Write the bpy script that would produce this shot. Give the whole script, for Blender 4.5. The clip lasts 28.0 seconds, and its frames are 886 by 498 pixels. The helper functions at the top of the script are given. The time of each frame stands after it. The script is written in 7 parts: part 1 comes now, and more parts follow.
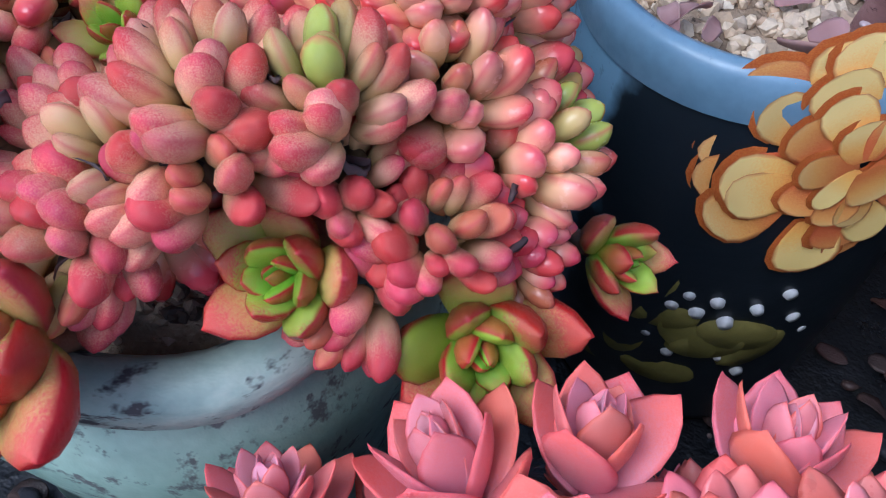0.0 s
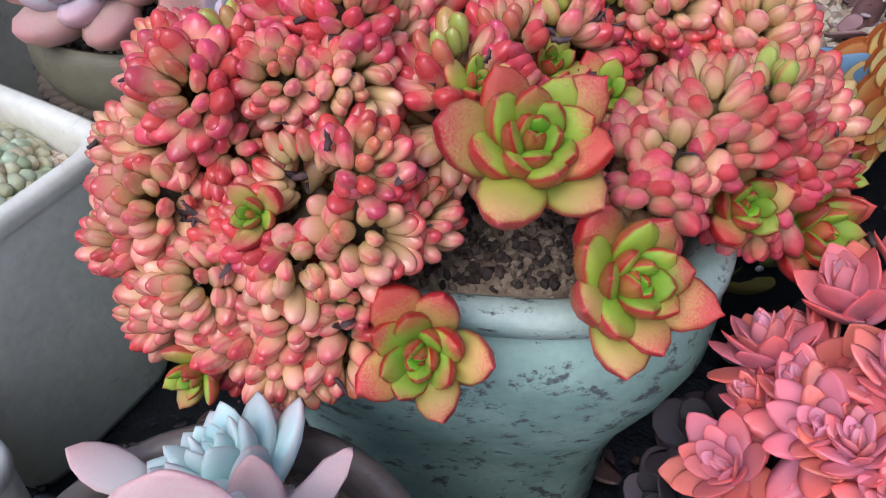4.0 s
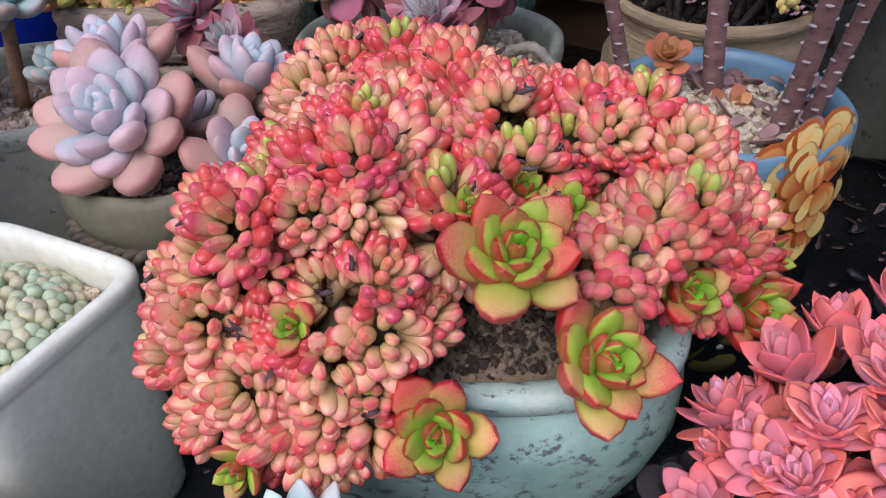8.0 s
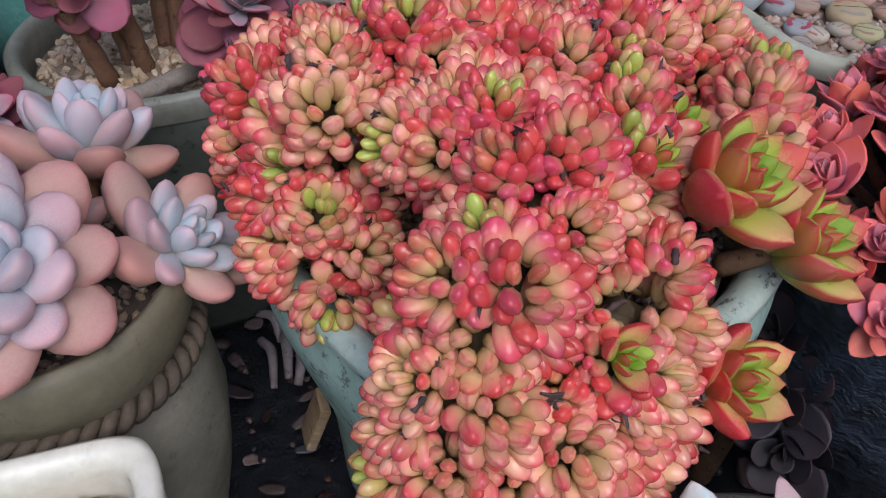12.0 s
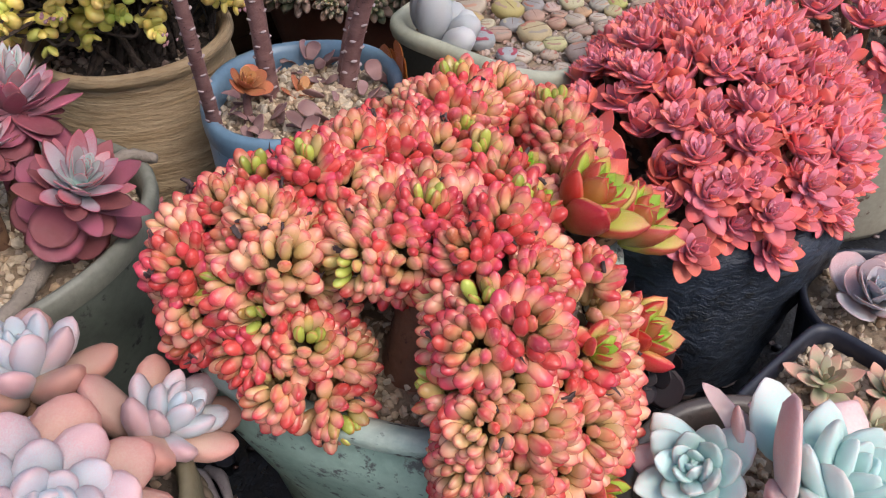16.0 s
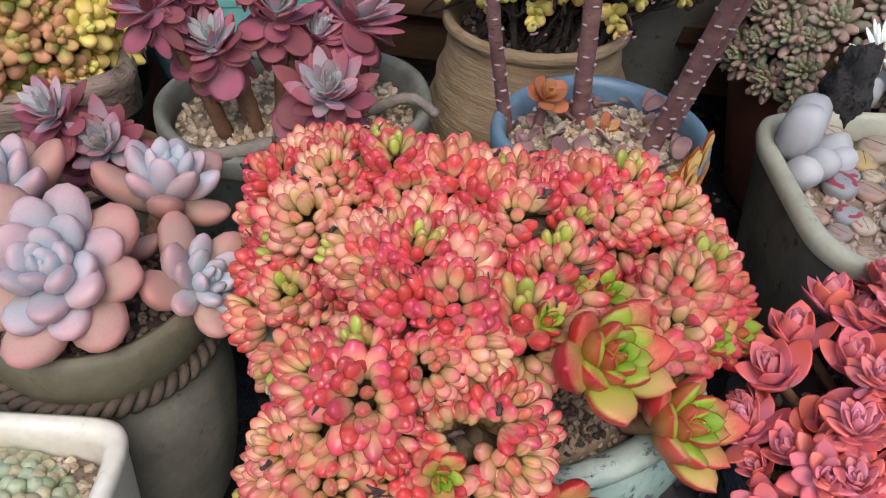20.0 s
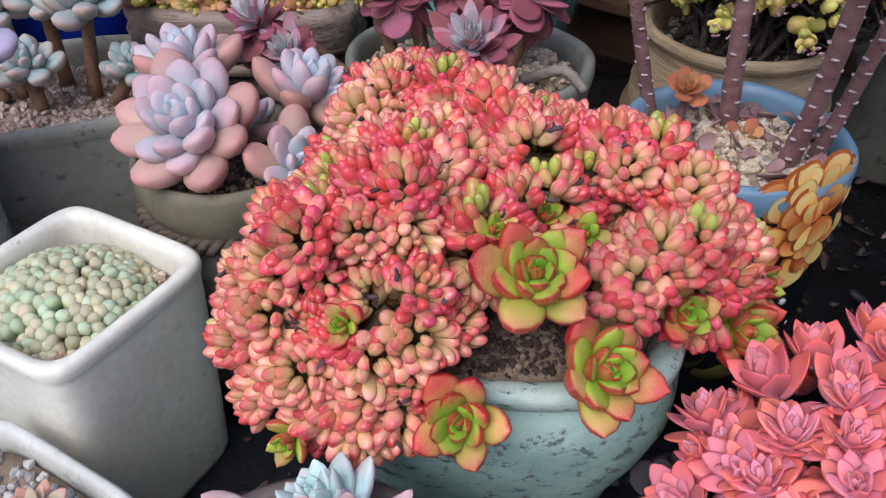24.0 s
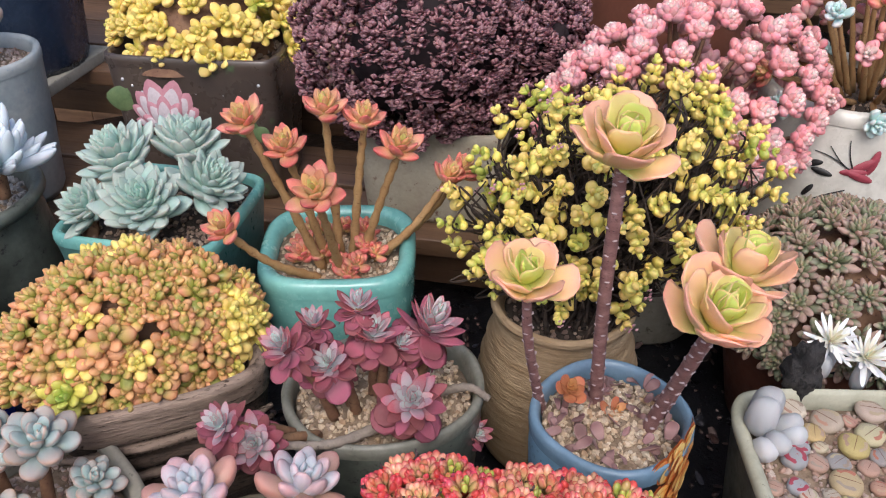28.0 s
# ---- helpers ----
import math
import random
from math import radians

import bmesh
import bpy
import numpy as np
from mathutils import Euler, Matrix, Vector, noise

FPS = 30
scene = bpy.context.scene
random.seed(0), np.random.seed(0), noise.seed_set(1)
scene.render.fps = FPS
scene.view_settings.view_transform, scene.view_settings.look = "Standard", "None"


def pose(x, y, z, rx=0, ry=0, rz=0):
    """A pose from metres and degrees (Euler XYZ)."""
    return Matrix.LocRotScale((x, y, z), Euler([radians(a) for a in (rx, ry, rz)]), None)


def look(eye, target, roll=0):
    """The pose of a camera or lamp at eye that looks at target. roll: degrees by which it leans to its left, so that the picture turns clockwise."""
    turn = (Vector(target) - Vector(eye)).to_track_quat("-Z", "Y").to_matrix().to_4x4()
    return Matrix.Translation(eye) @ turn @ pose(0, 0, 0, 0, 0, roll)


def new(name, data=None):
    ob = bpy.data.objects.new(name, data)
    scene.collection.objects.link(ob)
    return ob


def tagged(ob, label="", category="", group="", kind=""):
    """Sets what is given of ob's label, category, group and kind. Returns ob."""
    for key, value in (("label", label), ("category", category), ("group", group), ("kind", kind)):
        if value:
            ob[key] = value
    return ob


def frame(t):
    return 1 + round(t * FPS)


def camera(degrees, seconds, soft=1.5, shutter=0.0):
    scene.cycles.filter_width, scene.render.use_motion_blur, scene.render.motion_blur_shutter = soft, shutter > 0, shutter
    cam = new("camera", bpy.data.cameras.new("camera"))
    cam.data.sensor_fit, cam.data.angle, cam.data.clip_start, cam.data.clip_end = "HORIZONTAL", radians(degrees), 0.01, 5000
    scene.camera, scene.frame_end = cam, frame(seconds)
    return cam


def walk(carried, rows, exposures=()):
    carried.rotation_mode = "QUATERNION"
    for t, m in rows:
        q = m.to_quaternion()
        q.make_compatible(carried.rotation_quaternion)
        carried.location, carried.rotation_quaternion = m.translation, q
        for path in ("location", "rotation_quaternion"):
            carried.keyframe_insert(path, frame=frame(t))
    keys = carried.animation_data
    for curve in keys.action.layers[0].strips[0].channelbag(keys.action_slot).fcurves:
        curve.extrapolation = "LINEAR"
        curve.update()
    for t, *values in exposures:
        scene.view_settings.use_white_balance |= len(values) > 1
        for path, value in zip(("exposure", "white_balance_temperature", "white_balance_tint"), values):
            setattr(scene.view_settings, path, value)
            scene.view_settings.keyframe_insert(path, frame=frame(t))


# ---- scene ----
cam = camera(56.3, 28.0, soft=1.1)
METRES, EYE, TILT, LEAN, TURN = 1.5, 0.25, -46.6, -1.5, 22.0
CLOSE = [  # the close start: seconds, eye, yaw, pitch, roll
    (0.0, (0.0053, 0.0046, 0.2564), 21.03, -48.67, 1.71),
    (0.5, (0.0066, -0.0032, 0.2547), 22.06, -47.84, 1.19),
    (1.0, (-0.0113, -0.0223, 0.2606), 21.74, -47.20, 1.54),
    (1.5, (-0.0405, -0.0414, 0.2702), 20.49, -47.57, 2.26),
    (2.0, (-0.0656, -0.0535, 0.2776), 19.08, -49.24, 2.44),
    (2.5, (-0.0772, -0.0619, 0.2937), 18.00, -49.25, 2.29),
]
ROWS = [  # the rest, in the tilted frame of the start
    (4.5, -0.0942, -0.0524, -0.0035, -15.75, 1.22, 18.24),
    (5.0, -0.0952, -0.0701, -0.0032, -16.47, 1.36, 19.1),
    (5.5, -0.1027, -0.0602, 0.0091, -16.59, 1.71, 19.85),
    (6.0, -0.1025, -0.0674, 0.0116, -15.68, 2.35, 20.37),
    (6.5, -0.1017, -0.0714, 0.0097, -14.82, 3.48, 20.17),
    (7.0, -0.1002, -0.0648, 0.0076, -14.92, 4.61, 19.97),
    (7.5, -0.1003, -0.0658, 0.0036, -15.09, 5.84, 20.15),
    (8.0, -0.0989, -0.0678, 0.0023, -14.61, 7.5, 19.06),
    (8.5, -0.0978, -0.0709, -0.0015, -13.92, 8.58, 17.8),
    (9.0, -0.0979, -0.078, -0.0023, -13.32, 9.34, 17.27),
    (9.5, -0.0997, -0.0861, 0.0072, -13.22, 9.27, 18.97),
    (10.0, -0.1154, -0.0653, 0.0207, -14.71, 7.58, 21.23),
    (10.5, -0.1283, -0.0308, 0.0402, -18.52, 3.31, 21.88),
    (11.0, -0.141, -0.0325, 0.0557, -26.7, -1.47, 27.94),
    (11.5, -0.1613, -0.0149, 0.0692, -43.69, -11.32, 37.32),
    (12.0, -0.1675, 0.0026, 0.0785, -57.61, -20.91, 41.72),
    (12.5, -0.1668, 0.0027, 0.0866, -63.02, -25.35, 43.15),
    (14.5, -0.1764, 0.0406, 0.1191, -97.8, -49.71, 46.9),
    (15.0, -0.1793, 0.0348, 0.1222, -101.25, -51.78, 47.78),
    (15.5, -0.1815, 0.026, 0.1258, -101.39, -51.6, 47.85),
    (16.0, -0.1918, 0.0122, 0.1368, -100.75, -50.29, 47.51),
    (16.5, -0.1995, 0.0027, 0.1344, -89.57, -41.56, 46.47),
    (17.0, -0.1964, -0.0198, 0.1082, -73.46, -30.27, 45.24),
    (17.5, -0.1856, -0.0295, 0.0934, -63.69, -23.51, 43.77),
    (18.0, -0.1753, -0.0334, 0.0851, -58.98, -20.47, 42.6),
    (18.5, -0.1936, -0.0477, 0.0933, -58.05, -19.76, 43.48),
    (19.0, -0.2082, -0.0577, 0.1019, -59.65, -20.38, 43.25),
    (19.5, -0.1781, -0.0454, 0.0836, -50.88, -14.04, 37.13),
    (20.0, -0.1498, -0.0559, 0.0649, -37.39, -5.98, 30.94),
    (20.5, -0.1331, -0.0627, 0.0523, -30.17, -2.2, 28.02),
    (22.5, -0.1115, -0.1006, 0.0265, -17.08, 4.61, 17.57),
    (23.0, -0.1068, -0.0939, 0.0164, -14.67, 5.55, 14.85),
    (23.5, -0.1093, -0.0914, 0.0085, -13.25, 6.34, 15.09),
    (24.0, -0.1059, -0.0932, 0.0063, -13.3, 6.64, 15.39),
    (24.5, -0.0977, -0.0914, 0.0102, -13.6, 6.47, 16.87),
    (25.0, -0.0943, -0.0936, 0.0169, -14.31, 5.54, 18.54),
    (25.5, -0.0987, -0.0972, 0.0254, -14.56, 4.92, 18.04),
    (26.0, -0.105, -0.1096, 0.0351, -14.52, 5.04, 18.15),
    (26.5, -0.1382, -0.1471, 0.0569, -18.39, 6.28, 20.62),
    (27.0, -0.1941, -0.1953, 0.0826, -26.03, 4.0, 27.2),
    (27.5, -0.1972, -0.1898, 0.1213, -30.52, 3.15, 29.86),
    (28.0, -0.1757, -0.1579, 0.1384, -33.9, 2.11, 31.8),
]
def aimed(eye, yaw, pitch, roll):
    a, b = radians(yaw), radians(pitch)
    return look(eye, Vector(eye) + Vector((-math.sin(a) * math.cos(b), math.cos(a) * math.cos(b), math.sin(b))), roll)


walk(cam, [(t, aimed(*row)) for t, *row in CLOSE] + [(t, pose(0, 0, EYE, TILT, LEAN, TURN) @ pose(METRES * x, METRES * y, METRES * z, 90 + pitch, roll, yaw)) for t, x, y, z, yaw, pitch, roll in ROWS], exposures=[(0.0, 0.50, 5050, 8), (2.5, 0.31, 5280, 10), (5.0, 0.21, 5520, 10), (9.0, 0.31, 5580, 10), (12.0, -0.06, 5700, 10), (14.5, 0.40, 6400, 10), (16.0, 0.42, 6350, 10), (17.0, 0.30, 6350, 10), (19.0, 0.30, 6150, 10), (20.0, 0.20, 6150, 10), (23.0, 0.26, 5720, 10), (26.0, 0.34, 5680, 10), (27.5, 0.30, 6050, 10), (28.0, 0.36, 6300, 12)])
import functools


# ---- sky, sun ----
world = bpy.data.worlds.new("overcast_sky")
scene.world = world
world.use_nodes = True
wn = world.node_tree.nodes
sky = wn.new("ShaderNodeTexSky")
sky.sky_type, sky.sun_disc = "NISHITA", False
sky.sun_elevation, sky.sun_rotation = radians(55), radians(207)
sky.air_density, sky.dust_density, sky.ozone_density = 1.0, 4.0, 0.6
wn["Background"].inputs["Strength"].default_value = 0.15
world.node_tree.links.new(sky.outputs[0], wn["Background"].inputs["Color"])
sun = new("sun", bpy.data.lights.new("sun", "SUN"))
sun.data.energy, sun.data.angle, sun.data.color = 1.2, radians(40), (1.0, 0.98, 0.96)
sun.matrix_world = look((-0.75, -1.35, 2.1), (0, 0.1, 0))


# ---- materials ----
def shader(name):
    m = bpy.data.materials.new(name)
    m.use_nodes = True
    nt = m.node_tree
    return m, nt, nt.nodes["Principled BSDF"]


def mixed(nt, fac, a, b, mode="MIX"):
    """A colour mix; fac, a and b are sockets or values."""
    n = nt.nodes.new("ShaderNodeMix")
    n.data_type, n.blend_type = "RGBA", mode
    for sock, v in ((n.inputs[0], fac), (n.inputs[6], a), (n.inputs[7], b)):
        if isinstance(v, bpy.types.NodeSocket):
            nt.links.new(v, sock)
        else:
            sock.default_value = v if isinstance(v, float) else (*v, 1)
    return n.outputs[2]


def sums(nt, op, a, b, clamp=False):
    n = nt.nodes.new("ShaderNodeMath")
    n.operation, n.use_clamp = op, clamp
    for sock, v in zip(n.inputs, (a, b)):
        if isinstance(v, bpy.types.NodeSocket):
            nt.links.new(v, sock)
        else:
            sock.default_value = v
    return n.outputs[0]


def ramp(nt, fac, stops):
    n = nt.nodes.new("ShaderNodeValToRGB")
    e = n.color_ramp.elements
    while len(e) < len(stops):
        e.new(0.5)
    for el, (p, c) in zip(e, stops):
        el.position, el.color = p, (c, c, c, 1) if isinstance(c, float) else (*c, 1)
    nt.links.new(fac, n.inputs[0])
    return n.outputs[0]


def grain(nt, scale, detail=3.0, rough=0.55, stretch=(1, 1, 1)):
    co = nt.nodes.new("ShaderNodeTexCoord")
    mp = nt.nodes.new("ShaderNodeMapping")
    mp.inputs["Scale"].default_value = stretch
    n = nt.nodes.new("ShaderNodeTexNoise")
    n.inputs["Scale"].default_value, n.inputs["Detail"].default_value, n.inputs["Roughness"].default_value = scale, detail, rough
    nt.links.new(co.outputs["Object"], mp.inputs[0])
    nt.links.new(mp.outputs[0], n.inputs["Vector"])
    return n.outputs["Fac"]


def relief(nt, bsdf, height, strength, distance):
    b = nt.nodes.new("ShaderNodeBump")
    b.inputs["Strength"].default_value, b.inputs["Distance"].default_value = strength, distance
    nt.links.new(height, b.inputs["Height"])
    nt.links.new(b.outputs[0], bsdf.inputs["Normal"])


def chance(nt):
    """A number from 0 to 1 for each object and each loose piece of it."""
    o, g = nt.nodes.new("ShaderNodeObjectInfo"), nt.nodes.new("ShaderNodeNewGeometry")
    return sums(nt, "FRACT", sums(nt, "ADD", o.outputs["Random"], g.outputs["Random Per Island"]), 0.0)


def surface(name, c1, c2, scale=30.0, rough=0.6, bump=0.3, spots=None, spot_scale=120.0, spot_at=0.62, depth=0.001, coat=0.0, stretch=(1, 1, 1), shift=(0.35, 0.65)):
    """Two colours in broad patches, spots of a third in finer grain, and fine relief."""
    m, nt, b = shader(name)
    big = ramp(nt, grain(nt, scale, 5.0, 0.6, stretch), [(shift[0], 0.0), (shift[1], 1.0)])
    col = mixed(nt, big, c1, c2)
    fine = grain(nt, spot_scale, 4.0, 0.7, stretch)
    if spots:
        col = mixed(nt, ramp(nt, fine, [(spot_at, 0.0), (spot_at + 0.08, 1.0)]), col, spots)
    col = mixed(nt, 0.35, col, ramp(nt, grain(nt, scale * 9, 2.0), [(0.25, 0.55), (0.75, 1.0)]), "MULTIPLY")
    nt.links.new(col, b.inputs["Base Color"])
    nt.links.new(ramp(nt, fine, [(0.3, max(rough - 0.12, 0.05)), (0.7, min(rough + 0.12, 1.0))]), b.inputs["Roughness"])
    b.inputs["Coat Weight"].default_value = coat
    b.inputs["Coat Roughness"].default_value = 0.12
    relief(nt, b, fine, bump, depth)
    return m


def leafy(name, base, mid, tip, young, edge, edge_amount=0.6, edge_from=0.55, rough=0.38, stops=(0.12, 0.5, 0.88), vary=0.35, bloom=0.0, sss=0.12, speck=0.0, young_amount=0.85):
    """A succulent's leaf: coloured from base to tip, along its edge, and greener where it is young."""
    m, nt, b = shader(name)
    at = nt.nodes.new("ShaderNodeAttribute")
    at.attribute_name = "leaf"
    sp = nt.nodes.new("ShaderNodeSeparateColor")
    nt.links.new(at.outputs["Color"], sp.inputs[0])
    along, rim, fresh = sp.outputs[0], sp.outputs[1], sp.outputs[2]
    rnd = chance(nt)
    fine = grain(nt, 260.0, 3.0)
    patch = grain(nt, 45.0, 2.0)
    pos = sums(nt, "ADD", along, sums(nt, "MULTIPLY", sums(nt, "SUBTRACT", rnd, 0.5), vary))
    pos = sums(nt, "ADD", pos, sums(nt, "MULTIPLY", sums(nt, "SUBTRACT", patch, 0.5), 0.55), True)
    col = ramp(nt, pos, [(stops[0], base), (stops[1], mid), (stops[2], tip)])
    col = mixed(nt, sums(nt, "MULTIPLY", fresh, young_amount, True), col, young)
    e = ramp(nt, rim, [(edge_from, 0.0), (1.0, 1.0)])
    col = mixed(nt, sums(nt, "MULTIPLY", e, sums(nt, "ADD", edge_amount - 0.15, sums(nt, "MULTIPLY", rnd, 0.3)), True), col, edge)
    hs = nt.nodes.new("ShaderNodeHueSaturation")
    nt.links.new(col, hs.inputs["Color"])
    nt.links.new(sums(nt, "ADD", 0.488, sums(nt, "MULTIPLY", rnd, 0.024)), hs.inputs["Hue"])
    nt.links.new(sums(nt, "ADD", 0.8, sums(nt, "MULTIPLY", sums(nt, "FRACT", sums(nt, "MULTIPLY", rnd, 7.31), 0.0), 0.38)), hs.inputs["Value"])
    col = hs.outputs[0]
    if bloom:
        dust = ramp(nt, grain(nt, 70.0, 4.0), [(0.2, bloom * 0.3), (0.8, bloom)])
        col = mixed(nt, dust, col, (0.72, 0.72, 0.76))
    if speck:
        col = mixed(nt, ramp(nt, grain(nt, 520.0, 1.0), [(0.66, 0.0), (0.74, speck)]), col, (0.75, 0.55, 0.5))
    col = mixed(nt, ramp(nt, grain(nt, 190.0, 2.0, 0.7), [(0.68, 0.0), (0.8, 0.4)]), col, (0.12, 0.07, 0.05))
    nt.links.new(col, b.inputs["Base Color"])
    nt.links.new(ramp(nt, fine, [(0.3, max(rough - 0.1, 0.1)), (0.7, rough + 0.14)]), b.inputs["Roughness"])
    b.inputs["Specular IOR Level"].default_value = 0.45
    b.inputs["Subsurface Weight"].default_value = sss
    b.inputs["Subsurface Radius"].default_value = (1.0, 0.45, 0.25)
    b.inputs["Subsurface Scale"].default_value = 0.003
    relief(nt, b, fine, 0.4, 0.0005)
    return m


def two_glazes(name, a, b, dark_a, dark_b):
    """Blue glaze on one side that runs into black on the other."""
    m, nt, bs = shader(name)
    co = nt.nodes.new("ShaderNodeTexCoord")
    sx = nt.nodes.new("ShaderNodeSeparateXYZ")
    nt.links.new(co.outputs["Object"], sx.inputs[0])
    n = grain(nt, 40.0, 4.0)
    f = sums(nt, "ADD", sums(nt, "MULTIPLY", sx.outputs[0], -14.0), sums(nt, "ADD", sums(nt, "MULTIPLY", sx.outputs[1], 24.0), sums(nt, "MULTIPLY", sx.outputs[2], 5.0)))
    f = ramp(nt, sums(nt, "ADD", f, sums(nt, "MULTIPLY", n, 0.8)), [(0.78, 0.0), (1.0, 1.0)])
    blue = mixed(nt, ramp(nt, grain(nt, 260.0), [(0.6, 0.0), (0.7, 1.0)]), mixed(nt, n, a, b), (0.10, 0.18, 0.28))
    nt.links.new(mixed(nt, f, mixed(nt, n, dark_a, dark_b), blue), bs.inputs["Base Color"])
    bs.inputs["Roughness"].default_value = 0.34
    relief(nt, bs, grain(nt, 200.0), 0.2, 0.0005)
    return m


def stones(name, colours, rough=0.75, whole=False):
    """Pebbles: each loose piece takes one of the colours."""
    m, nt, b = shader(name)
    n = len(colours)
    rnd = nt.nodes.new("ShaderNodeObjectInfo").outputs["Random"] if whole else chance(nt)
    col = ramp(nt, rnd, [(i / n, c) for i, c in enumerate(colours)])
    col = mixed(nt, 0.5, col, ramp(nt, grain(nt, 400.0, 4.0), [(0.3, 0.45), (0.7, 1.0)]), "MULTIPLY")
    nt.links.new(col, b.inputs["Base Color"])
    b.inputs["Roughness"].default_value = rough
    relief(nt, b, grain(nt, 900.0, 3.0), 0.4, 0.0006)
    return m


BEAN = leafy("bean_leaf_skin", (0.66, 0.44, 0.20), (0.74, 0.385, 0.24), (0.58, 0.062, 0.082), (0.36, 0.45, 0.07), (0.50, 0.035, 0.066), 0.55, 0.74, 0.18, (0.22, 0.57, 0.96), 0.42, speck=0.10, sss=0.04, young_amount=0.88)
ROSE = leafy("red_edged_green_leaf_skin", (0.27, 0.44, 0.035), (0.34, 0.42, 0.05), (0.50, 0.07, 0.06), (0.20, 0.45, 0.022), (0.42, 0.012, 0.03), 1.0, 0.78, 0.24, (0.34, 0.78, 1.0), 0.32, speck=0.08, young_amount=0.9)
ROSE_OLD = leafy("red_flushed_leaf_skin", (0.42, 0.46, 0.07), (0.56, 0.36, 0.11), (0.56, 0.060, 0.065), (0.34, 0.46, 0.06), (0.46, 0.015, 0.04), 0.95, 0.76, 0.24, (0.30, 0.64, 1.00), 0.5, speck=0.08)
RED = leafy("red_stonecrop_leaf_skin", (0.74, 0.27, 0.355), (0.79, 0.19, 0.20), (0.81, 0.125, 0.105), (0.75, 0.34, 0.45), (0.77, 0.05, 0.05), 0.75, 0.66, 0.34, (0.2, 0.6, 0.9), 0.45, bloom=0.08)
GHOST = leafy("powdery_lilac_leaf_skin", (0.56, 0.38, 0.31), (0.46, 0.49, 0.53), (0.54, 0.28, 0.31), (0.38, 0.50, 0.56), (0.60, 0.30, 0.30), 0.5, 0.66, 0.5, (0.1, 0.55, 0.97), 0.4, bloom=0.24)
GHOST_OLD = leafy("powdery_peach_leaf_skin", (0.52, 0.34, 0.25), (0.49, 0.31, 0.24), (0.48, 0.21, 0.18), (0.44, 0.40, 0.39), (0.54, 0.19, 0.16), 0.45, 0.6, 0.5, (0.1, 0.55, 0.97), 0.4, bloom=0.09)
MINT = leafy("white_blue_leaf_skin", (0.44, 0.66, 0.61), (0.47, 0.68, 0.65), (0.60, 0.60, 0.58), (0.40, 0.64, 0.60), (0.66, 0.42, 0.38), 0.3, 0.75, 0.5, (0.1, 0.6, 0.98), 0.3, bloom=0.18)
MINT_PINK = leafy("white_pink_leaf_skin", (0.56, 0.52, 0.50), (0.62, 0.48, 0.44), (0.64, 0.33, 0.31), (0.5, 0.5, 0.5), (0.62, 0.25, 0.25), 0.5, 0.6, 0.5, (0.1, 0.5, 0.98), 0.3, bloom=0.3)
PLUM = leafy("wine_red_leaf_skin", (0.46, 0.48, 0.50), (0.46, 0.31, 0.36), (0.46, 0.09, 0.14), (0.50, 0.66, 0.62), (0.54, 0.04, 0.085), 0.95, 0.74, 0.42, (0.1, 0.56, 0.96), 0.45, bloom=0.12, young_amount=1.0)
PLUM_DRY = leafy("withered_plum_leaf_skin", (0.26, 0.11, 0.13), (0.36, 0.09, 0.13), (0.24, 0.07, 0.085), (0.2, 0.1, 0.1), (0.16, 0.05, 0.05), 0.3, 0.6, 0.7, vary=0.6)
AEON = leafy("peach_green_leaf_skin", (0.62, 0.64, 0.18), (0.84, 0.58, 0.28), (0.86, 0.45, 0.33), (0.52, 0.66, 0.12), (0.84, 0.30, 0.27), 0.55, 0.70, 0.36, (0.15, 0.55, 0.95), 0.4)
CORAL = leafy("coral_leaf_skin", (0.62, 0.48, 0.19), (0.66, 0.33, 0.20), (0.60, 0.14, 0.13), (0.54, 0.52, 0.15), (0.58, 0.08, 0.09), 0.5, 0.55, 0.36, (0.15, 0.5, 0.95), 0.5)
JADEGREEN = leafy("sea_green_leaf_skin", (0.17, 0.30, 0.25), (0.27, 0.44, 0.38), (0.36, 0.44, 0.37), (0.20, 0.44, 0.34), (0.45, 0.25, 0.22), 0.35, 0.82, 0.48, (0.1, 0.55, 0.97), 0.4, bloom=0.25)
GOLD = leafy("golden_orange_leaf_skin", (0.25, 0.28, 0.055), (0.54, 0.38, 0.12), (0.60, 0.26, 0.14), (0.36, 0.40, 0.085), (0.6, 0.2, 0.1), 0.35, 0.6, 0.34, (0.15, 0.5, 0.95), 1.3, sss=0.05)
HUSK = leafy("dry_mauve_brown_leaf_skin", (0.26, 0.15, 0.14), (0.34, 0.20, 0.19), (0.20, 0.10, 0.10), (0.4, 0.25, 0.22), (0.42, 0.28, 0.24), 0.4, 0.6, 0.7, vary=0.9)
# fold colour darkened to paint in the shade between the crowded leaves
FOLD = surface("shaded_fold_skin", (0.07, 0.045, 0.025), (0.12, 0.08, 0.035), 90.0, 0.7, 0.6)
DRYSTALK = surface("dry_grey_stalk", (0.30, 0.25, 0.26), (0.42, 0.36, 0.35), 80.0, 0.8, 0.5, (0.16, 0.11, 0.11), 200.0, 0.6)
# near-black purple that paints the shade deep inside the bush
HEART_SHADE = surface("bush_heart_shade", (0.02, 0.012, 0.014), (0.04, 0.022, 0.028), 60.0, 0.8, 0.8)
YELLOW = leafy("yellow_leaf_skin", (0.54, 0.50, 0.10), (0.78, 0.63, 0.15), (0.80, 0.57, 0.19), (0.52, 0.60, 0.15), (0.6, 0.36, 0.06), 0.25, 0.7, 0.36, (0.1, 0.5, 0.98), 0.9)
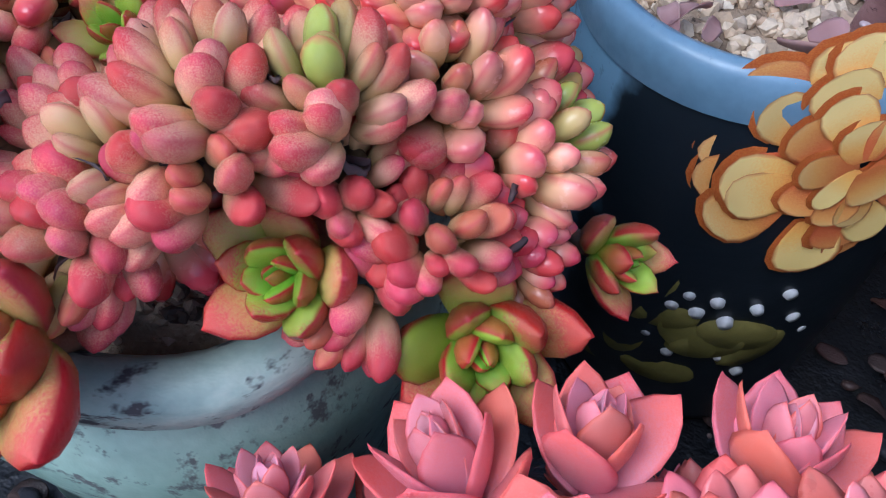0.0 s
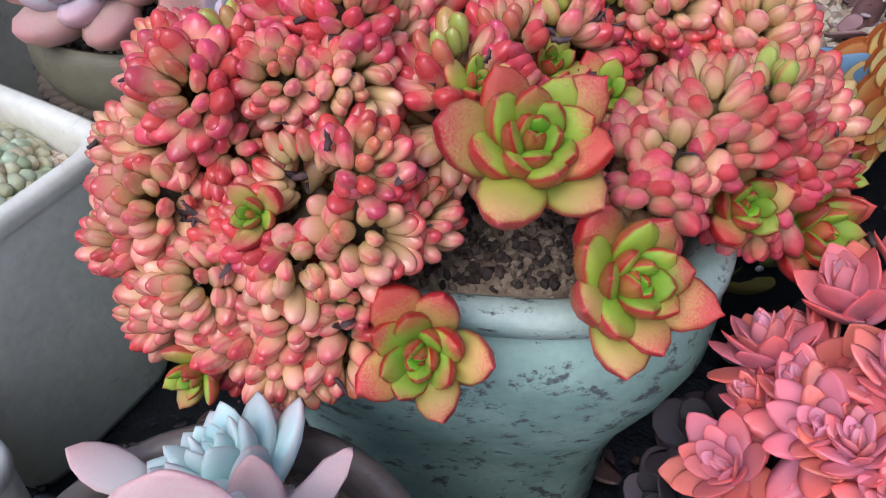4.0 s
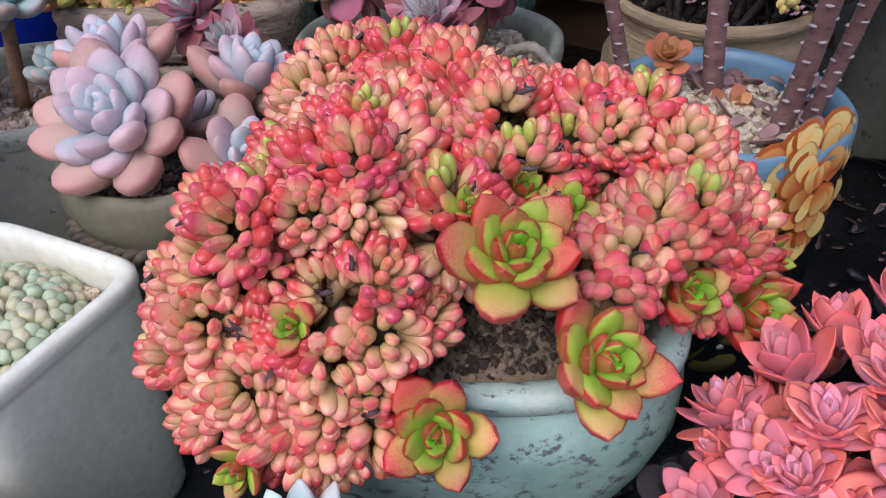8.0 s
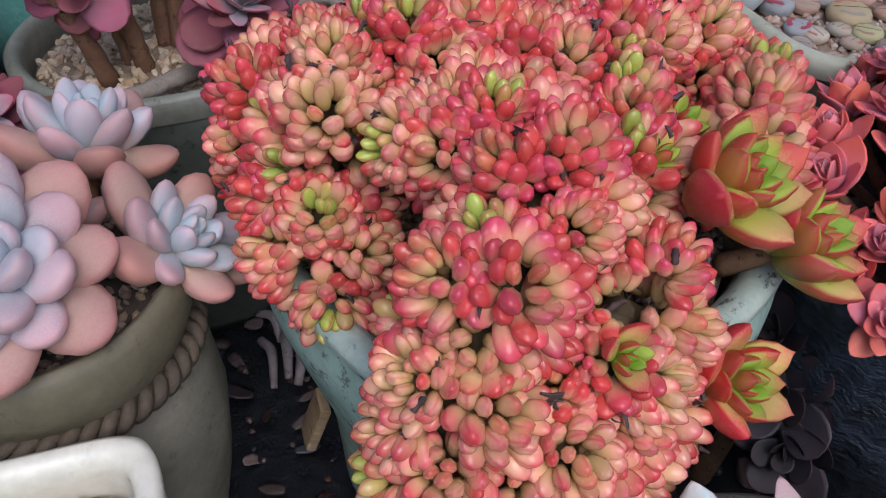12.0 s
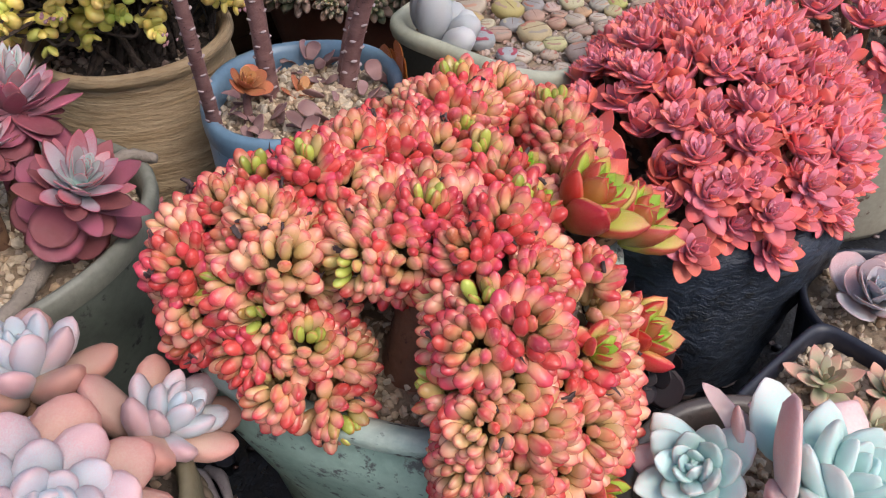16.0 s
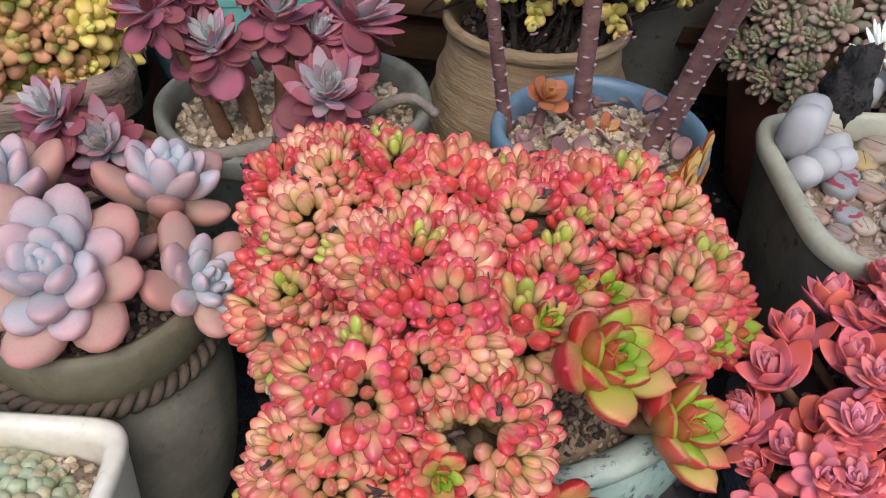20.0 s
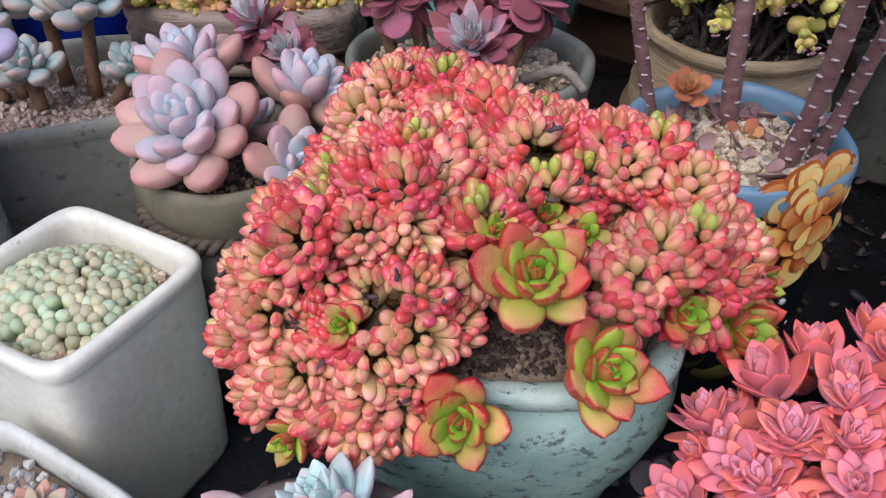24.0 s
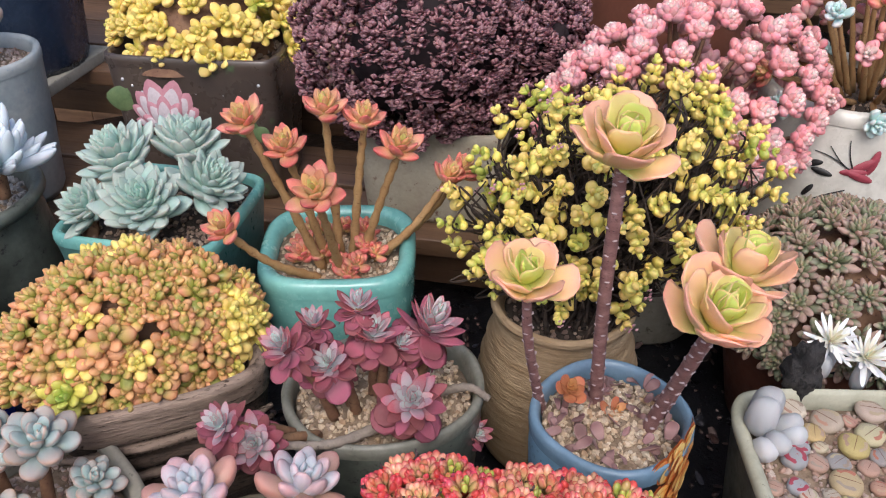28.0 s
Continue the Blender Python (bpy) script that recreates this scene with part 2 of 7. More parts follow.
LIME = leafy("yellow_green_leaf_skin", (0.40, 0.48, 0.09), (0.58, 0.55, 0.11), (0.68, 0.58, 0.13), (0.28, 0.44, 0.08), (0.55, 0.30, 0.15), 0.2, 0.75, 0.36, (0.1, 0.5, 0.98), 1.2)
PALE = leafy("pale_blue_green_leaf_skin", (0.34, 0.35, 0.25), (0.27, 0.38, 0.37), (0.40, 0.32, 0.28), (0.24, 0.38, 0.37), (0.55, 0.28, 0.18), 0.6, 0.65, 0.5, (0.1, 0.5, 0.98), 0.4, bloom=0.16)
LILAC = leafy("lilac_leaf_skin", (0.38, 0.30, 0.46), (0.42, 0.34, 0.52), (0.46, 0.34, 0.50), (0.36, 0.33, 0.46), (0.45, 0.3, 0.45), 0.3, 0.7, 0.5, bloom=0.3)
PINK = leafy("dusty_pink_leaf_skin", (0.55, 0.30, 0.30), (0.58, 0.27, 0.28), (0.58, 0.24, 0.22), (0.50, 0.32, 0.38), (0.6, 0.2, 0.18), 0.4, 0.6, 0.5, bloom=0.25)
CHALK = leafy("chalk_blue_leaf_skin", (0.42, 0.56, 0.62), (0.50, 0.63, 0.70), (0.56, 0.66, 0.72), (0.4, 0.55, 0.6), (0.55, 0.65, 0.7), 0.2, 0.7, 0.6, bloom=0.4)
PURPLE = leafy("purple_black_leaf_skin", (0.08, 0.025, 0.03), (0.20, 0.085, 0.10), (0.36, 0.20, 0.22), (0.22, 0.15, 0.19), (0.16, 0.05, 0.06), 0.3, 0.5, 0.5, vary=1.0)
BLUSH = leafy("pink_white_leaf_skin", (0.62, 0.28, 0.27), (0.72, 0.40, 0.38), (0.68, 0.22, 0.24), (0.74, 0.70, 0.62), (0.64, 0.11, 0.15), 0.5, 0.5, 0.42, (0.1, 0.5, 0.95), 0.4, bloom=0.15, young_amount=1.0)
GREY = leafy("grey_green_leaf_skin", (0.13, 0.16, 0.085), (0.22, 0.24, 0.15), (0.36, 0.24, 0.20), (0.24, 0.31, 0.13), (0.28, 0.15, 0.16), 0.3, 0.6, 0.5, vary=0.9)
BEAD = leafy("pale_green_bead_skin", (0.22, 0.31, 0.15), (0.38, 0.47, 0.27), (0.50, 0.56, 0.37), (0.56, 0.48, 0.30), (0.55, 0.52, 0.4), 0.2, 0.7, 0.36, (0.2, 0.6, 0.95), 0.8, sss=0.2)
BLACKLEAF = leafy("black_purple_leaf_skin", (0.025, 0.022, 0.030), (0.040, 0.034, 0.046), (0.06, 0.04, 0.05), (0.03, 0.03, 0.03), (0.05, 0.03, 0.04), 0.4, 0.6, 0.4)
DRY = leafy("dead_brown_leaf_skin", (0.055, 0.03, 0.03), (0.09, 0.055, 0.055), (0.05, 0.03, 0.032), (0.1, 0.06, 0.05), (0.13, 0.09, 0.08), 0.4, 0.5, 0.8, vary=0.9, sss=0.0)
LITHWHITE = leafy("grey_white_stone_plant_skin", (0.30, 0.31, 0.32), (0.38, 0.39, 0.41), (0.42, 0.43, 0.44), (0.36, 0.36, 0.38), (0.42, 0.40, 0.40), 0.2, 0.7, 0.6, bloom=0.14)
PETAL = leafy("white_petal_skin", (0.75, 0.75, 0.72), (0.82, 0.82, 0.82), (0.85, 0.85, 0.86), (0.8, 0.75, 0.5), (0.8, 0.8, 0.8), 0.1, 0.7, 0.5)
ORANGEY = leafy("orange_brown_leaf_skin", (0.52, 0.22, 0.10), (0.55, 0.23, 0.10), (0.52, 0.16, 0.08), (0.55, 0.3, 0.12), (0.5, 0.12, 0.07), 0.4, 0.6, 0.42)
MIXLEAF = leafy("pale_striped_leaf_skin", (0.40, 0.44, 0.26), (0.50, 0.46, 0.30), (0.58, 0.28, 0.22), (0.46, 0.48, 0.32), (0.6, 0.26, 0.22), 0.6, 0.5, 0.45)

TEAL = surface("mottled_teal_glaze", (0.25, 0.38, 0.32), (0.45, 0.61, 0.52), 30.0, 0.50, 0.45, (0.13, 0.14, 0.14), 140.0, 0.555, 0.0008, 0.05, shift=(0.3, 0.62))
TEAL_RIM = surface("pale_teal_rim_glaze", (0.26, 0.36, 0.32), (0.46, 0.53, 0.46), 46.0, 0.55, 0.6, (0.05, 0.05, 0.055), 90.0, 0.56, 0.0008, 0.0, (1, 1, 3))
WHITE = surface("cream_white_glaze", (0.86, 0.82, 0.71), (0.77, 0.725, 0.61), 26.0, 0.35, 0.3, (0.42, 0.41, 0.34), 70.0, 0.68, 0.0009, 0.3)
ROPEPOT = surface("ribbed_grey_clay", (0.15, 0.135, 0.10), (0.24, 0.215, 0.17), 30.0, 0.75, 0.5, (0.14, 0.12, 0.09), 140.0, 0.62, 0.001)
ROPERIM = surface("olive_grey_clay", (0.115, 0.10, 0.06), (0.18, 0.155, 0.10), 34.0, 0.6, 0.5, (0.10, 0.09, 0.06), 140.0, 0.62, 0.001)
ROPE = surface("twisted_brown_rope", (0.13, 0.095, 0.065), (0.07, 0.05, 0.035), 60.0, 0.8, 0.6, None, 500.0)
BLUE = surface("speckled_sky_blue_glaze", (0.14, 0.24, 0.34), (0.20, 0.31, 0.42), 30.0, 0.42, 0.2, (0.10, 0.18, 0.28), 260.0, 0.66, 0.0005, 0.2)
INKBLUE = two_glazes("sky_blue_running_into_black_glaze", (0.20, 0.36, 0.52), (0.26, 0.43, 0.58), (0.008, 0.011, 0.016), (0.016, 0.022, 0.030))
DOT = surface("white_enamel_dot", (0.55, 0.55, 0.58), (0.7, 0.7, 0.72), 80.0, 0.4, 0.2)
OLIVE = surface("painted_olive_leaf", (0.15, 0.13, 0.035), (0.22, 0.19, 0.05), 60.0, 0.5, 0.3)
FLOWERPETAL = leafy("painted_petal_glaze", (0.72, 0.20, 0.05), (0.90, 0.44, 0.11), (0.90, 0.62, 0.24), (0.6, 0.3, 0.1), (0.42, 0.09, 0.03), 0.8, 0.72, 0.4, (0.2, 0.62, 1.0), 0.9, sss=0.0)
FLOWER_EDGE = surface("painted_rust_petal_edge", (0.50, 0.10, 0.02), (0.62, 0.20, 0.04), 55.0, 0.45, 0.3)
DARKGLAZE = surface("dark_green_grey_glaze", (0.075, 0.085, 0.07), (0.16, 0.18, 0.15), 24.0, 0.4, 0.45, (0.03, 0.03, 0.03), 90.0, 0.6, 0.001, 0.2)
DARKRIM = surface("worn_grey_rim_glaze", (0.16, 0.16, 0.13), (0.27, 0.27, 0.23), 40.0, 0.45, 0.45, (0.06, 0.06, 0.05), 110.0, 0.62)
TERRA = surface("ochre_fired_clay", (0.355, 0.237, 0.126), (0.488, 0.355, 0.215), 20.0, 0.7, 0.9, (0.20, 0.12, 0.06), 36.0, 0.62, 0.003, 0.0, (1, 1, 9))
TRAY = surface("pale_olive_stoneware", (0.36, 0.36, 0.27), (0.48, 0.48, 0.38), 30.0, 0.6, 0.4, (0.2, 0.2, 0.15), 120.0, 0.64)
TRAYSIDE = surface("dark_stoneware_side", (0.05, 0.055, 0.05), (0.13, 0.135, 0.115), 22.0, 0.55, 0.5, (0.025, 0.025, 0.025), 80.0, 0.6)
AQUA = surface("smooth_aqua_glaze", (0.16, 0.43, 0.40), (0.22, 0.52, 0.47), 18.0, 0.22, 0.15, (0.12, 0.32, 0.30), 60.0, 0.7, 0.0006, 0.4)
SEAPOT = surface("dark_sea_green_glaze", (0.06, 0.15, 0.145), (0.12, 0.26, 0.24), 18.0, 0.35, 0.3, (0.03, 0.07, 0.07), 70.0, 0.62, 0.0008, 0.3)
COBALT = surface("cobalt_blue_glaze", (0.006, 0.018, 0.20), (0.012, 0.03, 0.32), 20.0, 0.15, 0.15, None, 60.0, coat=0.5)
COBALTRIM = surface("worn_blue_grey_rim", (0.07, 0.13, 0.26), (0.14, 0.20, 0.30), 40.0, 0.35, 0.3, (0.04, 0.04, 0.05), 90.0, 0.62)
CREAMY = surface("yellow_ochre_glaze", (0.50, 0.42, 0.10), (0.58, 0.50, 0.17), 24.0, 0.35, 0.2)
BROWNBOWL = surface("brown_grey_stoneware", (0.095, 0.075, 0.065), (0.15, 0.12, 0.105), 40.0, 0.38, 0.35, (0.06, 0.045, 0.04), 160.0, 0.6, coat=0.15)
PLASTIC = surface("blue_black_plastic", (0.012, 0.014, 0.025), (0.02, 0.022, 0.035), 60.0, 0.45, 0.2, (0.06, 0.055, 0.05), 180.0, 0.68)
ROCKPOT = surface("black_blue_rough_glaze", (0.012, 0.017, 0.028), (0.042, 0.055, 0.085), 26.0, 0.5, 0.9, (0.006, 0.007, 0.01), 90.0, 0.55, 0.004, stretch=(1, 1, 2))
CEMENT = surface("weathered_grey_cement", (0.25, 0.235, 0.19), (0.34, 0.32, 0.27), 22.0, 0.85, 0.7, (0.15, 0.14, 0.11), 110.0, 0.6, 0.0015)
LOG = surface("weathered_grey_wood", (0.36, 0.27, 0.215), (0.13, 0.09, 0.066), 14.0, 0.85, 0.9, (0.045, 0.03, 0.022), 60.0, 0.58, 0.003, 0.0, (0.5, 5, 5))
LOGDARK = surface("dark_brown_bark", (0.075, 0.048, 0.034), (0.025, 0.016, 0.012), 14.0, 0.85, 1.0, (0.012, 0.009, 0.007), 60.0, 0.55, 0.004, 0.0, (0.5, 5, 5))
STONEPOT = surface("speckled_cream_stoneware", (0.38, 0.33, 0.25), (0.46, 0.42, 0.33), 30.0, 0.7, 0.4, (0.16, 0.085, 0.06), 75.0, 0.6)
MOTTLE = surface("dark_brown_green_glaze", (0.055, 0.04, 0.035), (0.10, 0.075, 0.06), 14.0, 0.3, 0.3, (0.09, 0.14, 0.065), 22.0, 0.6, 0.0008, 0.3)
IVORY = surface("ivory_white_glaze", (0.58, 0.56, 0.50), (0.70, 0.68, 0.62), 14.0, 0.3, 0.25, (0.45, 0.42, 0.35), 50.0, 0.7, 0.0006, 0.3)
PALEBLUE = surface("pale_blue_white_glaze", (0.24, 0.30, 0.33), (0.38, 0.41, 0.42), 20.0, 0.4, 0.3, (0.22, 0.30, 0.36), 60.0, 0.64)
RUST = surface("red_brown_plastic", (0.14, 0.05, 0.03), (0.18, 0.07, 0.045), 30.0, 0.5, 0.2)
NAVY = surface("navy_ribbed_glaze", (0.015, 0.025, 0.05), (0.03, 0.045, 0.08), 20.0, 0.25, 0.3, coat=0.3)
WOOD = surface("wet_brown_board", (0.115, 0.062, 0.035), (0.20, 0.115, 0.066), 9.0, 0.5, 0.5, (0.04, 0.022, 0.014), 34.0, 0.6, 0.001, 0.1, (0.35, 6, 6))
BENCH = surface("wet_black_bench", (0.006, 0.006, 0.008), (0.016, 0.017, 0.021), 16.0, 0.34, 0.8, (0.040, 0.034, 0.032), 60.0, 0.64, 0.003)
GROUND = surface("dark_wet_soil", (0.014, 0.012, 0.010), (0.030, 0.025, 0.022), 3.0, 0.7, 0.6, None, 40.0)
SOIL = surface("dark_potting_soil", (0.035, 0.026, 0.02), (0.075, 0.055, 0.042), 90.0, 0.9, 0.9, (0.16, 0.12, 0.09), 300.0, 0.6, 0.002)
SANDY = surface("tan_gritty_soil", (0.22, 0.155, 0.10), (0.36, 0.27, 0.19), 120.0, 0.9, 0.9, (0.10, 0.07, 0.05), 300.0, 0.6, 0.002)
BARK = surface("brown_scarred_stem", (0.16, 0.075, 0.045), (0.25, 0.14, 0.075), 60.0, 0.75, 0.7, (0.08, 0.035, 0.025), 220.0, 0.58, 0.001)
TRUNK = surface("red_brown_trunk", (0.15, 0.06, 0.035), (0.22, 0.10, 0.055), 50.0, 0.8, 0.7, (0.09, 0.04, 0.03), 180.0, 0.6, 0.001)
AEOSTEM = surface("purple_brown_stem", (0.18, 0.085, 0.08), (0.28, 0.15, 0.14), 70.0, 0.6, 0.6, (0.06, 0.025, 0.025), 240.0, 0.6, 0.0008, 0.0, (1, 1, 2.5))
SCAR = surface("pale_leaf_scar", (0.45, 0.36, 0.37), (0.36, 0.27, 0.27), 200.0, 0.8, 0.3)
CORALSTEM = surface("tan_ringed_stem", (0.34, 0.19, 0.075), (0.44, 0.27, 0.12), 60.0, 0.7, 0.6, (0.2, 0.09, 0.04), 220.0, 0.6, 0.0008)
ROOT = surface("grey_bark_root", (0.34, 0.29, 0.24), (0.22, 0.18, 0.15), 50.0, 0.85, 0.8, (0.12, 0.1, 0.08), 180.0, 0.6, 0.002)
LAVA = surface("black_lava_stone", (0.014, 0.013, 0.014), (0.04, 0.036, 0.036), 40.0, 0.85, 1.0, (0.005, 0.005, 0.005), 110.0, 0.52, 0.004)
INKLINE = surface("black_painted_twig", (0.012, 0.012, 0.012), (0.025, 0.025, 0.025), 60.0, 0.5, 0.2)
CRIMSON = surface("crimson_painted_petal", (0.30, 0.04, 0.06), (0.38, 0.07, 0.1), 60.0, 0.5, 0.2)
AZURE = surface("azure_painted_band", (0.05, 0.25, 0.55), (0.09, 0.32, 0.6), 40.0, 0.4, 0.2)
GRIT = stones("tan_grit", [(0.60, 0.45, 0.30), (0.68, 0.56, 0.42), (0.46, 0.33, 0.21), (0.74, 0.65, 0.52), (0.52, 0.35, 0.21), (0.38, 0.29, 0.23), (0.66, 0.53, 0.38)])
GRIT_DARK = stones("brown_grit", [(0.27, 0.18, 0.12), (0.35, 0.25, 0.18), (0.17, 0.115, 0.09), (0.42, 0.33, 0.25), (0.22, 0.15, 0.12)])
GRIT_PINK = stones("pink_grey_grit", [(0.44, 0.32, 0.27), (0.52, 0.42, 0.36), (0.34, 0.23, 0.20), (0.60, 0.51, 0.44), (0.42, 0.27, 0.21)])
SOILCRUMB = stones("dark_soil_crumbs", [(0.05, 0.03, 0.022), (0.09, 0.055, 0.04), (0.03, 0.02, 0.016), (0.16, 0.11, 0.08), (0.30, 0.22, 0.15)])
GRIT_GREY = stones("grey_grit", [(0.34, 0.31, 0.28), (0.46, 0.43, 0.40), (0.22, 0.20, 0.19), (0.55, 0.52, 0.48)])
LITHSTONE = stones("stone_plant_bodies", [(0.30, 0.30, 0.30), (0.56, 0.30, 0.20), (0.46, 0.45, 0.14), (0.62, 0.53, 0.45), (0.42, 0.28, 0.21), (0.52, 0.39, 0.30), (0.38, 0.35, 0.29), (0.54, 0.36, 0.31), (0.46, 0.43, 0.34), (0.46, 0.25, 0.19), (0.50, 0.45, 0.24), (0.58, 0.48, 0.39)], 0.6, True)
LITTER = stones("wet_leaf_litter", [(0.04, 0.027, 0.024), (0.08, 0.045, 0.04), (0.17, 0.11, 0.10), (0.02, 0.015, 0.015), (0.30, 0.22, 0.21), (0.11, 0.045, 0.033), (0.05, 0.05, 0.065)], 0.4)


# ---- builders ----
GOLDEN = math.pi * (3 - 5 ** 0.5)


class Bag:
    """Collects pieces into one mesh."""

    def __init__(self):
        self.v, self.f, self.a, self.n = [], [], [], 0

    def add(self, piece, m=None, fresh=None, tone=0.0):
        v, f, a = piece
        if m is not None:
            m = np.array(m)
            v = v @ m[:3, :3].T + m[:3, 3]
        if fresh is not None:
            a = a.copy()
            a[:, 2] = fresh
        if tone:
            a = a + np.array((tone, 0, 0))
        self.v.append(v), self.a.append(a)
        self.f += [tuple(i + self.n for i in q) for q in f]
        self.n += len(v)
        return self

    def mesh(self, name, material, smooth=True):
        me = bpy.data.meshes.new(name)
        me.from_pydata(np.concatenate(self.v).tolist(), [], self.f)
        at = me.color_attributes.new("leaf", "FLOAT_COLOR", "POINT")
        a = np.concatenate(self.a)
        at.data.foreach_set("color", np.hstack([a, np.ones((len(a), 1))]).astype(np.float32).ravel())
        me.polygons.foreach_set("use_smooth", [smooth] * len(me.polygons))
        me.materials.append(material)
        return me


def thing(name, at, label, category, group="", kind=""):
    e = new(name)
    e.empty_display_size = 0.01
    e.matrix_basis = Matrix.Translation(at)
    return tagged(e, label, category, group, kind)


def part(name, me, parent=None, m=None, label=""):
    """One mesh object, at the pose m in the world, under its thing or part."""
    ob = new(name, me)
    if parent is not None:
        ob.parent = parent
        ob.matrix_parent_inverse = parent.matrix_basis.inverted()
    ob.matrix_basis = m if m is not None else Matrix.Identity(4)
    if label:
        tagged(ob, label)
    return ob


def facing(at, up, spin=0.0):
    """A frame at a place whose z axis points along up."""
    return Matrix.Translation(at) @ Vector(up).to_track_quat("Z", "Y").to_matrix().to_4x4() @ Matrix.Rotation(spin, 4, "Z")


LEAF_SHAPES = {  # half width, half thickness, cup, bend, widths along the length, thickness along the length
    "bean": (0.30, 0.26, 0.0, 0.05, [0.38, 0.64, 0.88, 1.0, 0.97, 0.76, 0.38], [0.4, 0.72, 0.94, 1.0, 0.97, 0.76, 0.36]),
    "spoon": (0.275, 0.19, 0.10, 0.22, [0.46, 0.62, 0.86, 1.0, 0.93, 0.60, 0.12], [0.8, 1.0, 1.0, 0.98, 0.9, 0.66, 0.3]),
    "plump": (0.295, 0.225, 0.03, 0.17, [0.42, 0.6, 0.82, 0.98, 1.0, 0.80, 0.42], [0.7, 0.95, 1.0, 1.0, 0.94, 0.76, 0.40]),
    "blade": (0.26, 0.07, 0.12, 0.14, [0.6, 0.75, 0.92, 1.0, 0.9, 0.62, 0.25], [0.9, 1.0, 1.0, 0.9, 0.75, 0.5, 0.25]),
    "keel": (0.30, 0.06, 0.20, 0.22, [0.55, 0.72, 0.92, 1.0, 0.88, 0.55, 0.17], [1.0, 1.0, 1.0, 0.9, 0.75, 0.5, 0.25]),
    "wedge": (0.245, 0.12, 0.06, 0.16, [0.55, 0.75, 0.95, 1.0, 0.86, 0.58, 0.22], [0.8, 1.0, 1.0, 0.95, 0.85, 0.6, 0.3]),
    "petal": (0.36, 0.05, 0.18, 0.2, [0.45, 0.6, 0.82, 1.0, 1.02, 0.85, 0.45], [1.0, 1.0, 1.0, 0.9, 0.8, 0.6, 0.3]),
    "scoop": (0.38, 0.085, 0.20, 0.30, [0.40, 0.55, 0.80, 0.98, 1.02, 0.90, 0.58], [1.0, 1.0, 1.0, 0.9, 0.8, 0.6, 0.3]),
    "finger": (0.13, 0.12, 0.0, 0.22, [0.6, 0.8, 0.95, 1.0, 0.95, 0.75, 0.4], [0.6, 0.8, 0.95, 1.0, 0.95, 0.75, 0.4]),
    "ray": (0.09, 0.02, 0.0, 0.1, [0.6, 0.8, 1.0, 1.0, 0.9, 0.7, 0.4], [1.0, 1.0, 1.0, 1.0, 0.8, 0.7, 0.5]),
    "bead": (0.44, 0.42, 0.0, 0.0, [0.5, 0.8, 0.96, 1.0, 0.94, 0.78, 0.5], [0.5, 0.8, 0.96, 1.0, 0.94, 0.78, 0.5]),
    "shred": (0.34, 0.10, 0.7, -0.35, [0.5, 0.9, 0.7, 1.0, 0.75, 0.8, 0.4], [1.0, 0.7, 1.0, 0.6, 1.0, 0.6, 0.5]),
    "curl": (0.24, 0.03, 0.5, -0.5, [0.5, 0.8, 0.9, 1.0, 0.7, 0.6, 0.25], [1.0, 1.0, 1.0, 1.0, 0.8, 0.6, 0.3]),
}


@functools.lru_cache(None)
def leaf_piece(kind, fresh=0.0, sides=8, twist=0, coarse=False):
    w, th, cup, bend, ws, ts = LEAF_SHAPES[kind]
    rng = np.random.default_rng(twist + 3)
    us = [0.0, 0.10, 0.28, 0.48, 0.68, 0.85, 0.955]
    if coarse:
        us, ws, ts = us[::2], ws[::2], ts[::2]
    v, a, f = [(0, -0.02, 0)], [(0, 0, fresh)], []
    lean = rng.uniform(-0.05, 0.05) if twist else 0.0
    for u, wu, tu in zip(us, ws, ts):
        for k in range(sides):
            c, s = math.cos(2 * math.pi * k / sides), math.sin(2 * math.pi * k / sides)
            x = w * wu * c
            z = th * tu * s * (0.75 if s > 0 else 1.15) + cup * (x / w) ** 2 * w + bend * u * u
            if kind == "scoop":  # wavy margins
                z += 0.045 * math.sin(9 * u + 3 * c + 2.1 * twist) * abs(c) * min(1, 2 * u)
            v.append((x + lean * u * u, u, z))
            rim = abs(c) ** 2.2 * min(1, u * 2.5) if u < 0.9 else max(0.8, abs(c))
            if kind == "spoon" and s < -0.3:  # the backs of these leaves are red
                rim = max(rim, 0.72 + 0.22 * min(1, u * 1.6))
            a.append((u, rim, fresh))
    v.append((lean, 1.0, bend + 0.01)), a.append((1, 1, fresh))
    n = sides
    f += [(0, 1 + (k + 1) % n, 1 + k) for k in range(n)]
    for r in range(len(us) - 1):
        b = 1 + r * n
        f += [(b + k, b + (k + 1) % n, b + n + (k + 1) % n, b + n + k) for k in range(n)]
    b = 1 + (len(us) - 1) * n
    f += [(b + k, b + (k + 1) % n, len(v) - 1) for k in range(n)]
    return np.array(v, float), f, np.array(a, float)


@functools.lru_cache(None)
def leaf_mesh(kind, material, fresh=0.0, twist=0, tone=0.0):
    return Bag().add(leaf_piece(kind, fresh, 10, twist), None, None, tone).mesh("leaf", material)


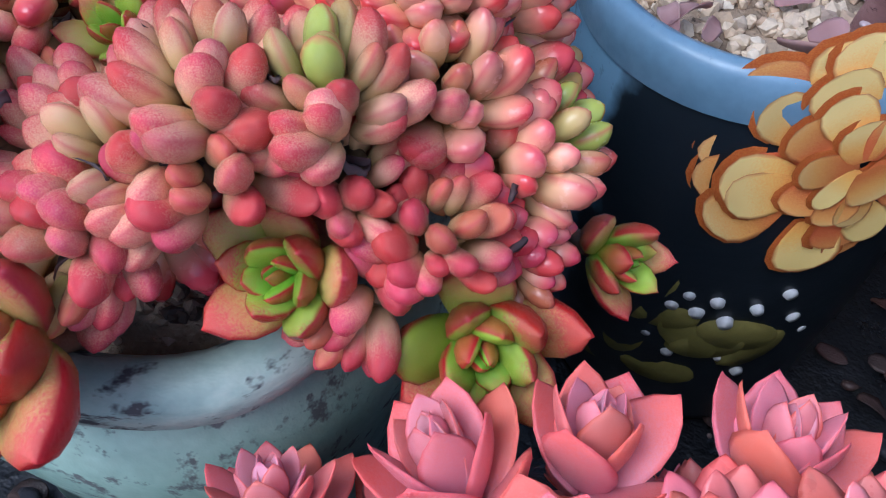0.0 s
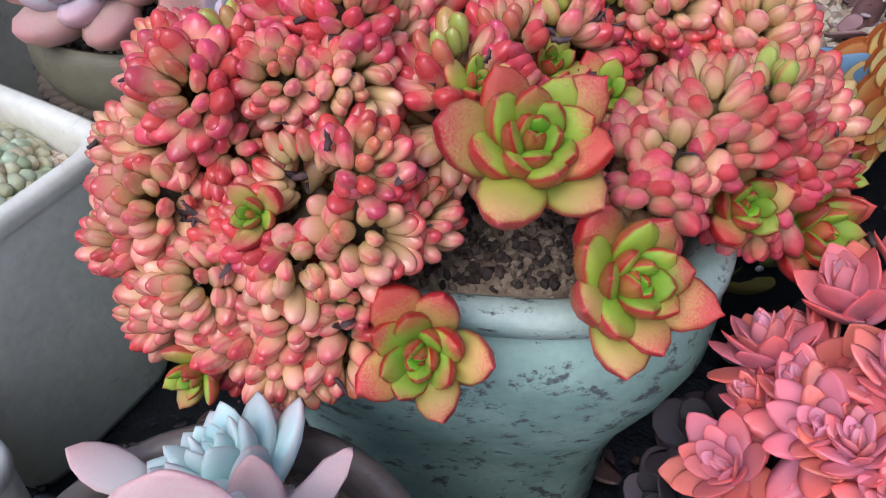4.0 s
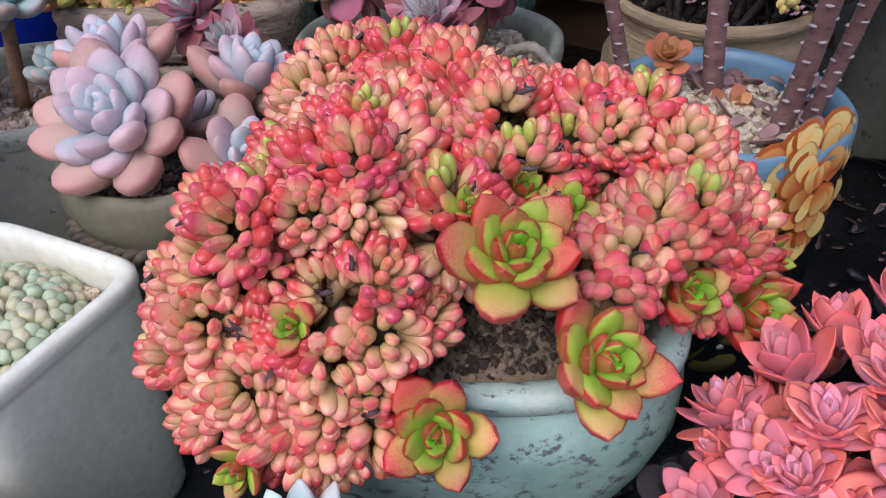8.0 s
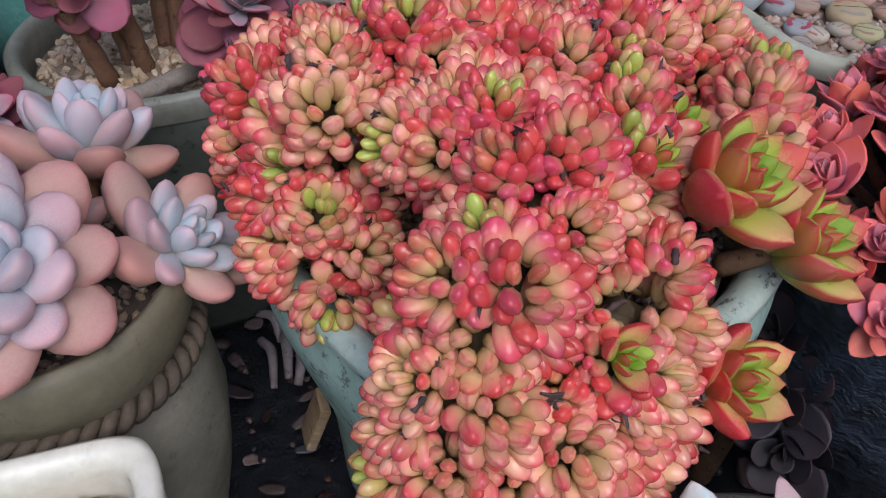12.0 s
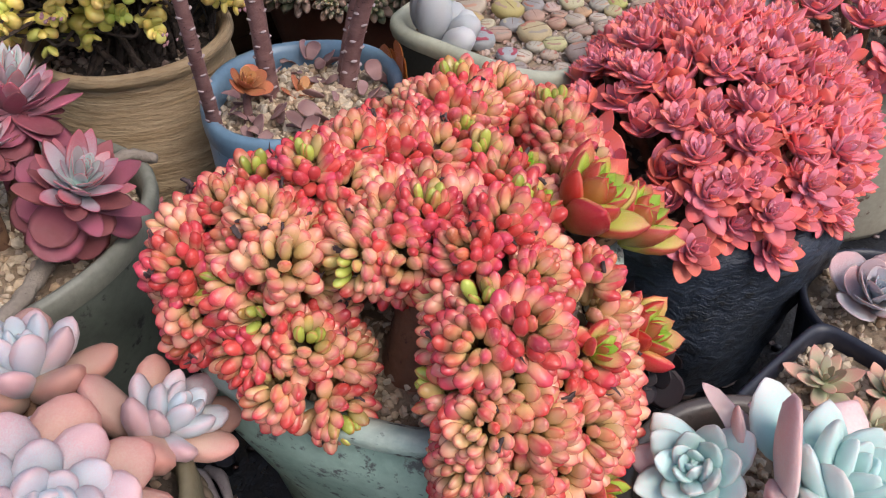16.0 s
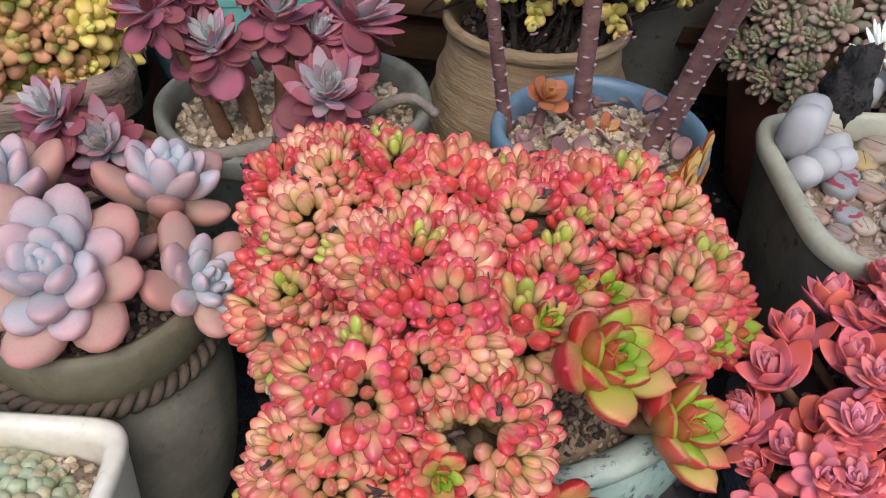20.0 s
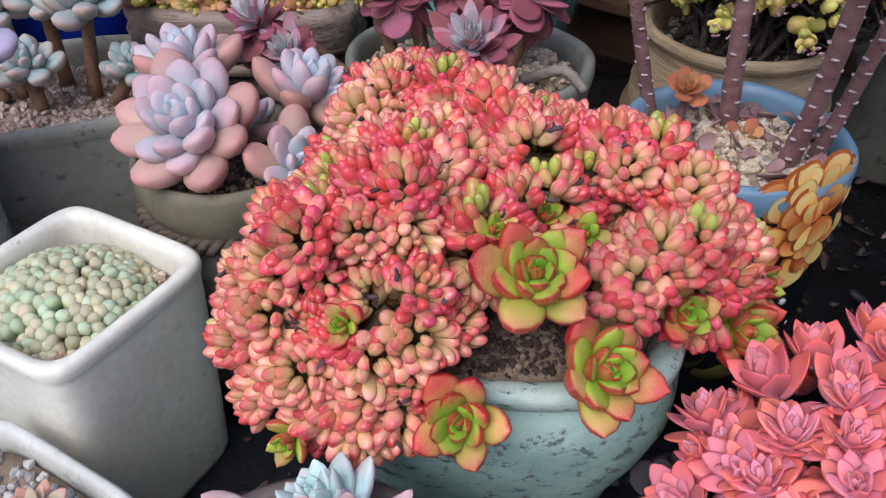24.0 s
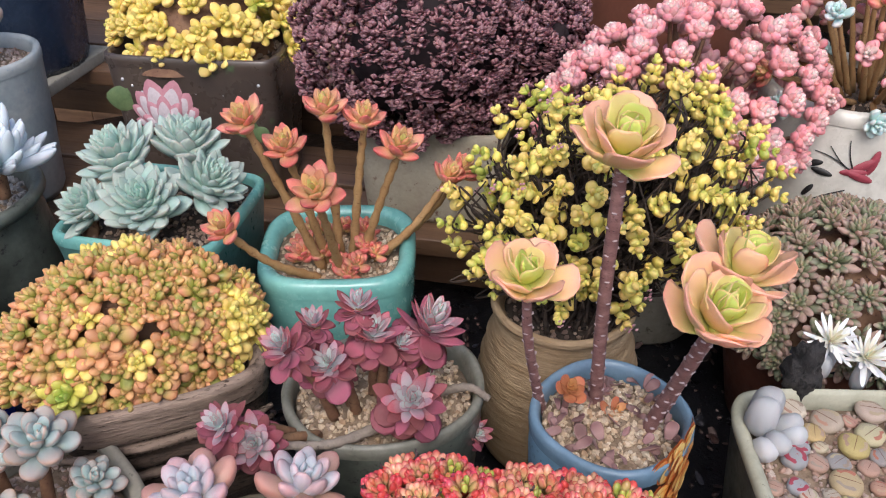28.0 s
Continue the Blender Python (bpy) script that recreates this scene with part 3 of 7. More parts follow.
@functools.lru_cache(None)
def pebble_piece(seed):
    bm = bmesh.new()
    bmesh.ops.create_icosphere(bm, subdivisions=1, radius=1.0)
    rng = np.random.default_rng(seed)
    off = rng.uniform(-9, 9, 3)
    for p in bm.verts:
        p.co *= 0.8 + 0.5 * noise.noise(Vector(p.co) * 1.3 + Vector(off))
    v = np.array([tuple(p.co) for p in bm.verts]) * rng.uniform(0.65, 1.1, 3)
    f = [tuple(q.index for q in p.verts) for p in bm.faces]
    bm.free()
    return v, f, np.zeros((len(v), 3))


def tube_piece(points, radii, sides=10, ripple=0.0, per=0.004):
    """A round bar along a smooth line through the points."""
    p = np.array(points, float)
    t = np.linspace(0, len(p) - 1, (len(p) - 1) * 8 + 1)
    i = np.clip(t.astype(int), 0, len(p) - 2)
    q = (t - i)[:, None]
    tan = np.gradient(p, axis=0)
    h = lambda a, b, c, d, s: a * (2 * s ** 3 - 3 * s ** 2 + 1) + c * (s ** 3 - 2 * s ** 2 + s) + b * (3 * s ** 2 - 2 * s ** 3) + d * (s ** 3 - s ** 2)
    line = h(p[i], p[i + 1], tan[i], tan[i + 1], q)
    rad = np.interp(t, range(len(p)), radii)
    v, f = [], []
    ref, run = Vector((0.3, 0.2, 0.93)), 0.0
    for k, (c, r) in enumerate(zip(line, rad)):
        d = Vector(line[min(k + 1, len(line) - 1)] - line[max(k - 1, 0)]).normalized()
        x = d.cross(ref)
        x = (x if x.length > 1e-3 else d.cross(Vector((1, 0, 0)))).normalized()
        y = d.cross(x)
        ref = x.cross(d) if False else ref
        rr = r * (1 + ripple * (1 if k % 2 else -1))
        v += [tuple(Vector(c) + (x * math.cos(2 * math.pi * s / sides) + y * math.sin(2 * math.pi * s / sides)) * rr) for s in range(sides)]
        if k:
            b = (k - 1) * sides
            f += [(b + s, b + (s + 1) % sides, b + sides + (s + 1) % sides, b + sides + s) for s in range(sides)]
    f.append(tuple(range(sides - 1, -1, -1)))
    f.append(tuple(range(len(v) - sides, len(v))))
    return np.array(v), f, np.zeros((len(v), 3))


def lathe_piece(profile, a=1.0, b=1.0, power=2.0, segs=64, wobble=0.0, seed=0, ribs=0, rib=0.0, close=False):
    """A turned form: (radius, height) pairs over a round or squarish outline."""
    v, f = [], []
    for k, (r, z) in enumerate(profile):
        for s in range(segs):
            t = 2 * math.pi * s / segs
            c, q = math.cos(t), math.sin(t)
            x, y = math.copysign(abs(c) ** (2 / power), c), math.copysign(abs(q) ** (2 / power), q)
            g = 1 + wobble * noise.noise(Vector((c * 1.4, q * 1.4, z * 14 + seed))) + (rib * math.cos(ribs * t) if ribs else 0.0)
            v.append((x * a * r * g, y * b * r * g, z))
    for k in range(len(profile) - 1):
        o = k * segs
        f += [(o + s, o + (s + 1) % segs, o + segs + (s + 1) % segs, o + segs + s) for s in range(segs)]
    if close:
        f.append(tuple(range(segs - 1, -1, -1)))
        f.append(tuple(range(len(v) - segs, len(v))))
    return np.array(v), f, np.zeros((len(v), 3))


def box_piece(sx, sy, sz, bevel=0.002):
    bm = bmesh.new()
    bmesh.ops.create_cube(bm, size=1.0)
    bmesh.ops.scale(bm, vec=(sx, sy, sz), verts=bm.verts)
    bmesh.ops.bevel(bm, geom=bm.edges[:], offset=bevel, segments=2, affect="EDGES", profile=0.6)
    v = np.array([tuple(p.co) for p in bm.verts])
    f = [tuple(q.index for q in p.verts) for p in bm.faces]
    bm.free()
    return v, f, np.zeros((len(v), 3))


def pot(name, label, at, a, b, outer, wall, inner_z, body, rim, power=2.0, rot=0.0, wobble=0.0, lip=0.012, ribs=0, rib=0.0, seed=0, group="flower pots"):
    """A pot with a foot, a wall of some thickness and a rounded lip; outer: (radius, height) pairs as shares of a and metres."""
    base = thing(name, at, label, "flower pot", group)
    m = Matrix.Translation(at) @ Matrix.Rotation(radians(rot), 4, "Z")
    top_r, top = outer[-1]
    w = wall / a
    split = [p for p in outer if p[1] < top - lip]
    rs = float(np.interp(top - lip, [p[1] for p in outer], [p[0] for p in outer]))
    kw = dict(a=a, b=b, power=power, wobble=wobble, seed=seed)
    part("body", Bag().add(lathe_piece([(0.02, 0.004)] + [(outer[0][0] * 0.92, 0.002)] + split + [(rs, top - lip)], ribs=ribs, rib=rib, **kw)).mesh("body", body), base, m)
    edge = [(rs + 0.012, top - lip), (max(rs, top_r) + 0.02, top - lip * 0.6), (top_r + 0.014, top - lip * 0.2), (top_r - w * 0.25, top), (top_r - w * 0.7, top - 0.001), (top_r - w, top - lip * 0.35), (rs - w, top - lip), (rs - w * 1.1, inner_z - 0.004)]
    part("rim", Bag().add(lathe_piece(edge, **kw)).mesh("rim", rim), base, m)
    return base


def inside(n, a, b, power, rng):
    """Random places within a round or squarish outline."""
    out = []
    while len(out) < n:
        x, y = rng.uniform(-1, 1, 2)
        if abs(x) ** power + abs(y) ** power < 1:
            out.append((x * a, y * b))
    return out


def gravel(at, a, b, power, rot, n, size, material, label, hump=0.0, soil=None, seed=1):
    """A bed of soil with loose grit on it."""
    rng = np.random.default_rng(seed)
    turn = Matrix.Translation(at) @ Matrix.Rotation(radians(rot), 4, "Z")
    rings = [(0.02, hump), (0.4, hump * 0.8), (0.75, hump * 0.4), (1.0, 0.0), (1.0, -0.012)]
    bed = part("potting_soil", Bag().add(lathe_piece(rings, a, b, power, 40, 0.02)).mesh("potting_soil", soil or (SOIL if material is GRIT_DARK else SANDY)), None, turn)
    tagged(bed, "dark potting soil under loose grit", "soil", kind="stuff")
    bag = Bag()
    for x, y in inside(int(n * 1.6), a * 0.98, b * 0.98, max(power, 2.0), rng):
        q = min(1.0, math.hypot(x / a, y / b))
        s = size * rng.uniform(0.55, 1.35)
        m = Matrix.LocRotScale((x, y, hump * (1 - q * q) + s * 0.25), Euler(rng.uniform(0, 6.3, 3)), (s, s, s))
        bag.add(pebble_piece(int(rng.integers(8))), m)
    tagged(part("grit", bag.mesh("grit", material, False), None, turn), label, "grit", kind="stuff")


CLASSES = (1.0, 0.55, 0.2, 0.0)


def rosette(parent, at, radius, up, kind, material, n=22, e0=82, e1=8, inner=0.34, spin=0.0, split=True, drop=0.28, old=None, old_from=0.72, wide=1.0, seed=0, fresh=1.0, name="rosette", label="", jitter=1.0, bags=None, coarse=False):
    """Leaves in a spiral round a bud: the youngest upright in the middle, the oldest lying outermost."""
    rng = np.random.default_rng(seed + int(abs(at[0]) * 1e5) + int(abs(at[1]) * 7e4))
    base = facing(at, up, spin)
    bag = Bag()
    bud = lathe_piece([(radius * 0.01, radius * 0.10), (radius * 0.07, radius * 0.05), (radius * 0.11, -radius * 0.05), (radius * 0.12, -radius * drop)], segs=10)
    bud[2][:, 2] = fresh
    bag.add(bud)
    jobs, olds = [], Bag()
    for i in range(n):
        q = i / max(n - 1, 1)
        ln = radius * (inner + (1 - inner) * q ** 0.75) * rng.uniform(1 - 0.1 * jitter, 1 + 0.07 * jitter)
        el = radians(e0 + (e1 - e0) * q ** 0.85 + rng.uniform(-7, 7) * jitter)
        wd = wide * (0.8 + 0.25 * q) * rng.uniform(0.93, 1.07)
        m = Matrix.Rotation(i * GOLDEN + rng.uniform(-0.14, 0.14) * jitter, 4, "Z") @ Matrix.Translation((0, radius * 0.07 * q, -radius * drop * q)) @ Matrix.Rotation(el, 4, "X") @ Matrix.Rotation(rng.uniform(-0.12, 0.12) * jitter, 4, "Y") @ Matrix.Diagonal((ln * wd, ln, ln * wd, 1))
        young = fresh * max(0.0, 1 - q * 1.45)
        jobs.append((m, min(CLASSES, key=lambda c: abs(c - young)), q))
    if split:
        core = part(name, bag.mesh(name, material), parent, base, label)
        for m, y, q in jobs:
            mt = old if old and q > old_from else material
            part("leaf", leaf_mesh(kind, mt, y, 1 + int(rng.integers(3))), core, base @ m)
        return core
    if bags is not None:
        for piece in [(bud, Matrix.Identity(4))] + [(leaf_piece(kind, y, 6, 1 + int(rng.integers(3)), coarse), m) for m, y, q in jobs]:
            bags.setdefault(material, Bag()).add(piece[0], base @ piece[1])
        return None
    for m, y, q in jobs:
        (olds if old and q > old_from else bag).add(leaf_piece(kind, y, 8, 1 + int(rng.integers(3))), m)
    core = part(name, bag.mesh(name, material), parent, base, label)
    if olds.n:
        part("outer_leaves", olds.mesh("outer_leaves", old), core, base)
    return core


def pour(bags, parent, name="foliage"):
    """The rosettes past those that stand singly, joined by their colour."""
    for mt, bag in bags.items():
        tagged(part(name, bag.mesh(name, mt), parent), kind="stuff")


def spread(n, ok, tries=14, seed=3):
    """Places picked one by one, each as far as can be from the rest; ok(rng) draws a (place, normal)."""
    rng = np.random.default_rng(seed)
    pts, nor = [], []
    for _ in range(n):
        best = None
        for _ in range(tries):
            p, q = ok(rng)
            d = min((np.sum((np.array(pts) - p) ** 2, axis=1).min(),)) if pts else 1.0
            if best is None or d > best[0]:
                best = (d, p, q)
        pts.append(best[1]), nor.append(best[2])
    return pts, nor


def dome(centre, rx, ry, rz, low=0.0):
    """Draws places on the upper part of an egg shape, with their normals."""
    c = np.array(centre)

    def draw(rng):
        while True:
            d = rng.normal(size=3)
            d /= np.linalg.norm(d)
            if d[2] > low:
                nrm = d / np.array((rx, ry, rz))
                return c + d * (rx, ry, rz), nrm / np.linalg.norm(nrm)
    return draw


def stem(parent, points, radii, material, name="stem", sides=10, ripple=0.0, label=""):
    return part(name, Bag().add(tube_piece(points, radii, sides, ripple)).mesh(name, material), parent, None, label)


# ---- the staging ----
ground = part("ground", Bag().add(box_piece(60, 60, 0.04)).mesh("ground", GROUND), None, pose(0, 0, -0.62))
tagged(ground, "dark wet soil ground under the staging", "ground", kind="structure")
bench = thing("bench", (0, 0.2, 0), "black wet bench top strewn with fallen leaves", "bench", kind="structure")
part("top", Bag().add(box_piece(2.6, 1.9, 0.03, 0.004)).mesh("top", BENCH), bench, pose(0, 0.25, -0.015))
for x, y in ((-1.2, -0.6), (1.2, -0.6), (-1.2, 1.1), (1.2, 1.1)):
    part("leg", Bag().add(box_piece(0.06, 0.06, 0.57, 0.004)).mesh("leg", WOOD), bench, pose(x, y, -0.315))

STEP = Matrix.Translation((0.028, 0.522, 0)) @ Matrix.Rotation(radians(-35.4), 4, "Z")  # x along the shelf, y towards the back


def on_step(u, v, z):
    return STEP @ Vector((u, v, z))


shelf = thing("stepped_shelf", on_step(0, 0.2, 0), "stepped staging of wet brown wooden boards", "shelf", kind="structure")
for v0, z, n in ((0.0, 0.10, 2), (0.19, 0.165, 3), (0.50, 0.26, 5)):
    for i in range(n):
        part("board", Bag().add(box_piece(2.2, 0.082, 0.020, 0.002)).mesh("board", WOOD), shelf, STEP @ pose(0.05 * (i % 2), v0 + 0.042 + i * 0.09, z - 0.010))
    part("rail", Bag().add(box_piece(2.2, 0.018, 0.05, 0.002)).mesh("rail", WOOD), shelf, STEP @ pose(0, v0 + 0.035, z - 0.046))
    for u in (-0.9, -0.3, 0.35, 0.95):
        part("post", Bag().add(box_piece(0.03, 0.03, z - 0.071, 0.002)).mesh("post", WOOD), shelf, STEP @ pose(u, v0 + 0.065, (z - 0.071) / 2))
fence = thing("board_fence", on_step(0, 1.05, -0.6), "dark brown upright boards behind the staging", "fence", kind="structure")
for i in range(24):
    part("board", Bag().add(box_piece(0.108, 0.018, 1.2, 0.003)).mesh("board", WOOD), fence, STEP @ pose(-1.32 + i * 0.112, 1.05 + 0.004 * (i % 2), 0.0, 0, 0, 0))

# ---- crested plant in the teal pot ----
TP = Vector((-0.105, 0.117, 0))
pot("teal_pot", "mottled teal glazed ceramic pot with pale rim", TP, 0.077, 0.077, [(0.70, 0.0), (0.73, 0.010), (0.75, 0.045), (0.81, 0.070), (0.91, 0.096), (0.985, 0.118), (0.995, 0.128), (0.97, 0.138), (0.955, 0.143), (0.985, 0.152)], 0.009, 0.135, TEAL, TEAL_RIM, power=3.3, rot=-4, wobble=0.045, lip=0.010)
gravel(TP + Vector((0, 0, 0.139)), 0.066, 0.066, 2.2, 0, 900, 0.0021, GRIT, "tan and cream grit in the teal pot", hump=0.006)

gravel(TP + Vector((0.014, -0.034, 0.1440)), 0.050, 0.027, 2, 12, 760, 0.0020, SOILCRUMB, "dark damp soil crumbs in the teal pot", 0.003, seed=77)
crest = thing("crested_succulent", TP + Vector((0, 0, 0.139)), "crested succulent with crowded red and peach bean leaves", "succulent")
stem(crest, [(-0.141, 0.107, 0.134), (-0.136, 0.104, 0.158), (-0.126, 0.099, 0.188)], [0.0150, 0.0125, 0.0130], TRUNK, "trunk", 14, 0.02)
RIDGES = [  # (radius, centre line)
    (0.017, [(-0.184, 0.067, 0.143), (-0.178, 0.069, 0.166), (-0.166, 0.073, 0.186), (-0.148, 0.076, 0.192), (-0.130, 0.086, 0.196)]),
    (0.015, [(-0.130, 0.086, 0.196), (-0.136, 0.104, 0.195), (-0.139, 0.120, 0.192), (-0.122, 0.112, 0.190)]),
    (0.014, [(-0.176, 0.056, 0.132), (-0.165, 0.052, 0.150), (-0.152, 0.050, 0.160), (-0.138, 0.056, 0.172), (-0.126, 0.054, 0.160)]),
    (0.013, [(-0.168, 0.050, 0.128), (-0.150, 0.045, 0.142), (-0.132, 0.046, 0.148)]),
    (0.017, [(-0.166, 0.136, 0.153), (-0.160, 0.148, 0.172), (-0.146, 0.153, 0.191), (-0.127, 0.150, 0.197), (-0.106, 0.133, 0.193), (-0.094, 0.114, 0.190)]),
    (0.013, [(-0.152, 0.174, 0.152), (-0.155, 0.180, 0.178), (-0.140, 0.176, 0.190), (-0.118, 0.166, 0.188)]),
    (0.017, [(-0.094, 0.118, 0.190), (-0.074, 0.112, 0.190), (-0.054, 0.116, 0.190), (-0.036, 0.104, 0.180), (-0.028, 0.090, 0.162)]),
    (0.014, [(-0.068, 0.066, 0.172), (-0.052, 0.070, 0.182), (-0.038, 0.076, 0.178), (-0.030, 0.082, 0.160)]),
    (0.013, [(-0.110, 0.076, 0.184), (-0.094, 0.090, 0.186), (-0.084, 0.100, 0.186)]),
    (0.013, [(-0.062, 0.140, 0.178), (-0.080, 0.152, 0.178), (-0.104, 0.160, 0.176)]),
]
FACES = [  # single rosettes: place, radius, way they look, leaves, spin
    ((-0.094, 0.055, 0.190), 0.0252, (0.05, -0.62, 0.8), 23, 1), ((-0.0715, 0.039, 0.166), 0.0242, (0.20, -0.66, 0.72), 22, 2), ((-0.116, 0.031, 0.149), 0.0222, (-0.05, -0.75, 0.6), 18, 3),
    ((-0.041, 0.066, 0.166), 0.017, (0.0, -0.72, 0.68), 15, 4), ((-0.016, 0.077, 0.149), 0.021, (0.35, -0.7, 0.5), 16, 5), ((-0.001, 0.104, 0.148), 0.014, (0.7, -0.4, 0.4), 12, 6),
    ((-0.153, 0.044, 0.178), 0.011, (-0.2, -0.75, 0.6), 10, 7), ((-0.173, 0.036, 0.132), 0.013, (-0.3, -0.8, 0.2), 12, 8), ((-0.088, 0.087, 0.190), 0.012, (0.1, -0.5, 0.85), 11, 9),
    ((-0.106, 0.071, 0.195), 0.011, (0.3, -0.5, 0.8), 10, 10), ((-0.075, 0.082, 0.186), 0.012, (0.0, -0.6, 0.8), 11, 11), ((-0.151, 0.141, 0.190), 0.008, (-0.6, 0.0, 0.8), 9, 13)]
SEGS = [(np.array(p), np.array(q), r) for r, line in RIDGES for p, q in zip(line[:-1], line[1:])]


def depth_in_crest(pts):
    """How far places lie outside the nearest fold (negative: within it)."""
    best = np.full(len(pts), 9.0)
    for a, b, r in SEGS:
        d = b - a
        s = np.clip((pts - a) @ d / np.dot(d, d), 0, 1)
        best = np.minimum(best, np.linalg.norm(pts - a - s[:, None] * d, axis=1) - r)
    return best


rng = np.random.default_rng(21)
pool_p, pool_n = [], []
for a, b, r in SEGS:
    n = int(5200 * (np.linalg.norm(b - a) + r) / 0.045)
    axis = (b - a) / np.linalg.norm(b - a)
    d = rng.normal(size=(n, 3))
    d /= np.linalg.norm(d, axis=1)[:, None]
    d -= (d @ axis)[:, None] * axis * 0.8
    d /= np.linalg.norm(d, axis=1)[:, None]
    pool_p.append(a + (b - a) * rng.uniform(size=(n, 1)) + d * r), pool_n.append(d)
pool_p, pool_n = np.concatenate(pool_p), np.concatenate(pool_n)
good = (depth_in_crest(pool_p) > -0.0030) & (pool_p[:, 2] > 0.126) & (pool_n[:, 2] > -0.8)
for at, radius, up, _, _ in FACES:
    u = np.array(Vector(up).normalized())
    good &= np.linalg.norm(pool_p - np.array(at) - u * radius * 0.45, axis=1) > radius * 0.80
pool_p, pool_n = pool_p[good], pool_n[good]
mix = rng.permutation(len(pool_p))
pool_p, pool_n = pool_p[mix], pool_n[mix]


def darts(places, gap_of, cell):
    """Picks places in turn that keep their gap from those picked before."""
    grid, picked = {}, []
    for i, p in enumerate(places):
        g = gap_of(i)
        k = tuple((p // cell).astype(int))
        near = [j for x in (-1, 0, 1) for y in (-1, 0, 1) for z in (-1, 0, 1) for j in grid.get((k[0] + x, k[1] + y, k[2] + z), ())]
        if not near or np.min(np.sum((places[near] - p) ** 2, axis=1)) > g * g:
            grid.setdefault(k, []).append(i)
            picked.append(i)
    return picked


HOLLOWS = [((-0.1435, 0.046, 0.187), 0.0085), ((-0.090, 0.106, 0.202), 0.0095), ((-0.152, 0.128, 0.190), 0.008)]  # dark gaps between the folds
FRONT_HEADS = [(-0.148, 0.058, 0.207), (-0.154, 0.045, 0.180), (-0.126, 0.038, 0.179), (-0.141, 0.033, 0.168), (-0.172, 0.040, 0.136), (-0.183, 0.063, 0.187), (-0.166, 0.080, 0.208), (-0.152, 0.090, 0.215), (-0.126, 0.083, 0.209), (-0.126, 0.048, 0.197)]
BACK_HEADS = [(-0.135, 0.118, 0.211), (-0.137, 0.154, 0.210), (-0.156, 0.168, 0.200), (-0.172, 0.150, 0.187), (-0.173, 0.144, 0.163), (-0.141, 0.137, 0.200), (-0.099, 0.121, 0.213), (-0.110, 0.108, 0.207)]
SIDE_HEADS = [(-0.046, 0.060, 0.191), (-0.064, 0.119, 0.212), (-0.073, 0.101, 0.204), (-0.036, 0.120, 0.195), (-0.053, 0.075, 0.200), (-0.064, 0.058, 0.190), (-0.027, 0.081, 0.182), (-0.085, 0.125, 0.210)]


def outwards(p):
    """The way out of the nearest fold, and the place on its middle line."""
    best = None
    for a, b, r in SEGS:
        d = b - a
        q = a + d * np.clip((p - a) @ d / np.dot(d, d), 0, 1)
        e = np.linalg.norm(p - q) - r
        if best is None or e < best[0]:
            best = (e, q, r)
    way = (p - best[1]) / np.linalg.norm(p - best[1]) + np.array((0, 0, 0.18))
    return way / np.linalg.norm(way), best[1], best[2]


rng = np.random.default_rng(31)
REACH = 0.0130  # from the middle of a head to its outermost tips
seeds = np.array(FRONT_HEADS + BACK_HEADS + SIDE_HEADS)
ways = np.array([outwards(p)[0] for p in seeds])
seeds = seeds - ways * REACH
up_first = np.argsort(-pool_n[:, 2] + rng.uniform(-0.6, 0.6, len(pool_n)))
pool_c = (pool_p - pool_n * 0.0050)[up_first]
apart = np.array([np.min(np.linalg.norm(seeds - p, axis=1)) for p in pool_c]) > 0.0125
fill = pool_c[apart]
picked = darts(fill, lambda i: 0.0136, 0.0136)
mids = np.concatenate([seeds, fill[picked]])
ways = np.concatenate([ways, pool_n[up_first][apart][picked] + np.array((0, 0, 0.15))])
beans, singles = Bag(), 0
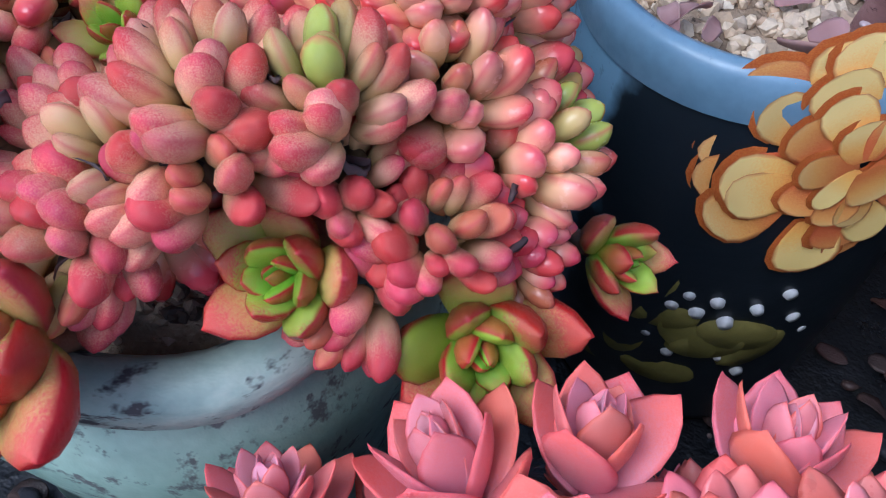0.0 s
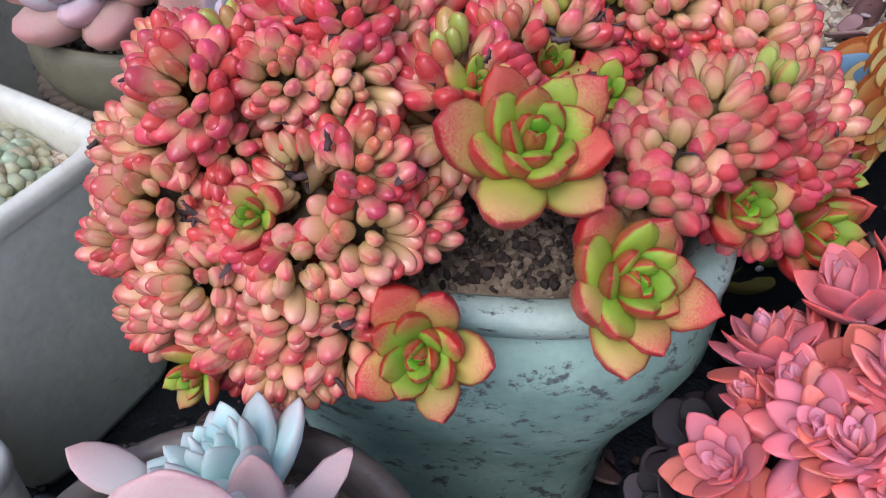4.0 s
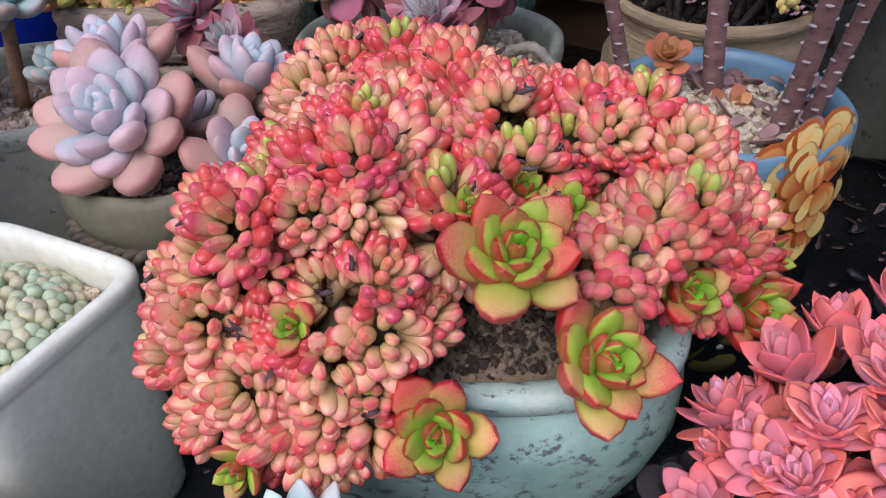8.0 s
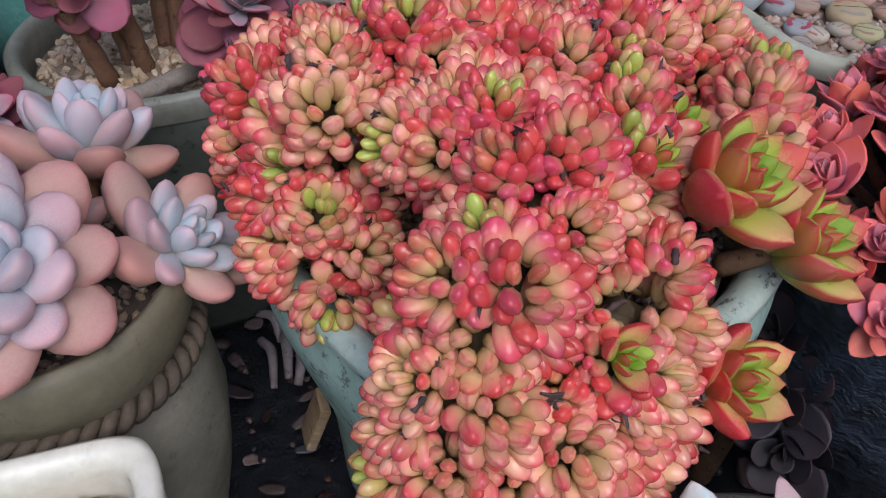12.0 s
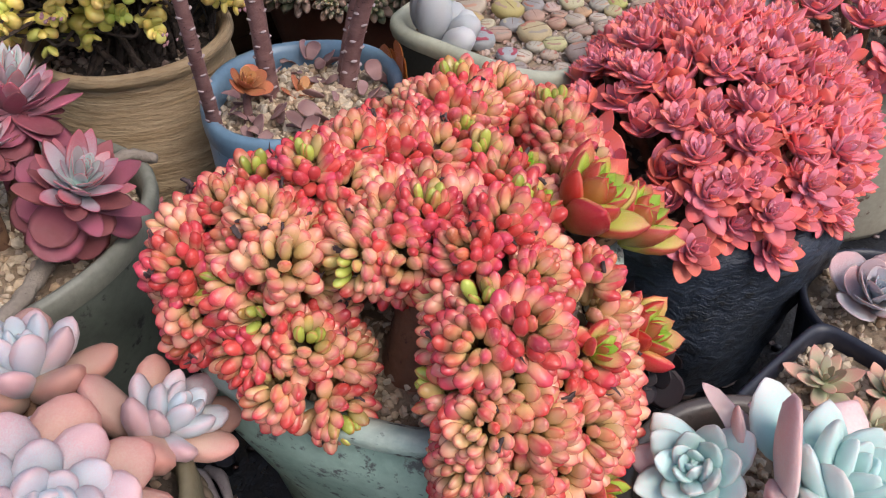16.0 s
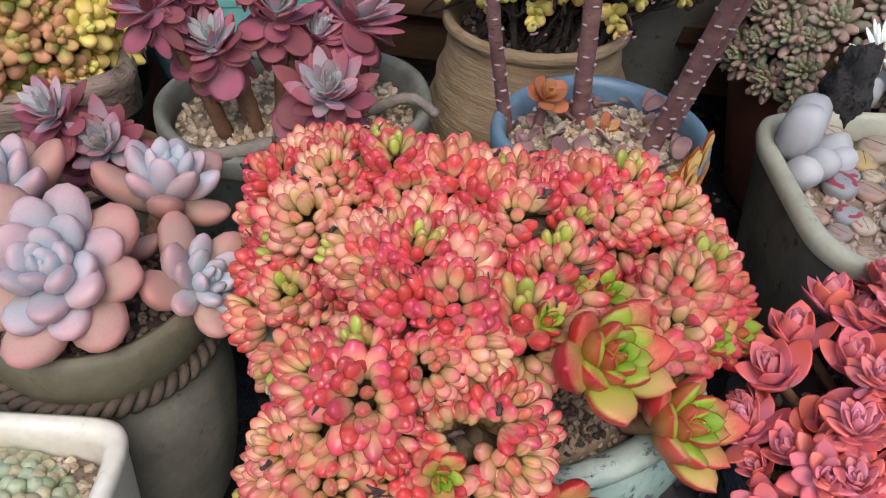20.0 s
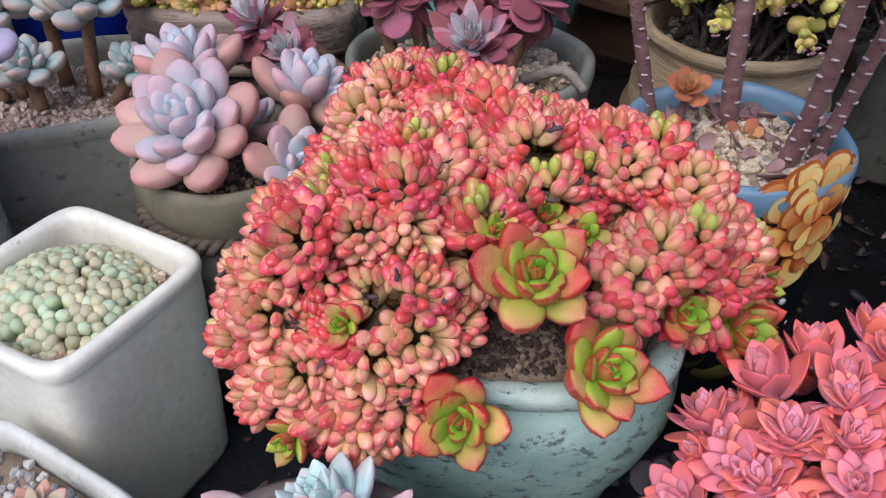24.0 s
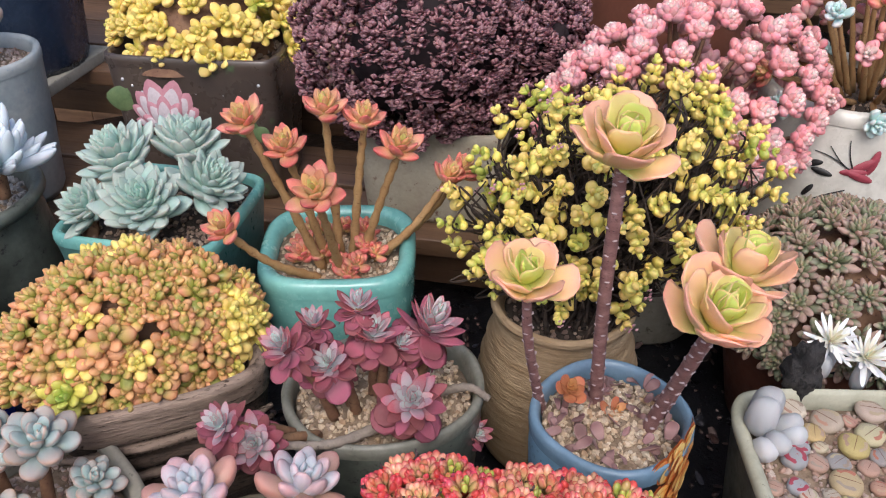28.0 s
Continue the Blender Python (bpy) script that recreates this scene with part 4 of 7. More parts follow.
for k, (c, up) in enumerate(zip(mids, ways)):
    up = Vector(up).normalized()
    turn = facing(c, up, rng.uniform(0, 6.3))
    others = np.delete(mids, k, 0)
    others = others[np.linalg.norm(others - c, axis=1) < 0.032]
    tone = float(rng.choice((-0.16, -0.08, 0.0, 0.08, 0.16)))
    grown, count = rng.uniform(0.94, 1.20), 38
    sprout = rng.random() < 0.24
    for i in range(count):
        q = (i + 0.5) / count
        el = math.acos(1 - max(0.0, q - 0.012) * 1.32)
        az = i * GOLDEN + rng.uniform(-0.18, 0.18)
        out = (turn.to_3x3() @ Vector((math.cos(az) * math.sin(el), math.sin(az) * math.sin(el), math.cos(el)))).normalized()
        ln = (0.0070 + 0.0036 * q ** 0.7) * grown * rng.uniform(0.86, 1.15)
        at = Vector(c) + out * (0.0062 - 0.0026 * q) * grown
        y = (out + up * 0.55 * math.sin(el) + Vector(rng.normal(size=3) * 0.17)).normalized()
        mid = np.array(at + y * ln * 0.62)
        own = np.linalg.norm(mid - c)
        if len(others) and np.min(np.linalg.norm(others - mid, axis=1)) < own * 0.78:
            continue
        if mid[2] < 0.122 or depth_in_crest(mid[None, :])[0] < -0.0110 or any(np.linalg.norm(mid - np.array(f[0]) - np.array(Vector(f[2]).normalized()) * f[1] * 0.5) < f[1] * 0.70 for f in FACES) or any(np.linalg.norm(mid - np.array(h)) < r for h, r in HOLLOWS):
            continue
        fresh = (1.0 if q < 0.08 else 0.55 if q < 0.14 else 0.2 if q < 0.22 else 0.0) if sprout else (0.2 if q < 0.12 else 0.0)
        x = y.cross(up).normalized() if abs(y.dot(up)) < 0.999 else y.orthogonal().normalized()
        w = rng.uniform(0.82, 1.0)
        m = Matrix.Translation(at) @ Matrix((x, y, x.cross(y))).transposed().to_4x4() @ Matrix.Diagonal((ln * w, ln, ln * w, 1))
        if mid[0] > -0.098 and mid[1] < 0.084 and mid[2] > 0.15 and singles < 300:
            part("leaf", leaf_mesh("bean", BEAN, fresh, 1 + singles % 4, tone), crest, m)
            singles += 1
        else:
            beans.add(leaf_piece("bean", fresh, 8, 1 + int(rng.integers(4))), m, None, tone)
tagged(part("foliage", beans.mesh("foliage", BEAN), crest), kind="stuff")
# thin dark cores; the shade in the gaps between heads is in their colour
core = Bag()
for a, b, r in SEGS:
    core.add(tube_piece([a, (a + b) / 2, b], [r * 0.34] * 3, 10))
part("fold", core.mesh("fold", FOLD), crest, None, "fleshy folds under the leaves, coloured dark as shade")
for at, radius, up, n, s in FACES:
    rosette(crest, at, radius * 1.01, up, "spoon", ROSE, n, 80, 30, 0.38, s * 1.3, wide=1.02, seed=s, drop=0.3, old=ROSE_OLD, old_from=0.74)
    stem(crest, [Vector(at) - Vector(up).normalized() * radius * 0.25, Vector(at) - Vector(up).normalized() * radius * 0.8 + Vector((0, 0.006, -0.006))], [radius * 0.13, radius * 0.16], BARK, "stem", 8)
dead = Bag()
for k, (c, up) in enumerate(zip(mids, ways)):
    up = Vector(up).normalized()
    for _ in range(int(rng.integers(1, 4))):
        az, el = rng.uniform(0, 6.3), rng.uniform(0.75, 1.15)
        out = facing((0, 0, 0), up).to_3x3() @ Vector((math.cos(az) * math.sin(el), math.sin(az) * math.sin(el), math.cos(el)))
        for _ in range(int(rng.integers(1, 4))):
            ln = rng.uniform(0.0024, 0.0056)
            dead.add(leaf_piece("curl" if rng.random() < 0.6 else "shred", 0.0, 6, int(rng.integers(1, 5))), Matrix.Translation(Vector(c) + out * 0.0122 + Vector(rng.normal(size=3) * 0.0013)) @ Euler(rng.uniform(0, 6.3, 3)).to_matrix().to_4x4() @ Matrix.Diagonal((ln * 0.7, ln, ln, 1)))
tagged(part("withered_leaves", dead.mesh("withered_leaves", DRY), crest, None, "shrivelled dark brown leaves"), kind="stuff")

# ---- white square pot with pearly window plants ----
WP, WROT = Vector((-0.286, 0.122, 0)), -27
white_pot = pot("white_square_pot", "square cream-white glazed pot with dark specks", WP, 0.044, 0.044, [(0.86, 0.0), (0.90, 0.006), (0.94, 0.05), (0.985, 0.11), (0.99, 0.128)], 0.0062, 0.108, WHITE, WHITE, power=7, rot=WROT, wobble=0.012, lip=0.008, seed=3)
gravel(WP + Vector((0, 0, 0.112)), 0.0355, 0.0355, 6, WROT, 330, 0.0024, GRIT, "orange-tan grit in the white pot", seed=5)
window_plant = thing("window_plant", WP + Vector((0, 0, 0.112)), "clump of pale green bead-shaped window plants", "succulent")
rng = np.random.default_rng(12)
draw = dome((-0.003, 0.002, 0.107), 0.0365, 0.0345, 0.020, 0.22)
bp, bn = spread(215, draw, 14, 13)
wm = Matrix.Translation(WP) @ Matrix.Rotation(radians(WROT), 4, "Z")
for p, q in zip(bp, bn):
    s = rng.uniform(0.0068, 0.0088)
    part("bead_leaf", leaf_mesh("bead", BEAD, (0.0, 0.55, 1.0)[int(rng.integers(3))], int(rng.integers(1, 4))), window_plant, wm @ facing(Vector(p) - Vector(q) * s * 0.6, q, rng.uniform(0, 6)) @ Matrix.Rotation(radians(90), 4, "X") @ Matrix.Diagonal((s, s, s, 1)))
for x, z, s in ((-0.038, 0.100, 0.0032), (-0.030, 0.070, 0.0011), (0.014, 0.055, 0.001), (0.024, 0.036, 0.0008)):
    part("chip", Bag().add(lathe_piece([(0.0001, 0.0012), (s * 0.8, 0.001), (s, 0.0)], 1, 0.8, 2, 14, 0.3)).mesh("chip", TRUNK), white_pot, wm @ pose(x, -0.0408, z, 90, 0, 0))

# ---- rope-banded pot with powdery rosettes ----
RP = Vector((-0.231, 0.201, 0))
band = pot("rope_band_pot", "ribbed grey clay pot with a twisted rope band", RP, 0.047, 0.047, [(0.72, 0.0), (0.82, 0.012), (0.97, 0.045), (1.04, 0.080), (1.00, 0.105), (0.90, 0.120), (0.93, 0.135), (0.985, 0.148)], 0.006, 0.136, ROPEPOT, ROPERIM, wobble=0.02, lip=0.026, ribs=48, rib=0.006, seed=5)
for ph in (0, math.pi):
    pts = [(RP.x + math.cos(t) * (0.0445 + 0.0022 * math.cos(24 * t + ph)), RP.y + math.sin(t) * (0.0445 + 0.0022 * math.cos(24 * t + ph)), 0.1185 + 0.0022 * math.sin(24 * t + ph)) for t in np.linspace(0, 2 * math.pi, 145)]
    v, f, a = tube_piece(pts[::1], [0.0024] * 145, 6)
    part("strand", Bag().add((v, f, a)).mesh("strand", ROPE), band)
gravel(RP + Vector((0, 0, 0.138)), 0.040, 0.040, 2, 0, 260, 0.0022, GRIT_DARK, "brown grit in the rope-banded pot", 0.004, seed=6)
ghost = thing("powdery_rosette_succulent", RP + Vector((0, 0, 0.138)), "powdery lilac and peach thick-leaved rosettes", "succulent")
for at, radius, up, n, s in (((-0.242, 0.182, 0.170), 0.0385, (-0.1, -0.55, 0.85), 30, 1), ((-0.191, 0.177, 0.151), 0.029, (0.35, -0.55, 0.75), 20, 2), ((-0.193, 0.225, 0.168), 0.031, (0.3, 0.05, 0.95), 19, 3), ((-0.256, 0.235, 0.176), 0.034, (-0.15, 0.1, 0.95), 20, 4), ((-0.222, 0.208, 0.158), 0.026, (0.1, 0.2, 0.9), 12, 5)):
    rosette(ghost, at, radius, up, "plump", GHOST, int(n * 1.05), 80, 12, 0.36, s, old=GHOST_OLD, old_from=0.78, wide=0.92, seed=s, drop=0.34)
    stem(ghost, [Vector(at) - Vector(up).normalized() * radius * 0.2, (RP.x + (at[0] - RP.x) * 0.6, RP.y + (at[1] - RP.y) * 0.6, 0.136)], [0.004, 0.005], BARK, "stem", 8)

# ---- brown bowl with the white rosette ----
BB = Vector((-0.1586, -0.0186, 0))
pot("brown_bowl", "round brown-grey stoneware bowl", BB, 0.051, 0.051, [(0.62, 0.0), (0.70, 0.01), (0.88, 0.055), (0.97, 0.100), (0.985, 0.120)], 0.006, 0.104, BROWNBOWL, BROWNBOWL, wobble=0.01, lip=0.008, seed=8)
gravel(BB + Vector((0, 0, 0.107)), 0.044, 0.044, 2, 0, 300, 0.0026, GRIT, "tan grit in the brown bowl", 0.003, seed=9)
mint = thing("white_rosette_succulent", BB + Vector((0, 0, 0.107)), "waxy white-blue rosette with pink outer leaves", "succulent")
for at, radius, up, n, s, wide in (((-0.158, 0.007, 0.134), 0.025, (-0.45, 0.30, 0.85), 26, 1, 1.35), ((-0.157, -0.037, 0.141), 0.034, (0.0, -0.30, 0.95), 24, 2, 1.45)):
    rosette(mint, at, radius, up, "wedge", MINT, n, 84, 14, 0.38, s, old=MINT_PINK, old_from=0.92, wide=wide, seed=s, drop=0.36)
    stem(mint, [Vector(at) + Vector((0, 0, -0.008)), (at[0], at[1], 0.105)], [0.005, 0.006], BARK, "stem", 8)
for at, rz, el, ln, wd, kd, mt in (((-0.158, -0.021, 0.138), 2, 74, 0.036, 1.75, "wedge", MINT_PINK), ((-0.176, -0.024, 0.134), 62, 34, 0.025, 1.5, "wedge", MINT), ((-0.145, -0.022, 0.134), -48, 40, 0.027, 1.6, "wedge", MINT), ((-0.142, -0.022, 0.132), -70, 16, 0.024, 1.6, "curl", MINT_PINK), ((-0.174, -0.026, 0.142), 76, 18, 0.024, 1.7, "curl", MINT_PINK), ((-0.143, -0.010, 0.128), -35, 62, 0.026, 0.9, "curl", MINT_PINK), ((-0.147, -0.010, 0.132), 8, 64, 0.026, 1.0, "wedge", MINT_PINK), ((-0.180, 0.010, 0.124), 85, 20, 0.019, 1.3, "wedge", MINT_PINK)):
    part("outer_leaf", leaf_mesh(kd, mt, 0.0, 2), mint, Matrix.Translation(at) @ Matrix.Rotation(radians(rz), 4, "Z") @ Matrix.Rotation(radians(el), 4, "X") @ Matrix.Diagonal((ln * wd, ln, ln * 0.9, 1)), "blush pink outer leaf")

# ---- small plastic pot and corner planter ----
SP, SROT = Vector((-0.098, -0.055, 0)), -34
pot("square_plastic_pot", "small square blue-black plastic nursery pot", SP, 0.036, 0.036, [(0.7, 0.0), (0.74, 0.004), (0.9, 0.07), (0.985, 0.11)], 0.003, 0.100, PLASTIC, PLASTIC, power=9, rot=SROT, lip=0.006)
gravel(SP + Vector((0, 0, 0.101)), 0.033, 0.033, 7, SROT, 260, 0.0024, GRIT, "orange-tan grit in the plastic pot", seed=11)
striped = thing("striped_rosette_succulent", SP + Vector((0, 0, 0.101)), "small pale green rosettes with pink stripes", "succulent")
for at, radius, up, s in (((-0.084, -0.045, 0.109), 0.017, (-0.2, 0.1, 0.95), 1), ((-0.105, -0.062, 0.108), 0.015, (-0.2, -0.1, 0.95), 2), ((-0.082, -0.070, 0.107), 0.014, (0.1, 0, 1), 3)):
    rosette(striped, at, radius, up, "blade", MIXLEAF, 18, 75, 12, 0.4, s, seed=s, wide=0.9)
CP, CROT = Vector((-0.285, 0.014, 0)), -29
pot("pink_white_planter", "low square pinkish-white glazed planter", CP, 0.044, 0.044, [(0.85, 0.0), (0.9, 0.006), (0.96, 0.06), (0.985, 0.100)], 0.0042, 0.086, WHITE, IVORY, power=8, rot=CROT, lip=0.008, seed=12)
gravel(CP + Vector((0, 0, 0.090)), 0.037, 0.037, 7, CROT, 330, 0.0026, GRIT_GREY, "grey and tan grit in the low planter", seed=13)
tiny = thing("small_pink_rosette", (-0.268, 0.022, 0.09), "small green rosette with pink-edged leaves", "succulent")
rosette(tiny, (-0.266, 0.026, 0.100), 0.014, (0, -0.2, 1), "blade", MIXLEAF, 22, 78, 12, 0.4, 0, seed=4, wide=1.0)
rosette(tiny, (-0.300, 0.034, 0.098), 0.010, (0, -0.1, 1), "blade", MIXLEAF, 14, 78, 12, 0.4, 0, seed=5, wide=1.0)

# ---- red stonecrop in the black pot ----
KP = Vector((0.034, 0.006, 0))
pot("black_rock_pot", "rough black-blue glazed pot like dark rock", KP, 0.082, 0.068, [(0.60, 0.0), (0.70, 0.010), (0.73, 0.022), (0.80, 0.034), (0.82, 0.047), (0.90, 0.060), (0.90, 0.073), (0.97, 0.088), (0.95, 0.100), (0.99, 0.112), (0.94, 0.128)], 0.009, 0.112, ROCKPOT, ROCKPOT, power=2.4, rot=-30, wobble=0.13, lip=0.012, seed=15, ribs=31, rib=0.02)
gravel(KP + Vector((0, 0, 0.120)), 0.068, 0.056, 2, -30, 200, 0.0026, GRIT_DARK, "brown grit in the black pot", seed=16)
redcrop = thing("red_stonecrop", KP + Vector((0, 0, 0.112)), "dense mound of bright red pointed rosettes", "succulent")
rp, rn = spread(210, dome((0.056, 0.008, 0.132), 0.102, 0.072, 0.050, 0.0), 14, 17)
rng = np.random.default_rng(18)
heads = [((-0.012, 0.055, 0.148), 0.0205, (-0.5, 0.25, 0.85), "cup"), ((-0.014, 0.028, 0.152), 0.0205, (-0.5, -0.15, 0.85), "cup"), ((-0.012, 0.002, 0.152), 0.0200, (-0.4, -0.3, 0.85), "cup"),
         ((-0.048, 0.012, 0.136), 0.0165, (-0.6, -0.2, 0.7), "blade"), ((-0.032, -0.004, 0.140), 0.0160, (-0.5, -0.35, 0.75), "blade"), ((-0.030, -0.024, 0.128), 0.0160, (-0.5, -0.5, 0.6), "blade"), ((-0.006, -0.030, 0.134), 0.0165, (-0.3, -0.6, 0.7), "blade"),
         ((0.006, 0.064, 0.152), 0.0190, (-0.1, 0.35, 0.9), "cup"), ((0.029, 0.070, 0.156), 0.0180, (0.0, 0.4, 0.9), "cup"), ((0.006, 0.040, 0.162), 0.0185, (-0.3, 0.1, 0.95), "cup"), ((0.012, 0.012, 0.168), 0.0175, (-0.25, -0.1, 0.95), "blade")]
singled = len(heads)
for p, q in zip(rp, rn):
    if all((p[0] - h[0][0]) ** 2 + (p[1] - h[0][1]) ** 2 + (p[2] - h[0][2]) ** 2 > (0.0165 if p[0] > 0.014 else 0.0165) ** 2 for h in heads[:singled]):
        heads.append((tuple(p + q * rng.uniform(-0.005, 0.003)), rng.uniform(0.0125, 0.0180), tuple(q * 0.75 + np.array((0, 0, 0.45)) + rng.normal(size=3) * 0.22), "cup" if rng.random() < 0.35 else "blade"))
rest = {}
for r, (p, rr, up, kd) in enumerate(heads):
    cups = kd == "cup"
    rosette(redcrop, p, rr * (0.92 if cups else 1), up, "keel" if cups else "blade", RED, 17 if cups else 28, 87, 32 if cups else 10, 0.55 if cups else 0.45, rng.uniform(0, 6), split=r < singled + 8, wide=1.12 if cups else 1.05, seed=r, drop=0.42, bags=rest, coarse=p[0] > 0.045)
    if r % 2 == 0:
        stem(redcrop, [Vector(p) - Vector(up).normalized() * rr * 0.3, (KP.x + (p[0] - KP.x) * 0.5, KP.y + (p[1] - KP.y) * 0.5, 0.114)], [0.002, 0.0030], BARK, "stem", 6)
pour(rest, redcrop)
blackrose = thing("black_leaf_succulent", (-0.030, 0.046, 0.05), "small black-leaved rosettes hanging beside the black pot", "succulent")
for at, up, s in (((-0.036, 0.046, 0.094), (-0.6, 0.3, 0.7), 1), ((-0.024, 0.060, 0.084), (-0.4, 0.6, 0.6), 2), ((-0.046, 0.034, 0.078), (-0.8, 0.1, 0.5), 3), ((-0.036, 0.050, 0.062), (-0.7, 0.4, 0.5), 4), ((-0.050, 0.022, 0.060), (-0.8, -0.1, 0.4), 5)):
    rosette(blackrose, at, 0.024, up, "petal", BLACKLEAF, 12, 70, 10, 0.4, s, seed=s)
stem(blackrose, [(-0.036, 0.047, 0.086), (-0.040, 0.046, 0.04), (-0.042, 0.050, 0.0)], [0.003, 0.004, 0.005], BARK, "stem", 8)

# ---- pots beyond the red stonecrop ----
EP = Vector((0.196, -0.086, 0))
pot("pale_stone_pot", "round pot of pale worn stone", EP, 0.066, 0.066, [(0.8, 0.0), (0.86, 0.008), (0.97, 0.08), (0.985, 0.135)], 0.008, 0.118, STONEPOT, STONEPOT, wobble=0.05, lip=0.012, seed=151)
gravel(EP + Vector((0, 0, 0.122)), 0.057, 0.057, 2, 0, 200, 0.003, GRIT_DARK, "brown grit in the pale stone pot", seed=152)
dusky = thing("dark_red_stonecrop", EP + Vector((0, 0, 0.122)), "loose dark red pointed rosettes on short stems", "succulent")
loose = {}
dp, dn = spread(24, dome((EP.x - 0.008, EP.y, 0.128), 0.064, 0.060, 0.034, 0.0), 14, 153)
for i, (p, q) in enumerate(zip(dp, dn)):
    rosette(dusky, tuple(p), rng.uniform(0.013, 0.019), tuple(q * 0.7 + np.array((0, 0, 0.5))), "blade", RED, 22, 86, 14, 0.45, i, split=i < 6, seed=i + 300, wide=1.1, drop=0.4, bags=loose)
    stem(dusky, [Vector(p), (EP.x + (p[0] - EP.x) * 0.6, EP.y + (p[1] - EP.y) * 0.6, 0.122)], [0.0024, 0.0032], BARK, "stem", 6)
pour(loose, dusky)
NP = Vector((-0.004, -0.086, 0))
pot("round_plastic_pot", "small round black plastic nursery pot", NP, 0.040, 0.040, [(0.74, 0.0), (0.78, 0.005), (0.92, 0.06), (0.985, 0.085)], 0.003, 0.074, PLASTIC, PLASTIC, lip=0.006, seed=155)
gravel(NP + Vector((0, 0, 0.076)), 0.036, 0.036, 2, 0, 160, 0.0026, GRIT, "tan grit in the round plastic pot", seed=156)
dove = thing("grey_lilac_rosette", NP + Vector((0, 0, 0.076)), "grey-lilac rosette of cupped leaves", "succulent")
rosette(dove, (NP.x - 0.006, NP.y + 0.008, 0.094), 0.026, (-0.2, 0.1, 0.95), "petal", GHOST, 22, 84, 18, 0.36, 1, seed=7, wide=1.0, drop=0.4)
stem(dove, [(NP.x - 0.006, NP.y + 0.008, 0.088), (NP.x, NP.y, 0.072)], [0.004, 0.005], BARK, "stem", 8)

# ---- tray of stone plants ----
LP, LROT = Vector((0.176, 0.102, 0)), -25
pot("stoneware_tray", "deep rectangular stoneware tray with pale worn rim", LP, 0.110, 0.066, [(0.82, 0.0), (0.86, 0.01), (0.93, 0.07), (0.985, 0.13), (0.99, 0.150)], 0.007, 0.132, TRAYSIDE, TRAY, power=6, rot=LROT, wobble=0.03, lip=0.010, seed=20)
gravel(LP + Vector((0, 0, 0.136)), 0.101, 0.057, 6, LROT, 800, 0.0024, GRIT_PINK, "pink-grey grit in the tray", seed=21)
lm = Matrix.Translation(LP) @ Matrix.Rotation(radians(LROT), 4, "Z")
body_mesh = Bag().add(lathe_piece([(0.02, 0.60), (0.45, 0.61), (0.78, 0.56), (0.95, 0.42), (1.0, 0.22), (0.85, 0.0)], 1, 0.97, 2.1, 20, 0.10)).mesh("body", LITHSTONE)
slit_mesh = Bag().add(lathe_piece([(0.02, 0.012), (0.8, 0.008), (1.0, -0.03)], 0.84, 0.022, 2, 14, 0.25)).mesh("slit", TRUNK)
top_mesh = Bag().add(lathe_piece([(0.02, 0.016), (0.7, 0.014), (1.0, -0.02)], 0.60, 0.29, 2.2, 18, 0.5)).mesh("window", stones("stone_plant_windows", [(0.40, 0.24, 0.17), (0.32, 0.29, 0.24), (0.50, 0.27, 0.19), (0.27, 0.19, 0.15), (0.48, 0.42, 0.28), (0.46, 0.17, 0.11)], 0.5, True))
rng = np.random.default_rng(22)
places = []
for x, y in inside(2600, 0.096, 0.054, 8, rng):
    s = rng.uniform(0.0055, 0.0112)
    if all(math.hypot(x - q[0], y - q[1]) > (s + q[2]) * 0.87 for q in places) and not (x < -0.062 and y > -0.015):
        places.append((x, y, s))
for x, y, s in places[:120]:
    st = thing("stone_plant", lm @ Vector((x, y, 0.138)), "flat-topped stone plant with a split across", "stone plant", "stone plants in the tray")
    bm_ = lm @ pose(x, y, 0.137, rng.uniform(-8, 8), rng.uniform(-8, 8), rng.uniform(0, 360)) @ Matrix.Diagonal((s, s, s * 1.1, 1))
    body = part("body", body_mesh, st, bm_)
    part("slit", slit_mesh, body, bm_ @ Matrix.Translation((0, 0, 0.61)))
    for k in (-1, 1):
        part("window", top_mesh, body, bm_ @ Matrix.Translation((0, 0.40 * k, 0.585)))
white_lith = thing("white_stone_plant", (0.112, 0.165, 0.14), "tall grey-white split stone plant", "stone plant")
for at, s, up in (((0.109, 0.168, 0.160), 0.021, (0, -0.1, 1)), ((0.098, 0.148, 0.148), 0.017, (-0.4, -0.6, 0.7)), ((0.124, 0.158, 0.144), 0.016, (0.5, -0.5, 0.8))):
    for k in (-1, 1):
        fm = facing(at, up, 0.6)
        part("leaf", leaf_mesh("bead", LITHWHITE, 0.0, 1), white_lith, fm @ Matrix.Translation((k * s * 0.27, 0, -s * 0.8)) @ Matrix.Rotation(radians(90), 4, "X") @ Matrix.Diagonal((s * 1.1, s * 1.45, s * 1.3, 1)))
